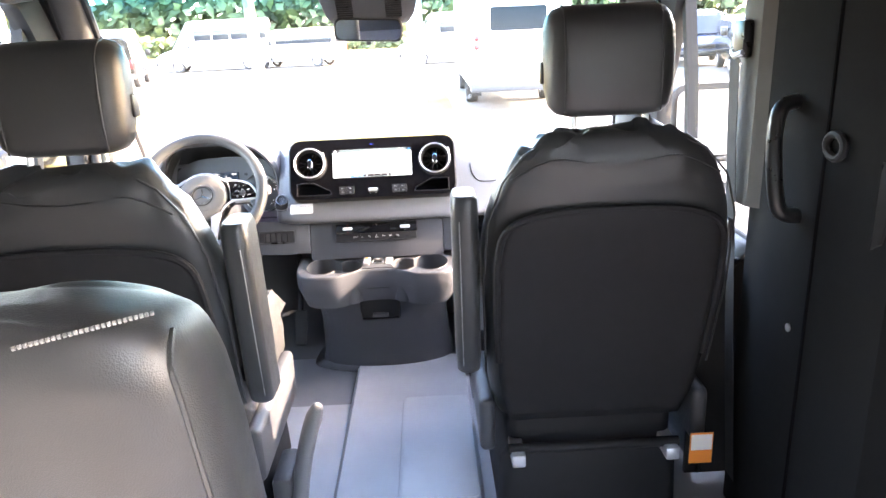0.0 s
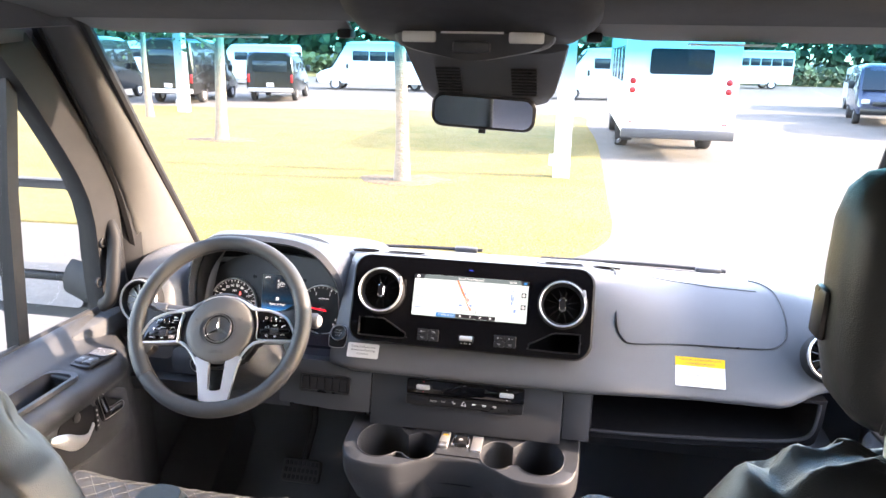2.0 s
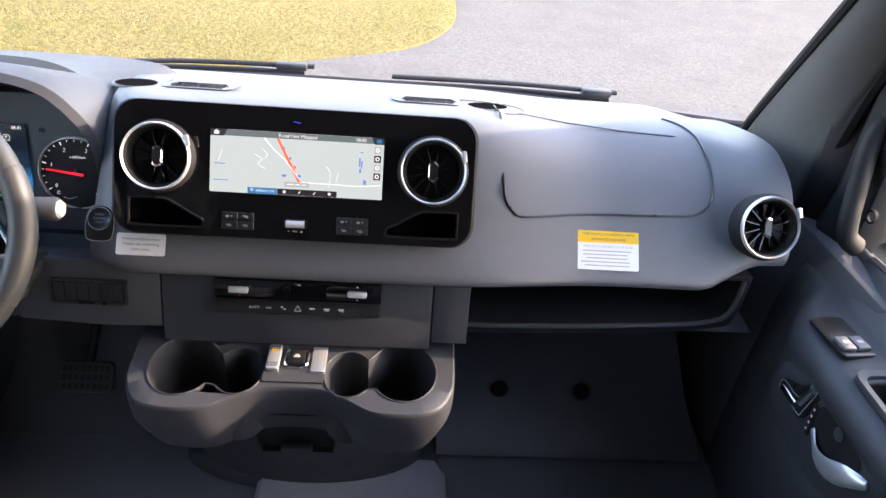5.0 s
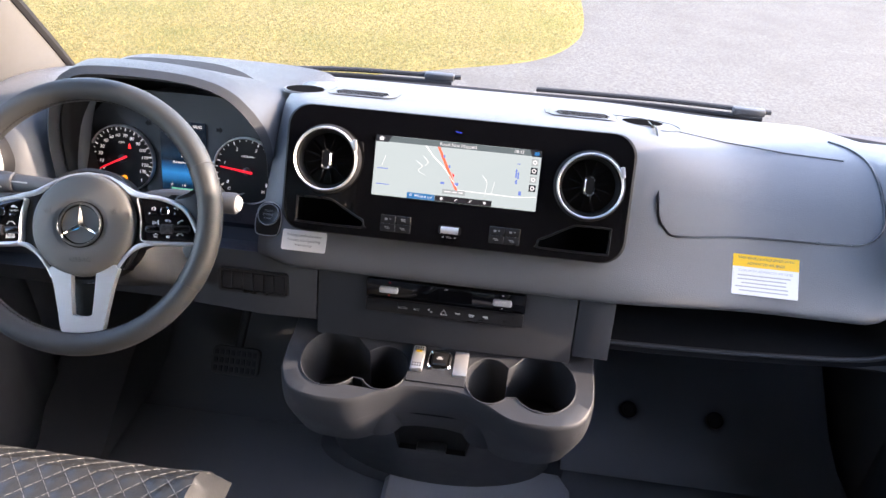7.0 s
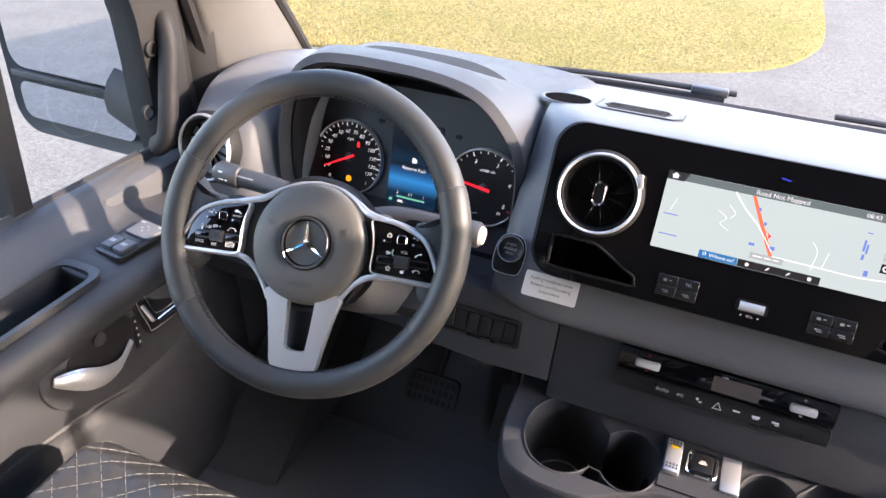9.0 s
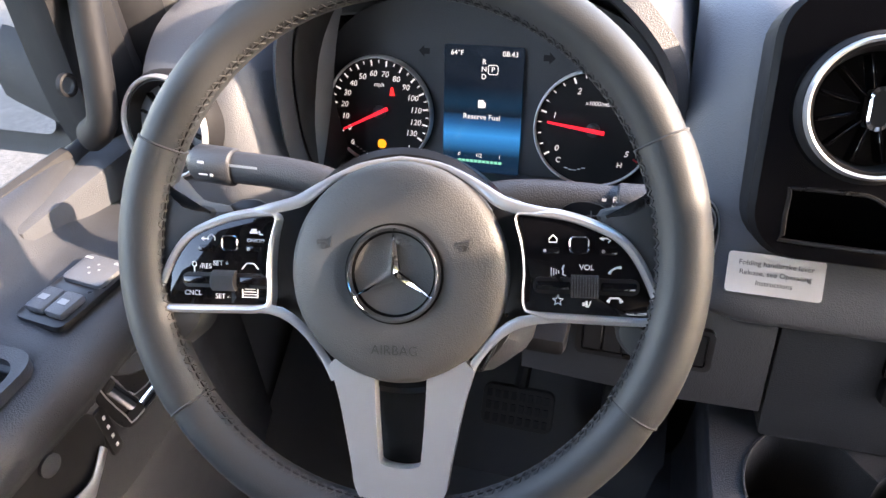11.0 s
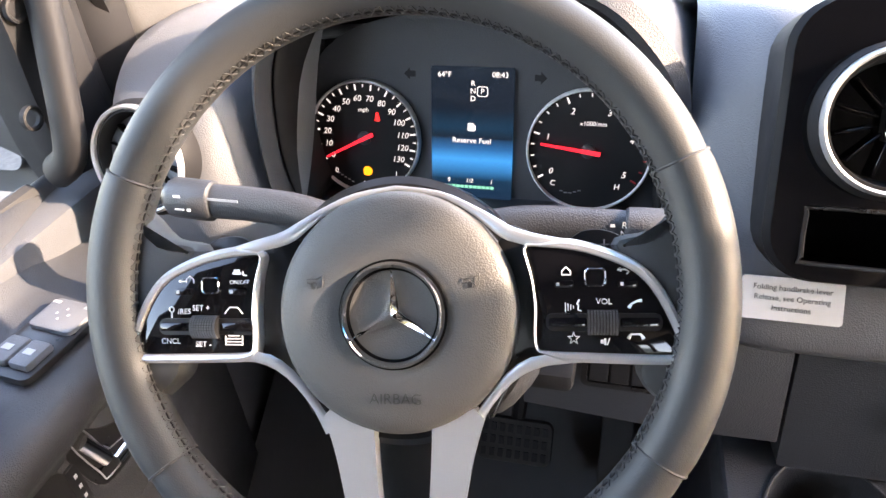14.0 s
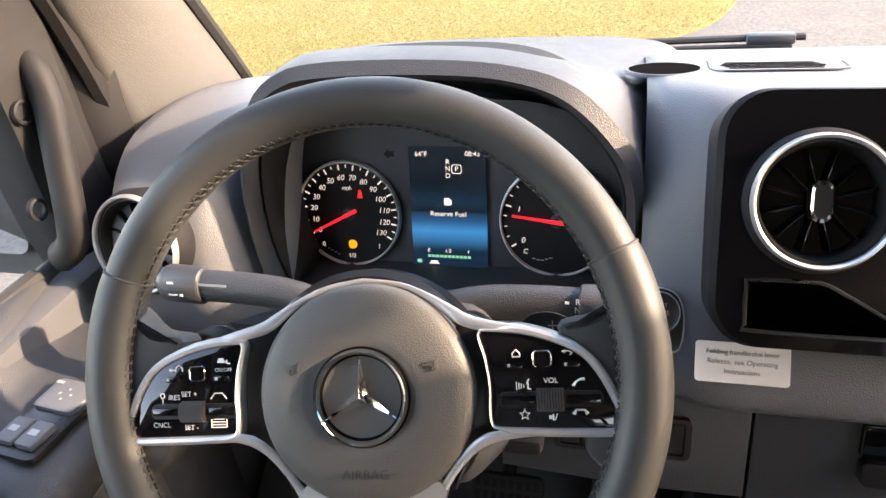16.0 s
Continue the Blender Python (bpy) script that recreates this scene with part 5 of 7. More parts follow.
hub = part("hub", lathem([(0.056, -0.045), (0.0655, -0.02), (0.0683, -0.004), (0.0678, 0.002), (0.0660, 0.0058), (0.0625, 0.0086), (0.055, 0.0107), (0.046, 0.0117), (0.0375, 0.0120), (0.0345, 0.0116), (0.0322, 0.0104), (0.028, 0.0100), (0.0, 0.0104)], 84, WF), HUBMAT, wheel_t, "grained airbag hub")
part("hub_gap", lathem([(0.0688, -0.03), (0.0688, -0.006), (0.0725, -0.004), (0.0770, -0.008), (0.0775, -0.03)], 72, WF, True), SEMI, wheel_t, "dark groove round the hub")
em = part("emblem", lathem([(0.0256, 0.0095), (0.0259, 0.0136), (0.0275, 0.0162), (0.0291, 0.0136), (0.0294, 0.0095)], 72, WF, True), CHROME, wheel_t, "chrome ring badge")
bm = bmesh.new()
for k in range(3):
    a = radians(90 + 120 * k)
    tip = Vector((0.0264 * math.cos(a), 0.0264 * math.sin(a), 0.0132))
    l, r = [Vector((0.0046 * math.cos(a + s * radians(60)), 0.0046 * math.sin(a + s * radians(60)), 0.0112)) for s in (1, -1)]
    top = Vector((0, 0, 0.0170))
    v = [bm.verts.new(WF @ p) for p in (tip, l, r, top)]
    bm.faces.new((v[0], v[1], v[3]))
    bm.faces.new((v[0], v[3], v[2]))
    bm.faces.new((v[1], v[0], v[2]))
part("emblem_star", bm, CHROME, em, sharp=0.1)
# Thin black rings on the hub draw the shadow lines beside the badge ring.
for ra in (0.0251, 0.0298):
    part("emblem_groove", lathem([(ra - 0.0006, 0.0098), (ra - 0.0006, 0.0109), (ra + 0.0006, 0.0109), (ra + 0.0006, 0.0098)], 60, WF, True), VOID, em, "thin black ring painted as shadow beside the badge")
EMB = mat("embossed", (0.04, 0.039, 0.038), 0.5, var=0.02)
lettering("AIRBAG", 0.0084, WF @ T(0.001, -0.0461, 0.0119), EMB, hub)
for s in (-1, 1):
    HN = WF @ T(s * 0.0433, 0.0187, 0.0122)
    part("horn_mark", tubem([(px, py, 0) for px, py in ((-0.0045, 0.001), (-0.0045, -0.001), (-0.002, -0.001), (0.001, -0.0012), (0.0042, -0.0034), (0.0046, 0.0034), (0.001, 0.0012), (-0.002, 0.001))], 0.00032, 5, True, HN), EMB, hub)
    part("horn_mark", tubem([(-0.0005 + 0.0016 * math.cos(q), -0.0024 + 0.0018 * math.sin(q), 0) for q in (k * 0.5236 for k in range(12))], 0.0003, 5, True, HN), EMB, hub)
# side spokes with key pads
PADL = smooth([(-0.0780, 0.0349), (-0.092, 0.0338), (-0.108, 0.0307), (-0.1255, 0.0240), (-0.1350, 0.0176), (-0.1425, 0.008), (-0.1487, -0.0042), (-0.1532, -0.0156), (-0.1535, -0.0200), (-0.1500, -0.0226), (-0.133, -0.0226), (-0.1065, -0.0220), (-0.0855, -0.0212), (-0.0810, -0.0190), (-0.0803, -0.0100), (-0.0808, 0.0020), (-0.0790, 0.0180), (-0.0755, 0.0310), (-0.0758, 0.0340)], 4)
for s in (-1, 1):
    dy = -0.0012 if s < 0 else 0.0012
    pts = [(-s * x - 0.003, y + dy) for x, y in PADL]
    n_, ccw = len(pts), sum(pts[i - 1][0] * pts[i][1] - pts[i][0] * pts[i - 1][1] for i in range(len(pts))) > 0

    def grow(d):
        res = []
        for i in range(n_):
            tx, ty = pts[(i + 2) % n_][0] - pts[i - 2][0], pts[(i + 2) % n_][1] - pts[i - 2][1]
            q = math.hypot(tx, ty) * (1 if ccw else -1)
            res.append((pts[i][0] + ty / q * d, pts[i][1] - tx / q * d))
        return res

    # the frame is broader along its outer edge than beside the hub
    inner = lambda x: min(1.0, max(0.0, (abs(x) - 0.080) / 0.012))
    rings = [[(px + (gx - px) * (0.28 + 0.72 * inner(px)), py + (gy - py) * (0.28 + 0.72 * inner(px)), z) for (gx, gy), (px, py) in zip(grow(d), pts)] for d, z in ((0.0, 0.002), (0.0, 0.0056), (0.0008, 0.0066), (0.0030, 0.0070), (0.0048, 0.0058), (0.0058, 0.002), (0.0056, -0.012))]
    sp = part("spoke", loftm(rings, cap=False, m=WF), SATIN, wheel_t, "satin silver spoke frame")
    part("spoke_arm", tubem(smooth([(0.0, 0.0700, -0.004), (s * 0.0237, 0.0662, -0.004), (s * 0.0415, 0.0578, -0.002), (s * 0.0532, 0.0500, 0.000), (s * 0.064, 0.0430, 0.002), (s * 0.082, 0.0384, 0.0040), (s * 0.100, 0.0355 + dy, 0.0045)], 3, False), [0.0014, 0.0014, 0.0015, 0.0016, 0.0018, 0.002, 0.0023, 0.0026, 0.003, 0.0034, 0.0038, 0.004, 0.004, 0.0038, 0.0036, 0.0034, 0.003, 0.0026, 0.002], 10, False, WF, 0.5), SATIN, sp)
    part("spoke_foot", tubem(smooth([(s * 0.140, -0.0250 + dy, 0.003), (s * 0.110, -0.0248 + dy, 0.004), (s * 0.083, -0.0250, 0.004), (s * 0.0690, -0.0300, 0.003), (s * 0.0570, -0.0410, 0.002), (s * 0.0470, -0.0550, 0.001), (s * 0.0400, -0.068, 0.000)], 2, False), [0.001, 0.0016, 0.002, 0.0025, 0.003, 0.0034, 0.0033, 0.003, 0.0028, 0.0026, 0.0026, 0.003, 0.0034], 10, False, WF, 0.5), SATIN, sp)
    part("spoke_back", prismm(grow(0.004), -0.03, -0.006, WF), PLASTIC_D, sp)
    part("inner_web", prismm(smooth([(s * 0.060, 0.046), (s * 0.080, 0.037), (s * 0.0835, 0.02), (s * 0.084, -0.015), (s * 0.080, -0.026), (s * 0.066, -0.034), (s * 0.05, -0.06), (s * 0.05, 0.0)], 4), -0.03, -0.004, WF, 0.002), SEMI, sp, "dark web beside the hub")
    part("rim_blend", prismm(smooth([(s * 0.118, 0.036), (s * 0.140, 0.044), (s * 0.160, 0.058), (s * 0.168, 0.0), (s * 0.158, -0.052), (s * 0.140, -0.046), (s * 0.130, -0.030), (s * 0.140, 0.0)], 4), -0.018, 0.0035, WF, 0.006), LEATHER_R, wheel_t)
    pad_ = part("key_pad", prismm(pts, -0.004, 0.0050, WF, 0.0006), GLOSS, wheel_t, "glossy black key pad")
    KP = WF @ T(s * 0.1120, -0.003 if s < 0 else 0.0, 0.0053)
    k1 = part("touch_key", loftm([[(x * a, y * a, z) for x, y in rrect(0.0112, 0.0100, 0.0028, 4)] for a, z in ((1.0, -0.001), (1.0, 0.0014), (0.90, 0.0020), (0.84, 0.0014), (0.82, 0.0006), (0.0001, 0.0006))], m=KP @ T(-s * 0.0036, 0.0193)), CHROME, pad_, "silver-edged touch key")
    part("touch_face", prismm(rrect(0.0092, 0.0080, 0.0022, 4), 0.0006, 0.0012, KP @ T(-s * 0.0036, 0.0193)), GLOSS, k1)
    for x in (-s * 0.020, s * 0.013):
        part("small_key", boxm((x, 0.0158, 0.0006), (0.0104, 0.0040, 0.0030), 0.0012, 2, KP), GLOSS, pad_)
        part("key_lamp", boxm((x - 0.0030, 0.0158, 0.0020), (0.0016, 0.0018, 0.0008), m=KP), GREYPRINT, pad_)
    part("rocker_recess", prismm(rrect(0.060, 0.0095, 0.004, 4), -0.001, 0.0004, KP @ T(0.0005, -0.0045)), SEMI, pad_)
    for q in (-1, 1):
        part("rocker", boxm((0.0005 + q * 0.0185, -0.0045, 0.0010), (0.020, 0.0050, 0.0028), 0.0012, 2, KP), GLOSS, pad_)
    rl = part("roller", tubem([(-0.008, -0.0045, -0.001), (0.008, -0.0045, -0.001)], 0.0066, 24, False, KP), PLASTIC_M, pad_, "ribbed black roller")
    ribs = bmesh.new()
    for i in range(10):
        for j in range(12):
            a = radians(-66 + 12 * j)
            box(ribs, (-0.0072 + 0.0016 * i, -0.0045 + 0.0067 * math.sin(a), -0.001 + 0.0067 * math.cos(a)), (0.0010, 0.0010, 0.0010), m=KP)
    tagged(part("roller_knurl", ribs, PLASTIC_D, rl), kind="stuff")
    if s < 0:
        for tx, x, y, z in (("/RES", -0.0135, 0.0042, 0.0045), ("SET +", -0.003, 0.0062, 0.0045), ("CNCL", -0.0224, -0.0131, 0.0045), ("SET -", -0.002, -0.0148, 0.0045), ("ON/OFF", 0.0210, 0.0210, 0.0033)):
            lettering(tx, z, KP @ T(x, y, 0.0002), WHITE, pad_)
        part("lane_symbol", tubem([(0.0115, 0.0030, 0), (0.0145, 0.0066, 0), (0.0195, 0.0066, 0), (0.0225, 0.0030, 0)], 0.0004, 4, False, KP), WHITE, pad_)
        part("limit_symbol", tubem([(-0.0215 + 0.0014 * math.cos(q), 0.0055 + 0.0016 * math.sin(q), 0) for q in (k * 0.5236 for k in range(12))], 0.00035, 4, True, KP), WHITE, pad_)
        bars([(-0.0215, 0.0022, 0.0007, 0.0032)] + [(0.0168, -0.0148 + 0.0017 * k, 0.011 - 0.0014 * k, 0.0006) for k in range(4)] + [(0.0168 - 0.005, -0.0122, 0.0006, 0.005), (0.0168 + 0.0052, -0.0122, 0.0006, 0.005)], KP, WHITE, pad_, "symbol")
        part("home_symbol", tubem([(-0.0118, 0.0208, 0), (-0.0118, 0.0228, 0), (-0.0095, 0.0250, 0), (-0.0072, 0.0228, 0), (-0.0072, 0.0208, 0)], 0.0004, 4, False, KP), WHITE, pad_)
        part("back_symbol", tubem([(-0.0165, 0.0218, 0), (-0.0145, 0.0232, 0), (-0.0165, 0.0218, 0), (-0.0145, 0.0204, 0), (-0.0165, 0.0218, 0), (-0.0115, 0.0218, 0)], 0.0004, 4, False, KP), WHITE, pad_)
        bars([(0.0195, 0.0262, 0.0052, 0.0014), (0.0195, 0.0277, 0.0036, 0.0014), (0.0245, 0.0250, 0.0022, 0.0008), (0.0232, 0.0262, 0.0008, 0.0022)], KP, WHITE, pad_, "symbol")
    else:
        lettering("VOL", 0.0044, KP @ T(0.0008, 0.0063, 0.0002), WHITE, pad_)
        part("handset_symbol", tubem([(0.0135, 0.0030, 0), (0.0150, 0.0052, 0), (0.0175, 0.0066, 0), (0.0202, 0.0068, 0)], [0.0010, 0.0006, 0.0006, 0.0010], 6, False, KP), WHITE, pad_)
        part("hang_up_symbol", tubem([(0.0130, -0.0132, 0), (0.0145, -0.0108, 0), (0.0193, -0.0108, 0), (0.0208, -0.0132, 0)], [0.0011, 0.0006, 0.0006, 0.0011], 6, False, KP), WHITE, pad_)
        part("star_symbol", loftm([[(a * (0.0036 if k % 2 == 0 else 0.0016) * math.sin(0.6283 * k) - 0.0151, a * (0.0036 if k % 2 == 0 else 0.0016) * math.cos(0.6283 * k) - 0.0131, z) for k in range(10)] for a, z in ((1, 0), (1, 0.0003), (0.7, 0.0003), (0.7, 0))], cap=False, m=KP), WHITE, pad_)
        part("home_symbol", tubem([(-0.0208, 0.0206, 0), (-0.0208, 0.0226, 0), (-0.0186, 0.0248, 0), (-0.0164, 0.0226, 0), (-0.0164, 0.0206, 0)], 0.0004, 4, True, KP), WHITE, pad_)
        part("back_symbol", tubem([(0.0100, 0.0222, 0), (0.0080, 0.0232, 0), (0.0100, 0.0244, 0), (0.0080, 0.0232, 0), (0.0120, 0.0232, 0), (0.0138, 0.0220, 0), (0.0125, 0.0208, 0)], 0.0004, 4, False, KP), WHITE, pad_)
        part("voice_symbol", tubem([(-0.0118, 0.0075, 0), (-0.0132, 0.0050, 0), (-0.0124, 0.0045, 0), (-0.0126, 0.0020, 0), (-0.0108, 0.0014, 0)], 0.0004, 4, False, KP), WHITE, pad_)
        bars([(-0.0192 + 0.0014 * k, 0.0035, 0.0005, 0.0048 - 0.001 * k) for k in range(4)] + [(-0.0004, -0.0148, 0.0016, 0.0020), (0.0012, -0.0148, 0.0012, 0.0036)], KP, WHITE, pad_, "symbol")
        part("mute_stroke", tubem([(0.0022, -0.0166, 0), (0.0036, -0.0128, 0)], 0.0003, 4, False, KP), WHITE, pad_)
# lower twin spoke
vo = smooth([(-0.0455, -0.058), (-0.0395, -0.078), (-0.0355, -0.097), (-0.0310, -0.120), (-0.0285, -0.1345), (-0.0215, -0.1445), (-0.010, -0.1480), (0.010, -0.1480), (0.0215, -0.1445), (0.0285, -0.1345), (0.0310, -0.120), (0.0355, -0.097), (0.0395, -0.078), (0.0455, -0.058)], 3, False)
vi = smooth([(0.0165, -0.062), (0.0155, -0.085), (0.0135, -0.112), (0.0115, -0.1185), (0.0, -0.1205), (-0.0115, -0.1185), (-0.0135, -0.112), (-0.0155, -0.085), (-0.0165, -0.062)], 3, False)
bm = plate(bmesh.new(), vo + [(0.040, -0.052)] + vi + [(-0.040, -0.052)], [], 0.004, 0.010, WF @ T(0.003, 0, 0.0005))
bmesh.ops.bevel(bm, geom=[e for e in bm.edges if e.is_boundary is False and len(e.link_faces) == 2 and e.calc_face_angle(0) > 1.2], offset=0.0022, segments=3, affect="EDGES")
part("lower_spoke", bm, SATIN, wheel_t, "satin silver lower spoke")
part("lower_spoke_back", tubem([(0.003, -0.06, -0.024), (0.003, -0.11, -0.020), (0.003, -0.140, -0.012)], [0.036, 0.022, 0.014], 12, False, WF, 0.25), PLASTIC_M, wheel_t)
col = thing("steering_column", "black steering column shroud with stalks", "steering column", (-0.469, 2.15, 0.72))
part("shroud", loftm([[(x, y, z) for x, y in rrect(w, h, 0.025, 4)] for z, w, h in ((-0.03, 0.10, 0.095), (-0.06, 0.135, 0.12), (-0.14, 0.15, 0.13), (-0.26, 0.16, 0.14))], m=WF @ T(0, -0.012)), PLASTIC_D, col, "dark grained shroud")
part("column_lever", boxm((-0.40, 2.13, 0.735), (0.05, 0.10, 0.018), 0.006), PLASTIC_M, col)


def stalk(s):
    SK = plane_frame((-0.680, 2.121, 0.846) if s < 0 else (-0.332, 2.116, 0.854), 20, 0)
    st_ = part("stalk", tubem(smooth([(-s * 0.180, -0.045, -0.01), (-s * 0.145, -0.024, 0.0), (-s * 0.115, -0.009, 0.0), (-s * 0.085, -0.002, 0.0), (-s * 0.05, 0.0, 0.0), (-s * 0.016, 0.0, 0.0)], 3, False), 0.0138, 16, False, SK, 0.8), PLASTIC_D, col, "dark control stalk")
    tip = part("stalk_end", tubem([(-s * 0.018, 0, 0), (-s * 0.016, 0, 0), (s * 0.016, 0.001, 0), (s * 0.020, 0.001, 0)], [0.0145, 0.0162, 0.0162, 0.014], 18, False, SK, 0.95), PLASTIC_D, st_)
    part("end_cap", tubem([(s * 0.019, 0.001, 0), (s * 0.024, 0.001, 0)], [0.0125, 0.010], 14, False, SK), GREYPRINT if s > 0 else SEMI, tip)
    MARK = SK @ T(0, 0, 0.0158)
    if s < 0:
        bars([(-0.006, 0.005, 0.006, 0.002), (-0.004, -0.005, 0.008, 0.0012), (0.004, -0.005, 0.003, 0.002)], MARK, WHITE, tip, "symbol")
        bars([(0.03, 0.004, 0.028, 0.002)], MARK @ T(0, 0, -0.004), GREYPRINT, tip, "symbol")
    else:
        for k, c in enumerate("RND"):
            lettering(c, 0.006, MARK @ T(-0.0185, 0.0065 - 0.006 * k, -0.002), WHITE, tip)
        lettering("P", 0.006, MARK @ T(-0.009, 0.0005, -0.001), WHITE, tip)
        bars([(-0.026, 0.006, 0.003, 0.002), (-0.026, -0.006, 0.003, 0.002), (-0.003, 0, 0.002, 0.003)], MARK @ T(0, 0, -0.001), WHITE, tip, "symbol")
    pd = part("shift_paddle", prismm(smooth([(s * 0.080, 0.025), (s * 0.098, 0.041), (s * 0.107, 0.0445), (s * 0.118, 0.0435), (s * 0.130, 0.0365), (s * 0.137, 0.026), (s * 0.09, 0.01)], 4), -0.028, -0.024, WF, 0.001), SEMI, wheel_t, "black shift paddle")
    bars([(s * 0.115, 0.036, 0.006, 0.0007)] + ([(s * 0.115, 0.036, 0.0007, 0.006)] if s > 0 else []), WF @ T(0, 0, -0.0235), GREYPRINT, pd, "symbol")


stalk(-1)
stalk(1)
lk = thing("light_switch", "round rotary light switch beside the steering column", "switch", (-0.66, 2.19, 0.70))
part("plate", prismm(rrect(0.11, 0.06, 0.02, 5), -0.01, 0.004, plane_frame((-0.66, 2.20, 0.690), 8), 0.002), PLASTIC_D, lk)
part("knob", lathem([(0.02, 0), (0.02, 0.012), (0.017, 0.016), (0.0, 0.016)], 28, plane_frame((-0.64, 2.198, 0.690), 8)), PLASTIC_M, lk)
part("knob_ring", lathem([(0.020, 0.010), (0.0215, 0.013), (0.022, 0.008)], 28, plane_frame((-0.64, 2.198, 0.690), 8), True), SATIN, lk)

# ---- centre console ----
con = thing("cup_holder_console", "black moulded console with four cup holders", "console", (0, 2.2, FL))
CT = Matrix.Translation((0, 2.10, 0.612)) @ Matrix.Rotation(radians(4), 4, "X")
front = [(-0.247, 0.068), (-0.244, -0.02), (-0.238, -0.052), (-0.222, -0.080), (-0.195, -0.094), (-0.160, -0.098), (-0.120, -0.094), (-0.085, -0.074), (-0.045, -0.056), (0.0, -0.052), (0.045, -0.056), (0.085, -0.074), (0.120, -0.094), (0.160, -0.098), (0.195, -0.094), (0.222, -0.080), (0.238, -0.052), (0.244, -0.02), (0.247, 0.068)]
topo = smooth(front, 4, False)


def eight(s):
    """Outline of a large and a small cup well that run into one another."""
    pts = []
    for k in range(26):
        a = radians(38 + 284 * k / 25)
        pts.append((-0.167 + 0.0515 * math.cos(a), -0.014 + 0.062 * math.sin(a)))
    for k in range(20):
        a = radians(-140 + 280 * k / 19)
        pts.append((-0.083 + 0.038 * math.cos(a), -0.023 + 0.048 * math.sin(a)))
    return [(s * -x, y) for x, y in pts][:: (1 if s < 0 else -1)]


bm = plate(bmesh.new(), topo, [eight(-1), eight(1)], 0.0, 0.0, CT, 0.105)
grow2 = lambda d: [(x * (1 + d * 0.9), y - (d * 0.25 if y < 0.06 else 0)) for x, y in topo]
rr = [[(x, y, z) for x, y in grow2(d)] for d, z in ((0.0, 0.0), (0.008, -0.002), (0.014, -0.008), (0.016, -0.035), (0.012, -0.050), (-0.012, -0.072), (-0.06, -0.110))]
loft(bm, rr, True, False, CT)
bmesh.ops.remove_doubles(bm, verts=bm.verts, dist=0.0004)
part("tray", bm, PLASTIC_D, con, "grained black tray with cup wells")
part("tray_seam", tubem([(x, y, -0.047) for x, y in grow2(0.004)], 0.0016, 6, False, CT), PLASTIC, con)
for s in (-1, 1):
    part("cup_rim", tubem([(x, y, 0.0006) for x, y in eight(s)], 0.0013, 6, True, CT), PLASTIC_D, con)
    part("cup_floor_ring", lathem([(0.034, -0.1040), (0.036, -0.1020), (0.038, -0.1040)], 32, CT @ T(s * 0.165, -0.014), True), PLASTIC, con)
part("centre_block", loftm([[(x, y, z) for x, y in ((-0.045 * a, 0.062), (-0.045 * a, -0.045), (0.045 * a, -0.045), (0.045 * a, 0.062))] for a, z in ((1.04, -0.002), (1.0, 0.003))], m=CT), PLASTIC_D, con)
swt = part("rocker_switch", boxm((-0.033, 0.0, 0.006), (0.020, 0.052, 0.010), 0.003, 2, CT), SATIN, con, "ribbed silver rocker switch")
bars([(-0.039 + 0.004 * i, -0.020 + 0.005 * j, 0.002, 0.002) for i in range(4) for j in (0, 1, 7, 8)], CT @ T(0, 0, 0.0113), DARKPRINT, swt, "ribs", 0.002)
part("rocker_lamp", boxm((-0.033, 0.012, 0.0114), (0.010, 0.004, 0.001), m=CT), YELLOW, swt)
part("blank_cover", boxm((0.036, 0.0, 0.004), (0.022, 0.052, 0.006), 0.001, 2, CT), SATIN, con, "satin grey blank cover")
bp = part("button_surround", loftm([[(x * a, y * a, z) for x, y in rrect(0.038, 0.040, 0.009, 5)] for a, z in ((1, 0.0), (1, 0.007), (0.92, 0.009), (0.80, 0.007), (0.78, 0.002))], m=CT @ T(0.002, 0.002)), CHROME, con, "chrome button surround")
bt = part("square_button", boxm((0.002, 0.002, 0.007), (0.026, 0.028, 0.008), 0.003, 2, CT), SEMI, con)
bars([(0.002, 0.0, 0.010, 0.003), (0.002, 0.003, 0.006, 0.003)], CT @ T(0, 0, 0.0113), GREYPRINT, bt, "symbol")
part("bin", loftm([[(-0.075 * a, y, z), (0.075 * a, y, z), (0.06 * a, y + 0.03, z - 0.115), (-0.06 * a, y + 0.03, z - 0.115)] for a, y, z in ((1, 2.06, 0.548), (0.96, 2.05, 0.546), (0.6, 2.16, 0.55))]), PLASTIC_M, con, "small front bin")
part("bin_grip", boxm((0.0, 2.075, 0.447), (0.05, 0.02, 0.012), 0.004), PLASTIC_D, con)
body = []
for z, wd, yf in ((0.500, 0.215, 2.100), (0.43, 0.212, 2.115), (0.40, 0.210, 2.13), (0.32, 0.213, 2.155), (0.24, 0.220, 2.185), (0.205, 0.230, 2.200), (0.195, 0.250, 2.195), (0.185, 0.262, 2.195)):
    body.append([(-wd, 2.42, z), (-wd, yf + 0.10, z)] + [(wd * math.cos(a), yf + 0.10 - 0.10 * math.sin(a), z) for a in (math.pi - math.pi * k / 16 for k in range(1, 16))] + [(wd, yf + 0.10, z), (wd, 2.42, z)])
part("pedestal", loftm(body), PLASTIC_D, con, "rounded dark grey pedestal down to the floor")

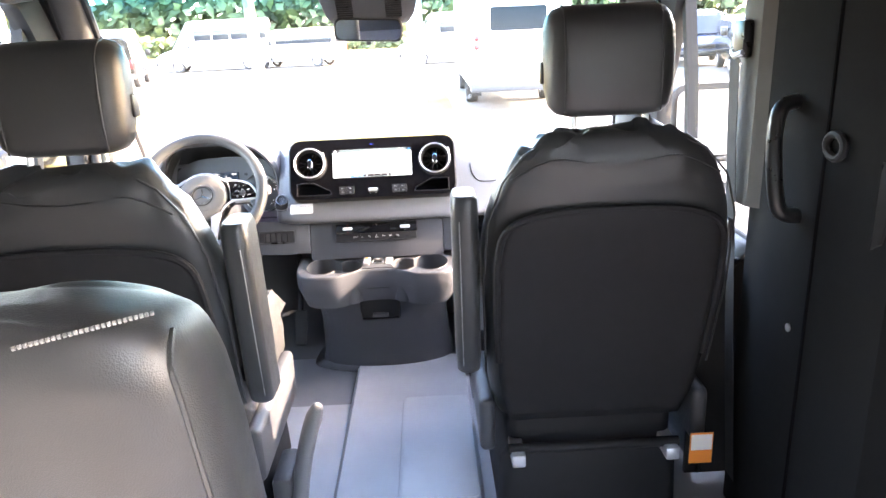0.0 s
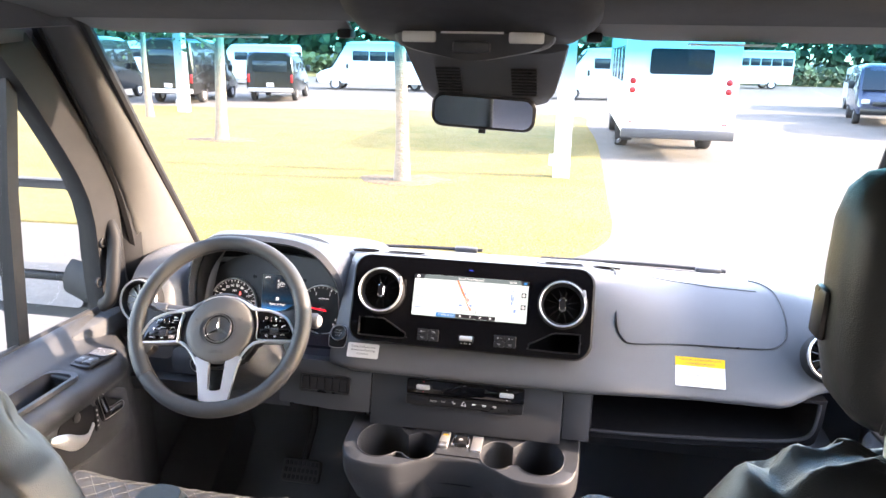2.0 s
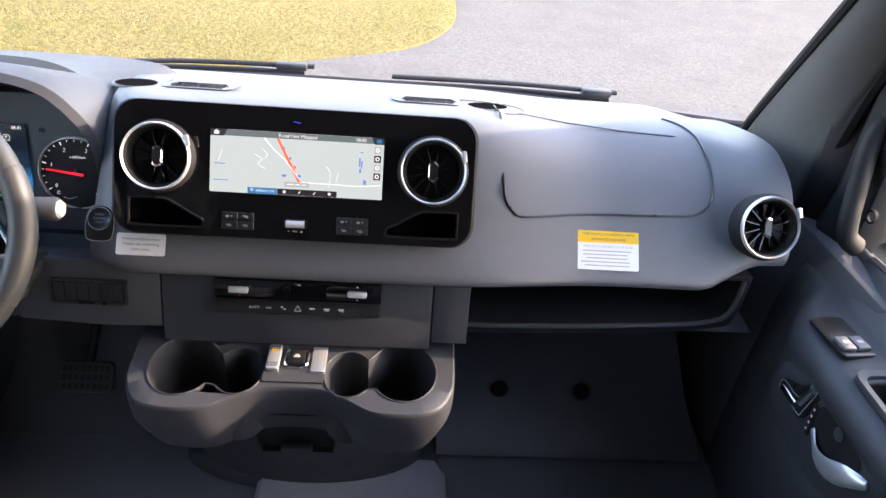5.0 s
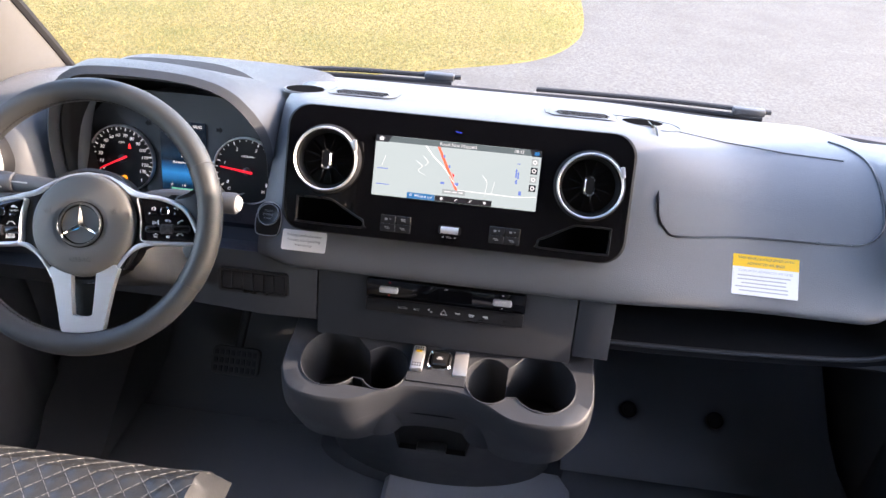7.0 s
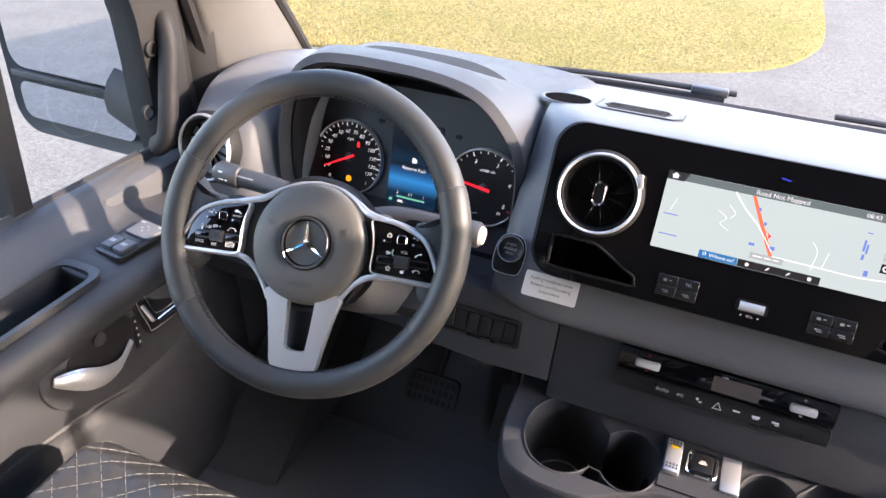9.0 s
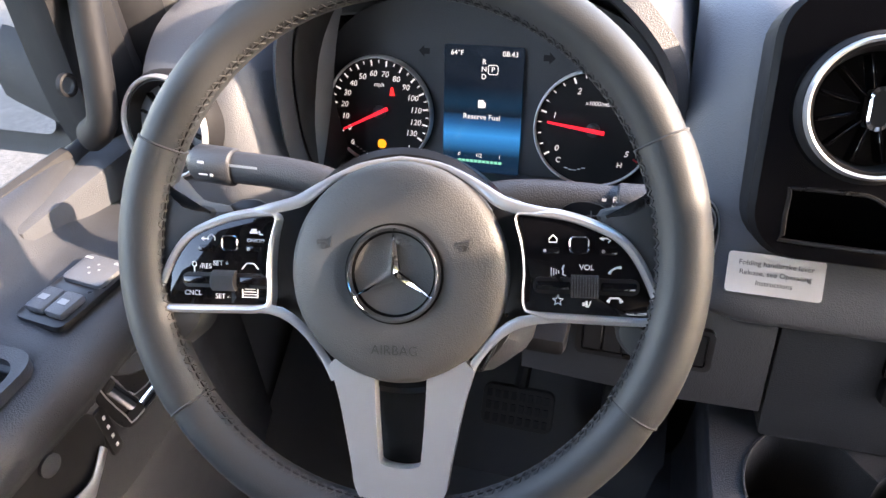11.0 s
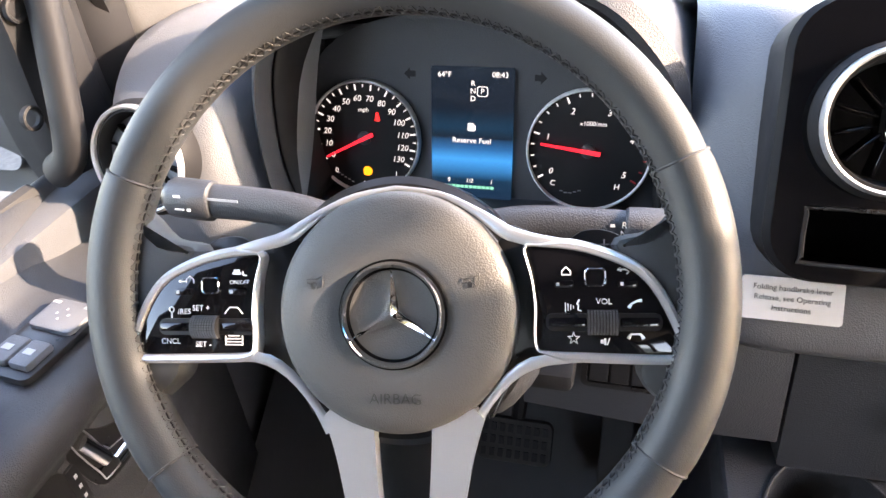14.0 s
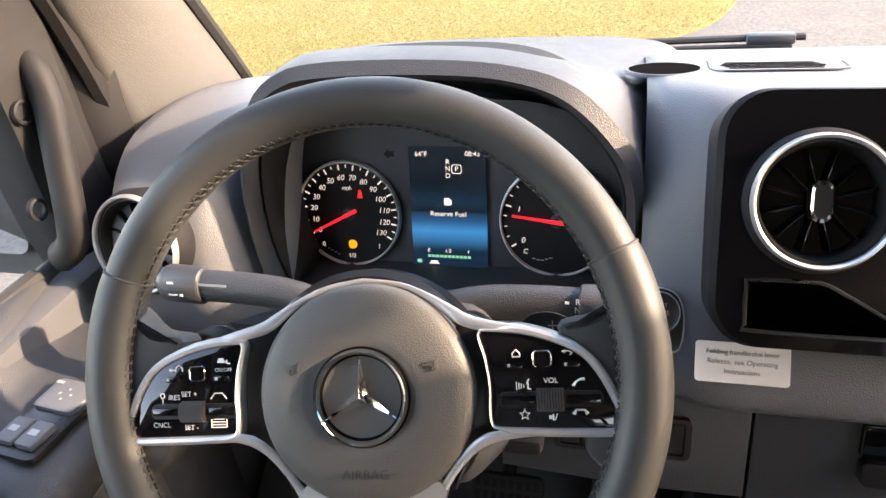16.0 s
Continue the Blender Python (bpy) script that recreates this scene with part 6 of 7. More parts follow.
# ---- cab floor ----
structure("cab_floor", boxm((0, 2.35, FL - 0.06), (1.8, 0.75, 0.1)), MATCAB, "dark grey rubber cab floor", "floor")
structure("floor_plateau", loftm([[(x, y, z) for x, y in ((-0.093 - d, 0.4), (-0.093 - d, 2.235 + d), (0.0, 2.262 + d), (0.15, 2.272 + d), (0.25, 2.262 + d), (0.262 + d, 2.235), (0.262 + d, 0.4))] for d, z in ((0.012, FL - 0.01), (0.010, FL + 0.006), (0.0, FL + 0.016))]), MATFLOOR, "raised grey rubber floor panel between the seats", "floor")
structure("floor_pocket", prismm(rrect(0.2, 0.5, 0.02, 4, 0.16, 1.72), FL + 0.012, FL + 0.0205, None, 0.002), MATFLOOR, "recessed floor cover", "floor")
kick = structure("kick_panel", loftm([[(x, 2.295, FL), (x, 2.31, FL + 0.02), (x, 2.43, 0.25), (x, 2.60, 0.36), (x, 2.66, 0.60), (x, 2.70, 0.60), (x, 2.70, FL)] for x in (0.255, 0.5, 0.83)]), MATCAB, "dark sloping kick panel in the passenger footwell", "panel")
for x in (0.398, 0.585):
    m = Matrix.Translation((x, 2.432, 0.256)) @ Matrix.Rotation(radians(38), 4, "X")
    part("screw_cap", lathem([(0.018, 0), (0.018, 0.006), (0.014, 0.008), (0.012, 0.004), (0.0, 0.004)], 24, m), PLASTIC_M, kick)
structure("driver_footwell", loftm([[(x, 2.30, FL - 0.02), (x, 2.46, 0.22), (x, 2.62, 0.36), (x, 2.70, 0.62), (x, 2.72, 0.62), (x, 2.72, FL - 0.02)] for x in (-0.86, -0.55, -0.24)]), CARPET, "black carpeted driver footwell", "panel")
pdl = thing("brake_pedal", "wide brake pedal with ribbed rubber pad", "pedal", (-0.46, 2.36, 0.30))
BP = plane_frame((-0.462, 2.352, 0.325), 35, 0)
part("pad", prismm(rrect(0.105, 0.062, 0.012, 4), -0.008, 0.006, BP, 0.003), RUBBER, pdl)
bm = bmesh.new()
for i in range(8):
    for j in range(3):
        box(bm, (-0.042 + 0.012 * i, -0.018 + 0.018 * j, 0.007), (0.007, 0.011, 0.003), m=BP @ Matrix.Rotation(radians(0), 4, "Z"))
tagged(part("tread_studs", bm, PLASTIC_M, pdl), kind="stuff")
part("arm", tubem([(-0.462, 2.36, 0.33), (-0.455, 2.44, 0.42), (-0.45, 2.46, 0.62)], 0.010, 8), PLASTIC_M, pdl)
gas = thing("accelerator_pedal", "narrow hanging accelerator pedal", "pedal", (-0.33, 2.40, 0.26))
part("pad", prismm(rrect(0.045, 0.125, 0.012, 4), -0.007, 0.006, plane_frame((-0.322, 2.40, 0.275), 30), 0.003), RUBBER, gas)
part("arm", tubem([(-0.322, 2.43, 0.33), (-0.32, 2.50, 0.45), (-0.32, 2.50, 0.62)], 0.009, 8), PLASTIC_M, gas)
structure("foot_rest", loftm([[(-0.84, 2.10, FL), (-0.84, 2.55, 0.45), (-0.84, 2.6, FL)], [(-0.68, 2.12, FL), (-0.70, 2.52, 0.42), (-0.68, 2.6, FL)]]), CARPET, "sloping carpeted foot rest beside the door", "foot rest")

# ---- seats ----
def seat(cx, dy, label, headrest=True, arm=0, base=True, square=False, name="van_seat", drop=0.0, cush=0.46):
    t = thing(name, label, "seat", (cx, 1.5 + dy, FL), "van seats")

    def back_ring(z, hw, yb, th, soft=0.4):
        pts = []
        for k in range(64):
            a = 2 * math.pi * k / 64
            c, s = math.cos(a), math.sin(a)
            px = hw * math.copysign(abs(c) ** soft, c)
            py = th / 2 * math.copysign(abs(s) ** 0.55, s)
            dip = 0.022 * (1 - (px / hw) ** 2) if s > 0 else 0.006 * (px / hw) ** 2 * -1
            w = max(0.0, z - 0.98) * (0.03 if square else 0.16)
            fold = w * noise.noise((7 * px + cx, 3 * c, 26 * z)) + 0.6 * w * noise.noise((34 * px + 3 * cx, 20 * z, s))
            pts.append((cx + px * (1 + 0.5 * fold), yb + th / 2 + py * (1 + 1.5 * fold) - dip + dy + fold, z + 1.2 * fold))
        return pts

    levels = [(0.47, 0.205, 1.395, 0.12), (0.52, 0.222, 1.380, 0.145), (0.62, 0.232, 1.355, 0.15), (0.72, 0.238, 1.330, 0.145), (0.82, 0.241, 1.306, 0.135), (0.90, 0.240, 1.287, 0.125), (0.97, 0.228, 1.273, 0.118), (1.03, 0.205, 1.266, 0.112), (1.07, 0.178, 1.264, 0.104), (1.095, 0.150, 1.270, 0.090), (1.108, 0.115, 1.282, 0.066), (1.112, 0.06, 1.294, 0.04)]
    if square:
        levels = [(0.47, 0.225, 1.395, 0.13), (0.58, 0.232, 1.362, 0.145), (0.72, 0.235, 1.330, 0.15), (0.90, 0.235, 1.287, 0.15), (1.0, 0.232, 1.270, 0.15), (1.06, 0.225, 1.263, 0.147), (1.092, 0.212, 1.264, 0.135), (1.108, 0.185, 1.270, 0.11), (1.114, 0.13, 1.280, 0.08), (1.116, 0.06, 1.292, 0.04)]
    lv = [tuple(v) for v in smooth(levels, 4, False)]
    sb = part("backrest", loftm([back_ring(z, hw, yb, th) for z, hw, yb, th in lv]), LEATHER, t, "black leather backrest")

    def yb_at(z):
        for (za, _, ya, _), (zb, _, yb, _) in zip(levels, levels[1:]):
            if za <= z <= zb:
                return ya + (yb - ya) * (z - za) / (zb - za) + dy
        return levels[0][2] + dy

    # hard rear shell with an arched, rolled top edge
    out = [(-0.185, 0.475), (-0.205, 0.56), (-0.214, 0.68), (-0.216, 0.80), (-0.212, 0.90), (-0.192, 0.945), (-0.14, 0.966), (-0.07, 0.974), (0, 0.975), (0.07, 0.974), (0.14, 0.966), (0.192, 0.945), (0.212, 0.90), (0.216, 0.80), (0.214, 0.68), (0.205, 0.56), (0.185, 0.475)]
    ol = smooth(out, 3, False)
    left, right = ol[: len(ol) // 2 + 1], ol[len(ol) // 2:][::-1]
    rows = []
    for (xa, za), (xb, zb) in zip(left, right):
        z = (za + zb) / 2
        rows.append([(cx + xa + (xb - xa) * f, yb_at(min(z, 1.0)) - 0.005 - 0.007 * math.sin(math.pi * f) ** 0.5 + 0.010 * (1 if 0.12 < f < 0.88 and z < 0.88 else 0) * 0.4, z) for f in (0, 0.04, 0.1, 0.16, 0.3, 0.5, 0.7, 0.84, 0.9, 0.96, 1)])
    if not square:
        part("rear_shell", sheet(rows), PLASTIC_M, t, "moulded dark plastic rear shell", solid=-0.006)
    if not square:
        part("shell_edge", tubem([(cx + x, yb_at(z) - 0.011, z) for x, z in ol if z > 0.60], 0.0075, 8), PLASTIC_M, t)
    # puckered leather and piping over the shoulders
    for s in () if square else (-1, 1):
        part("piping", tubem([(cx + s * x, yb_at(min(z, 1.09)) + d, z) for x, z, d in ((0.236, 0.60, 0.012), (0.241, 0.80, 0.010), (0.232, 0.95, 0.008), (0.205, 1.03, 0.006), (0.165, 1.078, 0.008), (0.12, 1.100, 0.018))], 0.0022, 6), LEATHER, sb)
    if not square:
        part("top_seam", tubem([(cx + x, yb_at(min(z, 1.09)) - 0.001, z) for x, z in smooth([(-0.19, 1.035), (-0.12, 1.068), (-0.05, 1.062), (0.0, 1.058), (0.05, 1.062), (0.12, 1.068), (0.19, 1.035)], 3, False)], 0.002, 6), LEATHER, sb)
    if not square:
        part("stitch_line", tubem([(cx - 0.13, 1.352 + dy, 1.095), (cx - 0.02, 1.345 + dy, 1.114), (cx + 0.12, 1.345 + dy, 1.100)], 0.0013, 5), STITCH, sb)
    if square:
        part("piping", tubem(smooth([(cx + 0.218, 0.445, 1.100), (cx + 0.224, 0.418, 1.088), (cx + 0.228, 0.416, 1.06), (cx + 0.231, 0.424, 1.0), (cx + 0.233, 0.450, 0.88), (cx + 0.232, 0.482, 0.72)], 3, False), 0.0022, 6), LEATHER, sb, "dark piping down the side")
        dash_st = bmesh.new()
        for k in range(26):
            f = k / 26
            tube(dash_st, [(cx + 0.135 + 0.080 * g, 0.4120 + 0.020 * g, 1.107 + 0.011 * g) for g in (f, f + 0.022)], 0.0016, 5)
        tagged(part("stitch_line", dash_st, STITCH, sb, "pale dashed stitching"), kind="stuff")
    if headrest:
        h = part("headrest", loftm([[(cx + px * a, 1.345 + dy + off + py * b, z) for px, py in rrect(0.238, 0.105, 0.042, 6)] for z, a, b, off in ((1.137, 0.66, 0.55, -0.004), (1.142, 0.82, 0.8, -0.004), (1.155, 0.92, 0.95, -0.003), (1.19, 0.985, 1.0, 0.0), (1.25, 1.0, 1.0, 0.004), (1.29, 0.985, 0.97, 0.008), (1.312, 0.93, 0.88, 0.012), (1.325, 0.84, 0.7, 0.014), (1.331, 0.68, 0.45, 0.015))]), LEATHER, t, "black leather headrest")
        for s in (-1, 1):
            part("headrest_seam", tubem([(cx + s * 0.086, 1.2925 + dy + d, z) for z, d in ((1.145, 0.006), (1.19, 0.0), (1.25, 0.0035), (1.30, 0.012), (1.322, 0.03), (1.333, 0.06))], 0.0018, 6), LEATHER, h)
            part("headrest_post", tubem([(cx + s * 0.066, 1.315 + dy, 1.09), (cx + s * 0.066, 1.325 + dy, 1.15)], 0.006, 10), SATIN, t, "metal post")
            part("post_sleeve", lathem([(0.013, 0), (0.013, 0.008), (0.009, 0.011), (0, 0.011)], 16, T(cx + s * 0.066, 1.315 + dy, 1.105)), PLASTIC_M, t)
        sd = 1 if cx < 0 else -1
        part("headrest_button", boxm((cx + sd * 0.119, 1.36 + dy, 1.215), (0.008, 0.026, 0.042), 0.004), SEMI, h, "black adjuster button")
    # quilted cushion
    rows = []
    N = 100
    for i in range(N + 1):
        v = i / N
        row = []
        for j in range(N + 1):
            u = j / N * 2 - 1
            x, y = u * 0.224, 1.42 + cush * v
            edge = min(1, (1 - abs(u)) / 0.10) ** 0.5 * min(1, (1.0001 - v) / 0.10) ** 0.5
            puff = abs(math.sin((x + (y - 1.42)) * math.pi / 0.034) * math.sin((x - (y - 1.42)) * math.pi / 0.034)) ** 0.5
            bol = 0.018 * max(0, (abs(u) - 0.62) / 0.38)
            row.append((cx + x, y + dy, 0.60 + 0.045 * edge + 0.0035 * puff * (1 if abs(u) < 0.9 else 0) + bol * edge - 0.02 * (1 - v) ** 2))
        rows.append(row)
    cu = part("cushion", sheet(rows), LEATHER, t, "quilted black leather cushion")
    side = part("cushion_side", loftm([[(cx + px * a, 1.418 + cush / 2 + dy + py * a, z) for px, py in rrect(0.450, cush + 0.006, 0.07, 8)] for z, a in ((0.47, 0.95), (0.50, 0.99), (0.56, 1.0), (0.585, 0.988), (0.598, 0.965))]), LEATHER, t)
    if headrest:
        st = bmesh.new()
        for q in (-1, 1):
            for k in range(-7, 21):
                c0 = 0.034 * k
                pts = []
                for n in range(61):
                    v = n / 60
                    y = cush * v
                    x = (c0 - y) if q > 0 else (y - c0)
                    u = abs(x) / 0.224
                    if u < 0.93:
                        edge = min(1, (1 - u) / 0.10) ** 0.5 * min(1, (1.0001 - v) / 0.10) ** 0.5
                        bol = 0.018 * max(0, (u - 0.62) / 0.38)
                        pts.append((cx + x, 1.42 + y + dy, 0.6007 + 0.045 * edge + bol * edge - 0.02 * (1 - v) ** 2))
                if len(pts) > 2:
                    for a, b in zip(pts[::1], pts[1::1]):
                        a, b = Vector(a), Vector(b)
                        tube(st, [a.lerp(b, 0.12) + Vector((0, 0, 0.0012)), a.lerp(b, 0.88) + Vector((0, 0, 0.0010))], 0.00036, 4)
        tagged(part("quilt_stitching", st, STITCH, cu, "pale diamond stitching"), kind="stuff")
    if base:
        part("pedestal", loftm([[(cx + px * a, 1.62 + dy + py * b, z) for px, py in rrect(0.42, 0.42, 0.03, 4)] for z, a, b in ((FL + drop, 1.0, 1.0), (0.34, 0.98, 0.98), (0.36, 0.9, 0.95), (0.46, 0.9, 0.95))]), PLASTIC_M, t, "black seat box")
        for s in (-1, 1):
            part("side_cover", boxm((cx + s * 0.235, 1.58 + dy, 0.46), (0.035, 0.40, 0.13), 0.014, 3), PLASTIC_D, t, "moulded side cover")
            part("rail", boxm((cx + s * 0.17, 1.58 + dy, 0.385), (0.03, 0.46, 0.03), 0.004), SATIN, t)
        part("cross_bar", tubem([(cx - 0.19, 1.38 + dy, 0.40), (cx + 0.19, 1.38 + dy, 0.40)], 0.012, 10), PLASTIC_M, t)
    if arm:
        ax = cx + arm * 0.272
        part("armrest", loftm([[(ax + px * a, 1.372 + dy + py * a + lean, z) for px, py in rrect(0.052, 0.105, 0.022, 5)] for z, a, lean in ((0.605, 0.8, 0.03), (0.612, 0.95, 0.03), (0.65, 1, 0.02), (0.95, 1, -0.01), (0.985, 0.96, -0.012), (0.997, 0.8, -0.012))]), LEATHER, t, "folded-up black leather armrest")
        part("armrest_hinge", lathem([(0.022, -0.01), (0.022, 0.012), (0.018, 0.016), (0, 0.016)], 20, Matrix.Translation((ax - arm * 0.03, 1.40 + dy, 0.66)) @ Matrix.Rotation(radians(90 * arm), 4, "Y")), PLASTIC_M, t)
        part("armrest_stitching", tubem([(ax + arm * 0.012, 1.3185 + dy + l, z) for z, l in ((0.63, 0.026), (0.75, 0.012), (0.95, -0.010))], 0.0012, 5), STITCH, t)
    for ob in (cu, side):
        ob.matrix_basis = T(0, 0, max(0.0, drop) * 0.8) @ ob.matrix_basis
    t.matrix_basis = T(0, 0, -drop) @ t.matrix_basis
    return t


seat(-0.462, -0.045, "black leather driver seat with quilted cushion and folded armrest", arm=1, drop=0.02)
seat(0.512, 0.0, "black leather passenger seat with quilted cushion and folded armrest", arm=-1, cush=0.40)
seat(-0.21, -0.85, "black leather rear seat with smooth backrest", headrest=False, square=True, drop=-0.03, cush=0.30)
hb = thing("handbrake_lever", "grey folding handbrake lever beside the driver seat", "lever", (-0.19, 1.75, FL))
part("lever", tubem(smooth([(-0.172, 1.42, 0.20), (-0.162, 1.46, 0.30), (-0.142, 1.49, 0.39), (-0.120, 1.50, 0.45), (-0.110, 1.505, 0.468)], 4, False), [0.021] * 12 + [0.018, 0.016, 0.014, 0.011, 0.007], 12, False, None, 0.8), PLASTIC, hb)
part("lever_base", boxm((-0.205, 1.50, 0.25), (0.05, 0.14, 0.13), 0.015), PLASTIC_D, hb)

# ---- doors ----
def door(s):
    L = -1 if s < 0 else 1
    t = thing("front_door", "dark grey front door panel with window, pull handle and switches", "door", (s * 0.85, 1.7, FL), "front doors")
    prof = [(0.915, 0.800), (0.900, 0.806), (0.878, 0.800), (0.858, 0.778), (0.838, 0.758), (0.800, 0.752), (0.776, 0.748), (0.757, 0.738), (0.748, 0.722), (0.750, 0.705), (0.760, 0.685), (0.766, 0.640), (0.772, 0.600), (0.776, 0.565), (0.768, 0.535), (0.774, 0.46), (0.785, 0.36), (0.800, 0.22)]
    front = [(0.93, 0.79), (0.915, 0.80), (0.905, 0.798), (0.895, 0.775), (0.88, 0.755), (0.865, 0.745), (0.855, 0.735), (0.845, 0.72), (0.838, 0.705), (0.835, 0.69), (0.832, 0.67), (0.83, 0.63), (0.83, 0.59), (0.83, 0.555), (0.828, 0.525), (0.828, 0.46), (0.83, 0.36), (0.835, 0.22)]
    pp, ff = smooth(prof, 3, False), smooth(front, 3, False)
    rows = []
    for y, f in ((1.505, 0.0), (1.58, 0.0), (1.65, 0.0), (1.8, 0.0), (1.945, 0.0), (1.98, 0.0), (2.06, 0.06), (2.11, 0.25), (2.15, 0.6), (2.19, 0.9), (2.26, 1.0)):
        rows.append([(s * (xa + (xb - xa) * f), y + (0.10 * max(0, (0.72 - za)) if y > 2.0 else 0) * 0.5, za + (zb - za) * f) for (xa, za), (xb, zb) in zip(pp, ff)])
    bm = sheet(rows)
    bmesh.ops.delete(bm, geom=[f for f in bm.faces if 1.58 < f.calc_center_median().y < 1.945 and 0.776 < abs(f.calc_center_median().x) < 0.838 and f.calc_center_median().z > 0.735], context="FACES")
    part("panel", bm, PLASTIC_D, t, "grained dark grey door panel", solid=0.01)
    part("outer_skin", boxm((s * 0.965, 1.7, 0.23), (0.05, 1.2, 0.84), 0.015), PAINT_W, t)
    part("rear_edge", boxm((s * 0.855, 1.512, 0.50), (0.17, 0.014, 0.56), 0.003), PLASTIC_M, t, "dark rear edge of the door")
    part("lower_strip", tubem([(s * 0.776, y, z) for y, z in ((1.51, 0.60), (1.7, 0.595), (1.9, 0.57), (2.0, 0.54), (2.07, 0.50))], 0.004, 6), PLASTIC_D, t)
    # map slot in the ledge
    sl = part("ledge_slot", plate(bmesh.new(), rrect(0.076, 0.40, 0.022, 5, s * 0.806, 1.762), [rrect(0.060, 0.375, 0.018, 5, s * 0.806, 1.762)], 0.7590, 0.010, None, 0.085), PLASTIC_D, t, "open tray in the door ledge")
    SWM = Matrix.Translation((s * 0.796, 2.036, 0.7555)) @ Matrix.Rotation(radians(6 * s), 4, "Z")
    sp = part("switch_plate", prismm(rrect(0.054, 0.088, 0.008, 4), -0.004, 0.002, SWM, 0.001), SEMI, t, "black window switch plate")
    for k in range(2):
        b = part("window_switch", boxm((s * (0.010 - 0.022 * k), -0.022, 0.005), (0.020, 0.028, 0.008), 0.003, 2, SWM), PLASTIC, sp)
        bars([(s * (0.010 - 0.022 * k), -0.022, 0.009, 0.006)], SWM @ T(0, 0, 0.0094), GREYPRINT, b, "symbol")
    if s < 0:
        kb = part("mirror_pad", prismm(rrect(0.046, 0.036, 0.006, 4, 0, 0.024), 0.0, 0.006, SWM, 0.002), PLASTIC, sp, "mirror adjuster pad")
        bars([(0.006 * math.cos(k * 1.571), 0.024 + 0.006 * math.sin(k * 1.571), 0.002, 0.002) for k in range(4)] + [(-0.017, 0.036, 0.008, 0.003), (0.017, 0.036, 0.008, 0.003)], SWM @ T(0, 0, 0.0064), GREYPRINT, kb, "symbol")
    # handle plate, pull handle and seat controls
    HP = Matrix(((0, 0, -s, s * 0.766), (1, 0, 0, 0), (0, 1, 0, 0), (0, 0, 0, 1)))
    hp = part("handle_plate", prismm(smooth([(1.822, 0.672), (1.835, 0.695), (1.88, 0.704), (1.95, 0.700), (2.03, 0.688), (2.078, 0.668), (2.085, 0.630), (2.07, 0.588), (2.00, 0.572), (1.90, 0.582), (1.845, 0.615), (1.825, 0.645)], 4), -0.010, 0.006, HP, 0.003), PLASTIC_D, t, "dark handle plate")
    part("handle_recess", prismm(smooth([(1.862, 0.672), (1.88, 0.690), (1.93, 0.695), (1.965, 0.685), (1.97, 0.655), (1.955, 0.636), (1.91, 0.630), (1.875, 0.645)], 4), 0.004, 0.0075, HP), PLASTIC_M, hp)
    part("pull_handle", tubem(smooth([(1.838, 0.672, 0.010), (1.862, 0.660, 0.019), (1.892, 0.640, 0.022), (1.928, 0.632, 0.018), (1.962, 0.642, 0.008)], 4, False), [0.006 + 0.010 * math.sin(math.pi * min(1, k / 13)) for k in range(17)], 10, False, HP, 0.45), SATIN, hp, "satin silver pull handle")
    part("lock_knob", lathem([(0.010, 0), (0.010, 0.004), (0.008, 0.005), (0, 0.005)], 20, HP @ T(1.915, 0.682, 0.007)), PLASTIC_D, hp)
    sc = part("seat_control", prismm(smooth([(1.978, 0.695), (1.995, 0.700), (2.02, 0.675), (2.062, 0.650), (2.066, 0.632), (2.03, 0.625), (1.995, 0.630), (1.982, 0.66)], 3), 0.004, 0.0085, HP, 0.001), SEMI, hp, "seat-shaped control cluster")
    part("backrest_key", tubem([(1.992, 0.690, 0.011), (2.006, 0.652, 0.011)], 0.0065, 10, False, HP, 0.7), CHROME, sc, "chrome backrest key")
    part("cushion_key", tubem([(2.012, 0.641, 0.011), (2.052, 0.640, 0.011)], 0.0065, 10, False, HP, 0.7), CHROME, sc, "chrome cushion key")
    part("key_edge", tubem([(y, z, 0.0085) for y, z in smooth([(1.984, 0.697), (1.999, 0.697), (2.014, 0.655), (2.058, 0.650), (2.060, 0.632), (2.004, 0.632), (1.996, 0.645)], 3)], 0.0009, 5, True, HP), SATIN, sc)
    ks = part("memory_keys", boxm((1.975, 0.650, 0.006), (0.014, 0.058, 0.006), 0.003, 2, HP), SEMI, hp)
    bars([(1.975, 0.668 - 0.012 * k, 0.003, 0.004) for k in range(4)], HP @ T(0, 0, 0.0092), WHITE, ks, "symbol")
    if s < 0:
        lb = part("door_notice", prismm(rrect(0.05, 0.06, 0.002, 2, 1.775, 0.672), 0, 0.0012, HP @ T(0, 0, -0.002)), LABEL, t, "white notice with a red arrow")
        part("arrow_mark", prismm([(1.782, 0.686), (1.797, 0.676), (1.782, 0.666), (1.782, 0.672), (1.765, 0.672), (1.765, 0.680), (1.782, 0.680)], 0.0012, 0.0016, HP @ T(0, 0, -0.002)), RED, lb)
    # window frame, quarter light and glass
    part("divider", loftm([[(s * (x + u), y + v, z) for u, v in ((-0.015, -0.014), (0.015, -0.014), (0.015, 0.014), (-0.015, 0.014))] for x, y, z in ((0.915, 1.965, 0.79), (0.907, 1.985, 1.12), (0.89, 2.012, 1.40))]), PLASTIC_M, t, "black window divider")
    part("sill_seal", tubem([(s * 0.905, 1.51, 0.805), (s * 0.905, 1.9, 0.803), (s * 0.908, 2.18, 0.797)], 0.010, 8), RUBBER, t)
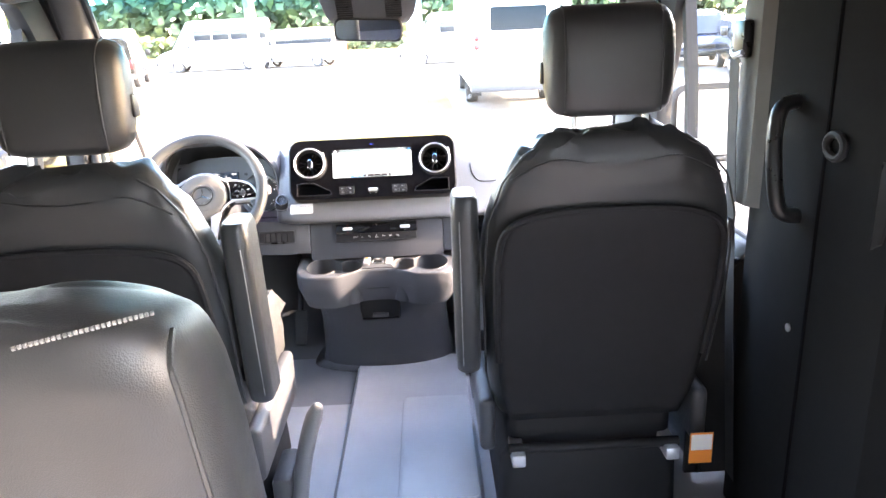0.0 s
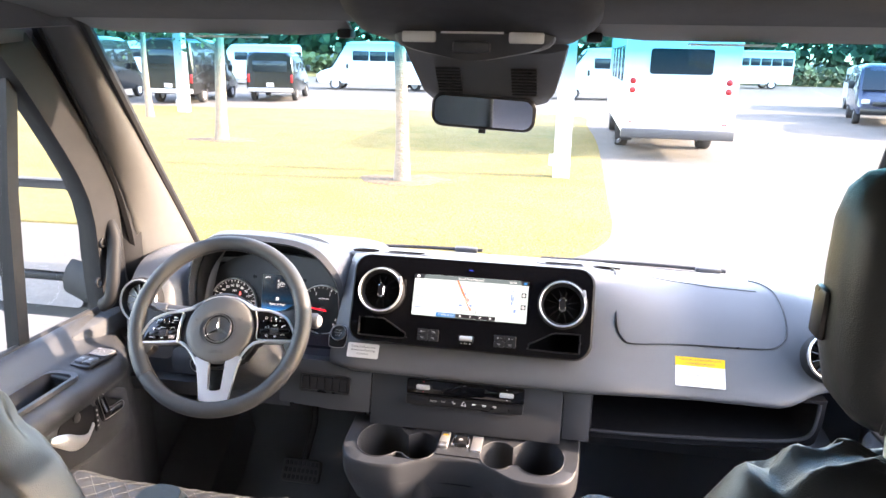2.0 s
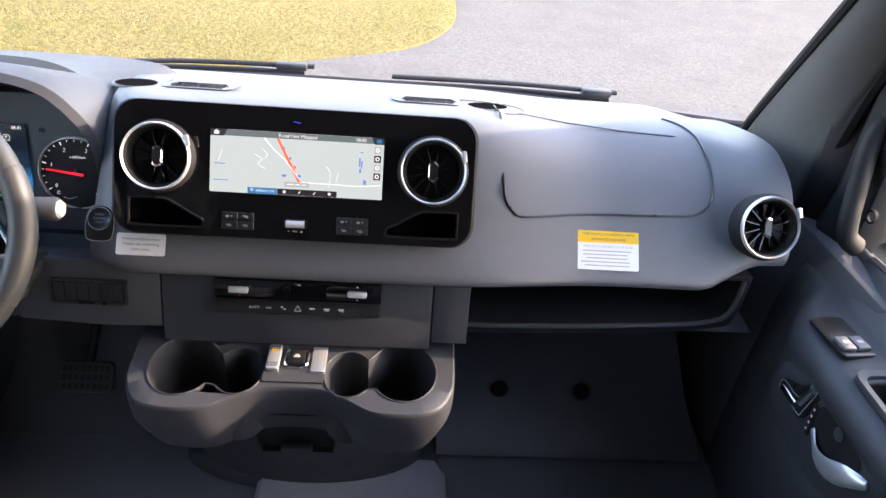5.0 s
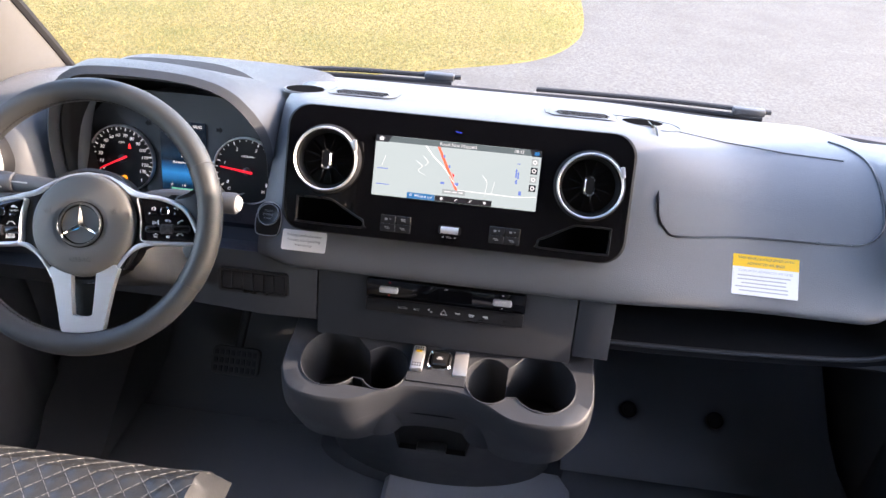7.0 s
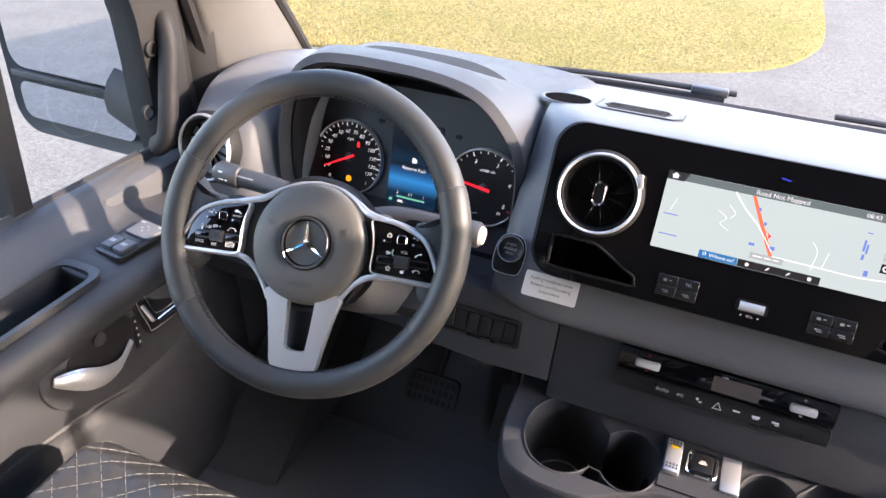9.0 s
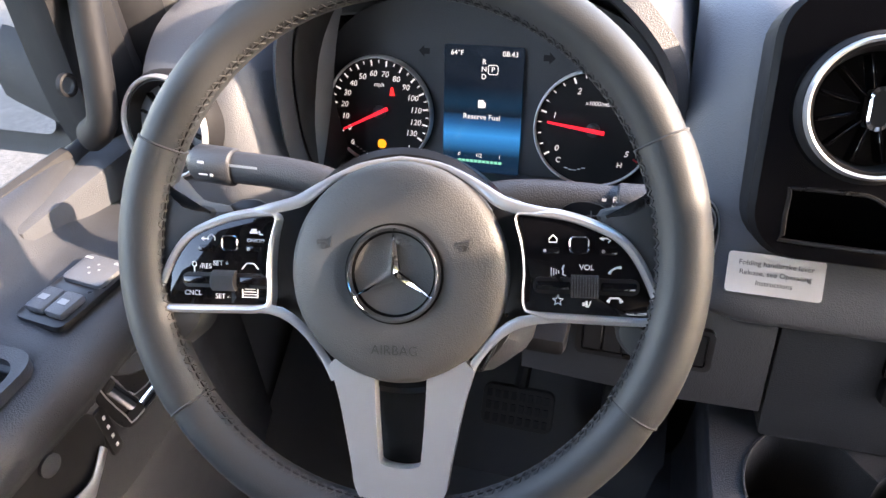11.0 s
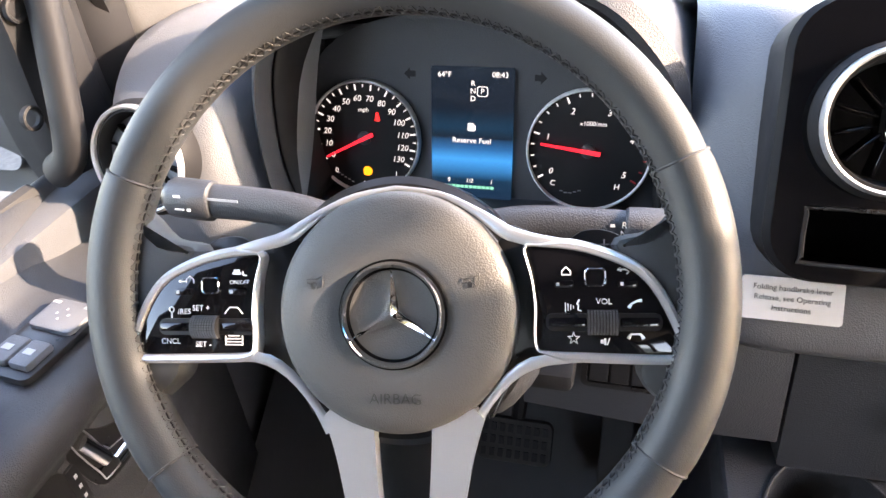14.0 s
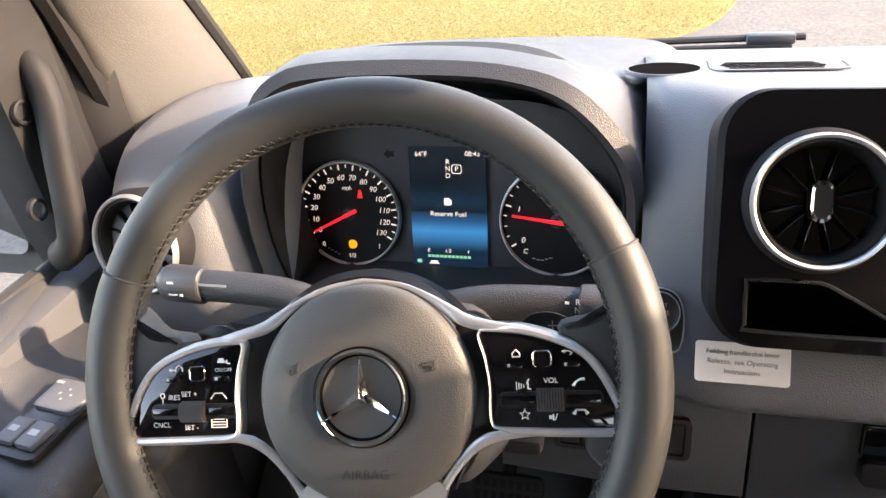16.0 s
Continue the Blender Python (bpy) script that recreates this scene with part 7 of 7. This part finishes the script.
    part("top_frame", tubem([(s * 0.86, 1.50, 1.44), (s * 0.86, 1.6, 1.445), (s * 0.86, 2.02, 1.43)], 0.03, 10), PLASTIC_D, t)
    part("rear_frame", tubem([(s * 0.905, 1.50, 0.80), (s * 0.875, 1.50, 1.44)], 0.025, 10), PLASTIC_D, t)
    for nm, pts in (("window_pane", [(1.20, 0.80), (1.965, 0.80), (1.985, 1.12), (2.005, 1.40), (1.97, 1.44), (1.20, 1.44)]), ("quarter_pane", [(1.968, 0.80), (2.24, 0.80), (2.235, 1.05), (2.13, 1.24), (2.012, 1.40)])):
        bm = bmesh.new()
        bm.faces.new([bm.verts.new((s * (0.918 - 0.06 * max(0, z - 0.8)), y, z)) for y, z in pts])
        gp = part(nm, bm, GLASS, t, "clear glass")
        gp.visible_shadow = False
    return t


door(-1)
door(1)
for s in (-1, 1):
    h = thing("grab_handle", "grey grab handle on the windscreen pillar", "grab handle", (s * 0.86, 2.19, 0.83), "grab handles")
    part("grip", tubem(smooth([(s * 0.905, 2.262, 1.005), (s * 0.880, 2.252, 0.995), (s * 0.868, 2.243, 0.965), (s * 0.861, 2.222, 0.91), (s * 0.856, 2.203, 0.86), (s * 0.862, 2.197, 0.83), (s * 0.885, 2.20, 0.812)], 4, False), 0.0145, 14, False, None, 1.2), PLASTIC_M, h)
    for y, z in ((2.195, 0.87), (2.225, 0.96)):
        part("bolt_hole", lathem([(0.010, 0.003), (0.012, 0.002), (0.012, -0.003), (0.008, -0.003), (0.008, 0.001)], 18, Matrix.Translation((s * 0.884, y, z)) @ Matrix.Rotation(radians(-90 * s), 4, "Y"), True), PLASTIC_M, h)
    # outside mirror
    mt = thing("door_mirror", "black outside mirror with two panes", "mirror", (s * 1.08, 2.25, 0.77), "outside mirrors")
    o = rrect(0.30, 0.345, 0.05, 6, s * 1.095, 0.925)
    MF = plane_frame((0, 2.222, 0.0), 2, 0, 0)
    sc_ = lambda a, z: [(s * 1.095 + (x - s * 1.095) * a, 0.925 + (y - 0.925) * a, z) for x, y in o]
    part("housing", loftm([sc_(0.95, 0.0), sc_(1.0, 0.006), sc_(1.0, -0.03), sc_(0.93, -0.09), sc_(0.7, -0.13)], m=MF), RUBBER, mt, "black mirror housing")
    part("mirror_glass", prismm(rrect(0.262, 0.205, 0.03, 5, s * 1.095, 0.975), 0.002, 0.009, MF @ T(0, 0, 0)), MIRROR, mt, "flat mirror pane")
    part("wide_glass", prismm(rrect(0.25, 0.066, 0.02, 5, s * 1.095, 0.815), 0.002, 0.009, MF), MIRROR, mt, "wide-angle mirror pane")
    part("glass_bar", boxm((s * 1.095, 0.861, 0.006), (0.27, 0.012, 0.014), 0.003, 2, MF), RUBBER, mt)
    part("mirror_arm", tubem([(s * 1.0, 2.27, 0.86), (s * 0.93, 2.26, 0.84)], 0.045, 12, False, None, 1.3), RUBBER, mt)

# ---- pillars, belts ----
for s in (-1, 1):
    bp = structure("b_pillar", loftm([[(s * x, y, z) for x, y in ((0.955, 1.02), (0.88, 1.03), (0.86, 1.08), (0.85, 1.20), (0.846, 1.34), (0.852, 1.46), (0.875, 1.495), (0.955, 1.50))] for z in (0.19, 0.8, 1.2, 1.72)]), PILLARM, "dark door pillar trim", "pillar trim")
    hf = structure("pillar_cover", loftm([[(s * x, y, z) for x, y in ((0.90, 1.41), (0.85, 1.41), (0.83, 1.43), (0.826, 1.48), (0.835, 1.52), (0.90, 1.53))] for z in (0.92, 0.98, 1.3, 1.6)]), TRIM, "pale grey upper belt cover", "pillar trim")
    bt = thing("seat_belt", "black seat belt with its anchor and buckle", "seat belt", (s * 0.82, 1.48, 0.5), "seat belts")
    part("upper_anchor", boxm((s * 0.818, 1.48, 1.255), (0.024, 0.05, 0.075), 0.008), SEMI, bt)
    part("anchor_loop", tubem([(s * 0.808, 1.455, 1.23), (s * 0.802, 1.48, 1.222), (s * 0.808, 1.505, 1.23)], 0.006, 8), SATIN, bt)
    part("webbing", loftm([[(s * x, y - 0.022, z), (s * x, y + 0.022, z), (s * (x + 0.0015), y + 0.022, z), (s * (x + 0.0015), y - 0.022, z)] for x, y, z in ((0.803, 1.48, 1.22), (0.808, 1.475, 1.05), (0.815, 1.465, 0.88), (0.825, 1.44, 0.6), (0.825, 1.38, 0.3))]), PLASTIC_M, bt)
    part("tongue", boxm((s * 0.808, 1.465, 0.865), (0.016, 0.05, 0.05), 0.006), SEMI, bt)
    gh = thing("entry_handle", "black upright entry handle on the door pillar", "grab handle", (s * 0.84, 1.34, 0.95), "grab handles")
    part("grip", tubem(smooth([(s * 0.852, 1.300, 1.15), (s * 0.815, 1.290, 1.14), (s * 0.802, 1.28, 1.09), (s * 0.802, 1.26, 1.0), (s * 0.815, 1.255, 0.955), (s * 0.855, 1.26, 0.945)], 4, False), 0.014, 10), SEMI, gh)
    part("pillar_screw", lathem([(0.008, 0), (0.008, 0.003), (0, 0.004)], 12, Matrix.Translation((s * 0.846, 1.24, 0.73)) @ Matrix.Rotation(radians(-90 * s), 4, "Y")), SATIN, bp)
    if s > 0:
        part("edge_groove", tubem([(0.8535, 1.195, 0.22), (0.8535, 1.195, 1.70)], 0.006, 6), VOID, bp, "black joint beside the sliding door")
        part("pull_pocket", prismm([(y, z) for y, z in smooth([(1.045, 0.955), (1.045, 1.07), (1.10, 1.065), (1.108, 0.95)], 3)], 0, 0.006, Matrix(((0, 0, -1, 0.872), (1, 0, 0, 0), (0, 1, 0, 0), (0, 0, 0, 1)))), SEMI, bp, "black pull pocket")
        part("cord_loop", tubem([(0.845, 1.16 + 0.026 * math.cos(q), 1.09 + 0.02 * math.sin(q)) for q in (k * 0.5236 for k in range(12))], 0.007, 8, True), PLASTIC_M, bp)
wl = thing("warning_tag", "orange and white warning tag on the passenger seat base", "label", (0.735, 1.33, 0.40))
part("card", boxm((0.738, 1.34, 0.405), (0.05, 0.002, 0.075), m=None), ORANGE, wl)
part("white_panel", boxm((0.738, 1.3385, 0.42), (0.045, 0.002, 0.038)), LABEL, wl)

# ---- header: visors, lamp unit, mirror ----
for s in (-1, 1):
    v = thing("sun_visor", "grey folded-up sun visor with a white notice", "sun visor", (s * 0.45, 1.98, 1.44), "sun visors")
    x0, x1 = 0.205, 0.735
    rows = []
    for k in range(13):
        x = x0 + (x1 - x0) * k / 12
        e = 0.004 + 0.016 * min(1, min(k, 12 - k) / 1.5)
        rows.append([(s * x, 2.035 - 0.9 * d + q * 0.25, 1.446 + 0.42 * d + q * 0.9) for d, q in ((-0.006, 0), (0.0, -e * 0.7), (0.03, -e), (0.10, -e), (0.15, -e * 0.6), (0.158, 0), (0.15, e * 0.6), (0.10, e), (0.03, e), (0.0, e * 0.7))])
    part("visor_body", loftm(rows), VISOR, v)
    part("pivot_rod", tubem([(s * 0.74, 1.995, 1.470), (s * 0.20, 1.995, 1.470)], 0.006, 8), PLASTIC_M, v)
    part("visor_clip", boxm((s * 0.215, 2.035, 1.437), (0.026, 0.03, 0.016), 0.004), PLASTIC_M, v)
    part("notice", boxm((s * 0.43, 2.026, 1.4285), (0.13, 0.03, 0.003), m=None), LABEL, v, "white printed notice")
    part("corner_cover", loftm([[(s * x, y, z) for x, y, z in ((0.73, 2.02, 1.50), (0.73, 2.05, 1.445), (0.74, 1.96, 1.44), (0.75, 1.90, 1.48))], [(s * x, y, z) for x, y, z in ((0.84, 1.90, 1.52), (0.80, 1.98, 1.45), (0.82, 1.90, 1.43), (0.85, 1.83, 1.46))]]), PLASTIC_D, v)
oh = thing("overhead_console", "dark overhead console with reading lamps above the mirror", "overhead console", (0.025, 1.97, 1.45))
part("housing", loftm([[(0.025 + px * a, y, 1.485 + z + pz * b) for px, pz in rrect(0.40, 0.10, 0.04, 5)] for y, a, b, z in ((1.80, 0.9, 0.5, 0.03), (1.88, 1.0, 0.8, 0.01), (1.94, 1.0, 1.0, 0.0), (2.02, 0.9, 1.2, 0.0), (2.06, 0.7, 1.0, 0.0))]), PLASTIC_M, oh)
lu = part("lamp_unit", loftm([[(0.025 + px, 1.955 - 0.02 * z, 1.428 + pz + z * 0.0) for px, pz in smooth([(-0.128 * a, 0.014), (-0.10 * a, 0.022), (0.10 * a, 0.022), (0.128 * a, 0.014), (0.12 * a, -0.010), (0.06 * a, -0.024), (0.0, -0.032), (-0.06 * a, -0.024), (-0.12 * a, -0.010)], 3)] for a, z in ((0.96, -2.0), (1.0, 0.0), (0.98, 0.8), (0.9, 1.2))]), PLASTIC_D, oh, "grey lamp unit")
for s in (-1, 1):
    part("lamp_lens", boxm((0.025 + s * 0.085, 1.928, 1.432), (0.055, 0.012, 0.018), 0.004), LAMPW, lu, "clear reading lamp")
part("lamp_strip", boxm((0.025, 1.929, 1.440), (0.10, 0.010, 0.006), 0.002), LAMPW, lu)
part("lamp_switch", boxm((0.025, 1.925, 1.417), (0.06, 0.012, 0.018), 0.005), PLASTIC_D, lu)
cv = part("sensor_cover", loftm([[(0.03 + px * a, y, z + pz) for px, pz in smooth([(-0.10, 0), (-0.108, 0.02), (0.108, 0.02), (0.10, 0)], 3)] for a, y, z in ((1.12, 2.04, 1.410), (1.08, 2.07, 1.385), (0.98, 2.12, 1.335), (0.86, 2.15, 1.315), (0.7, 2.18, 1.31))]), PLASTIC_D, oh, "dark sensor cover")
for s in (-1, 1):
    for k in range(9):
        part("louvre", boxm((0.03 + s * 0.068, 2.070 + 0.0056 * k, 1.3815 - 0.0056 * k), (0.045, 0.004, 0.003)), SEMI, cv)
rm = thing("rear_view_mirror", "rear-view mirror in a black frame under the overhead console", "mirror", (0.022, 2.13, 1.30))
RM = plane_frame((0.022, 2.125, 1.302), -6, -3, 3)
part("shell", loftm([[(x * a, y * a, z) for x, y in rrect(0.196, 0.064, 0.022, 6)] for a, z in ((0.75, -0.028), (0.95, -0.018), (1.0, -0.004), (1.0, 0.002), (0.97, 0.004))], m=RM), SEMI, rm, "black mirror shell")
part("mirror_glass", prismm(rrect(0.184, 0.053, 0.018, 6), 0.003, 0.0052, RM), MIRROR, rm, "mirror glass")
part("stem", tubem([(0.03, 2.14, 1.315), (0.03, 2.13, 1.36), (0.03, 2.10, 1.385)], 0.008, 8), SEMI, rm)
part("dip_tab", boxm((0.0, -0.036, -0.004), (0.014, 0.010, 0.008), 0.002, 2, RM), SEMI, rm)

# ---- wipers ----
for pts, label in (([(-0.70, 2.80, 0.790), (-0.40, 2.855, 0.806), (-0.08, 2.860, 0.812)], "driver side"), ([(-0.06, 2.87, 0.796), (0.22, 2.868, 0.800), (0.42, 2.858, 0.804), (0.63, 2.835, 0.806)], "passenger side")):
    w = thing("wiper", "black windscreen wiper at rest, " + label, "wiper", pts[0], "wipers")
    ps = smooth(pts, 5, False)
    part("blade", tubem(ps, 0.007, 8), PLASTIC_M, w)
    part("arm", tubem([(x + 0.02, y + 0.014, z + 0.012) for x, y, z in ps[3:]], 0.009, 8, False, None, 0.6), PLASTIC_M, w)
    part("end_piece", boxm((ps[-1][0] - 0.03, ps[-1][1] + 0.008, ps[-1][2] + 0.012), (0.07, 0.022, 0.016), 0.004), PLASTIC_D, w)
part_w = thing("wiper_strip", "black rubber strip along the windscreen foot", "trim", (0, 2.78, 0.83), kind="structure")
part("strip", tubem([(x, 2.655 + 0.175 * (1 - (x / 0.9) ** 2), 0.826 - 0.018 * (1 - (x / 0.9) ** 2)) for x in (-0.88 + 0.11 * k for k in range(17))], 0.011, 8), PLASTIC_M, part_w)
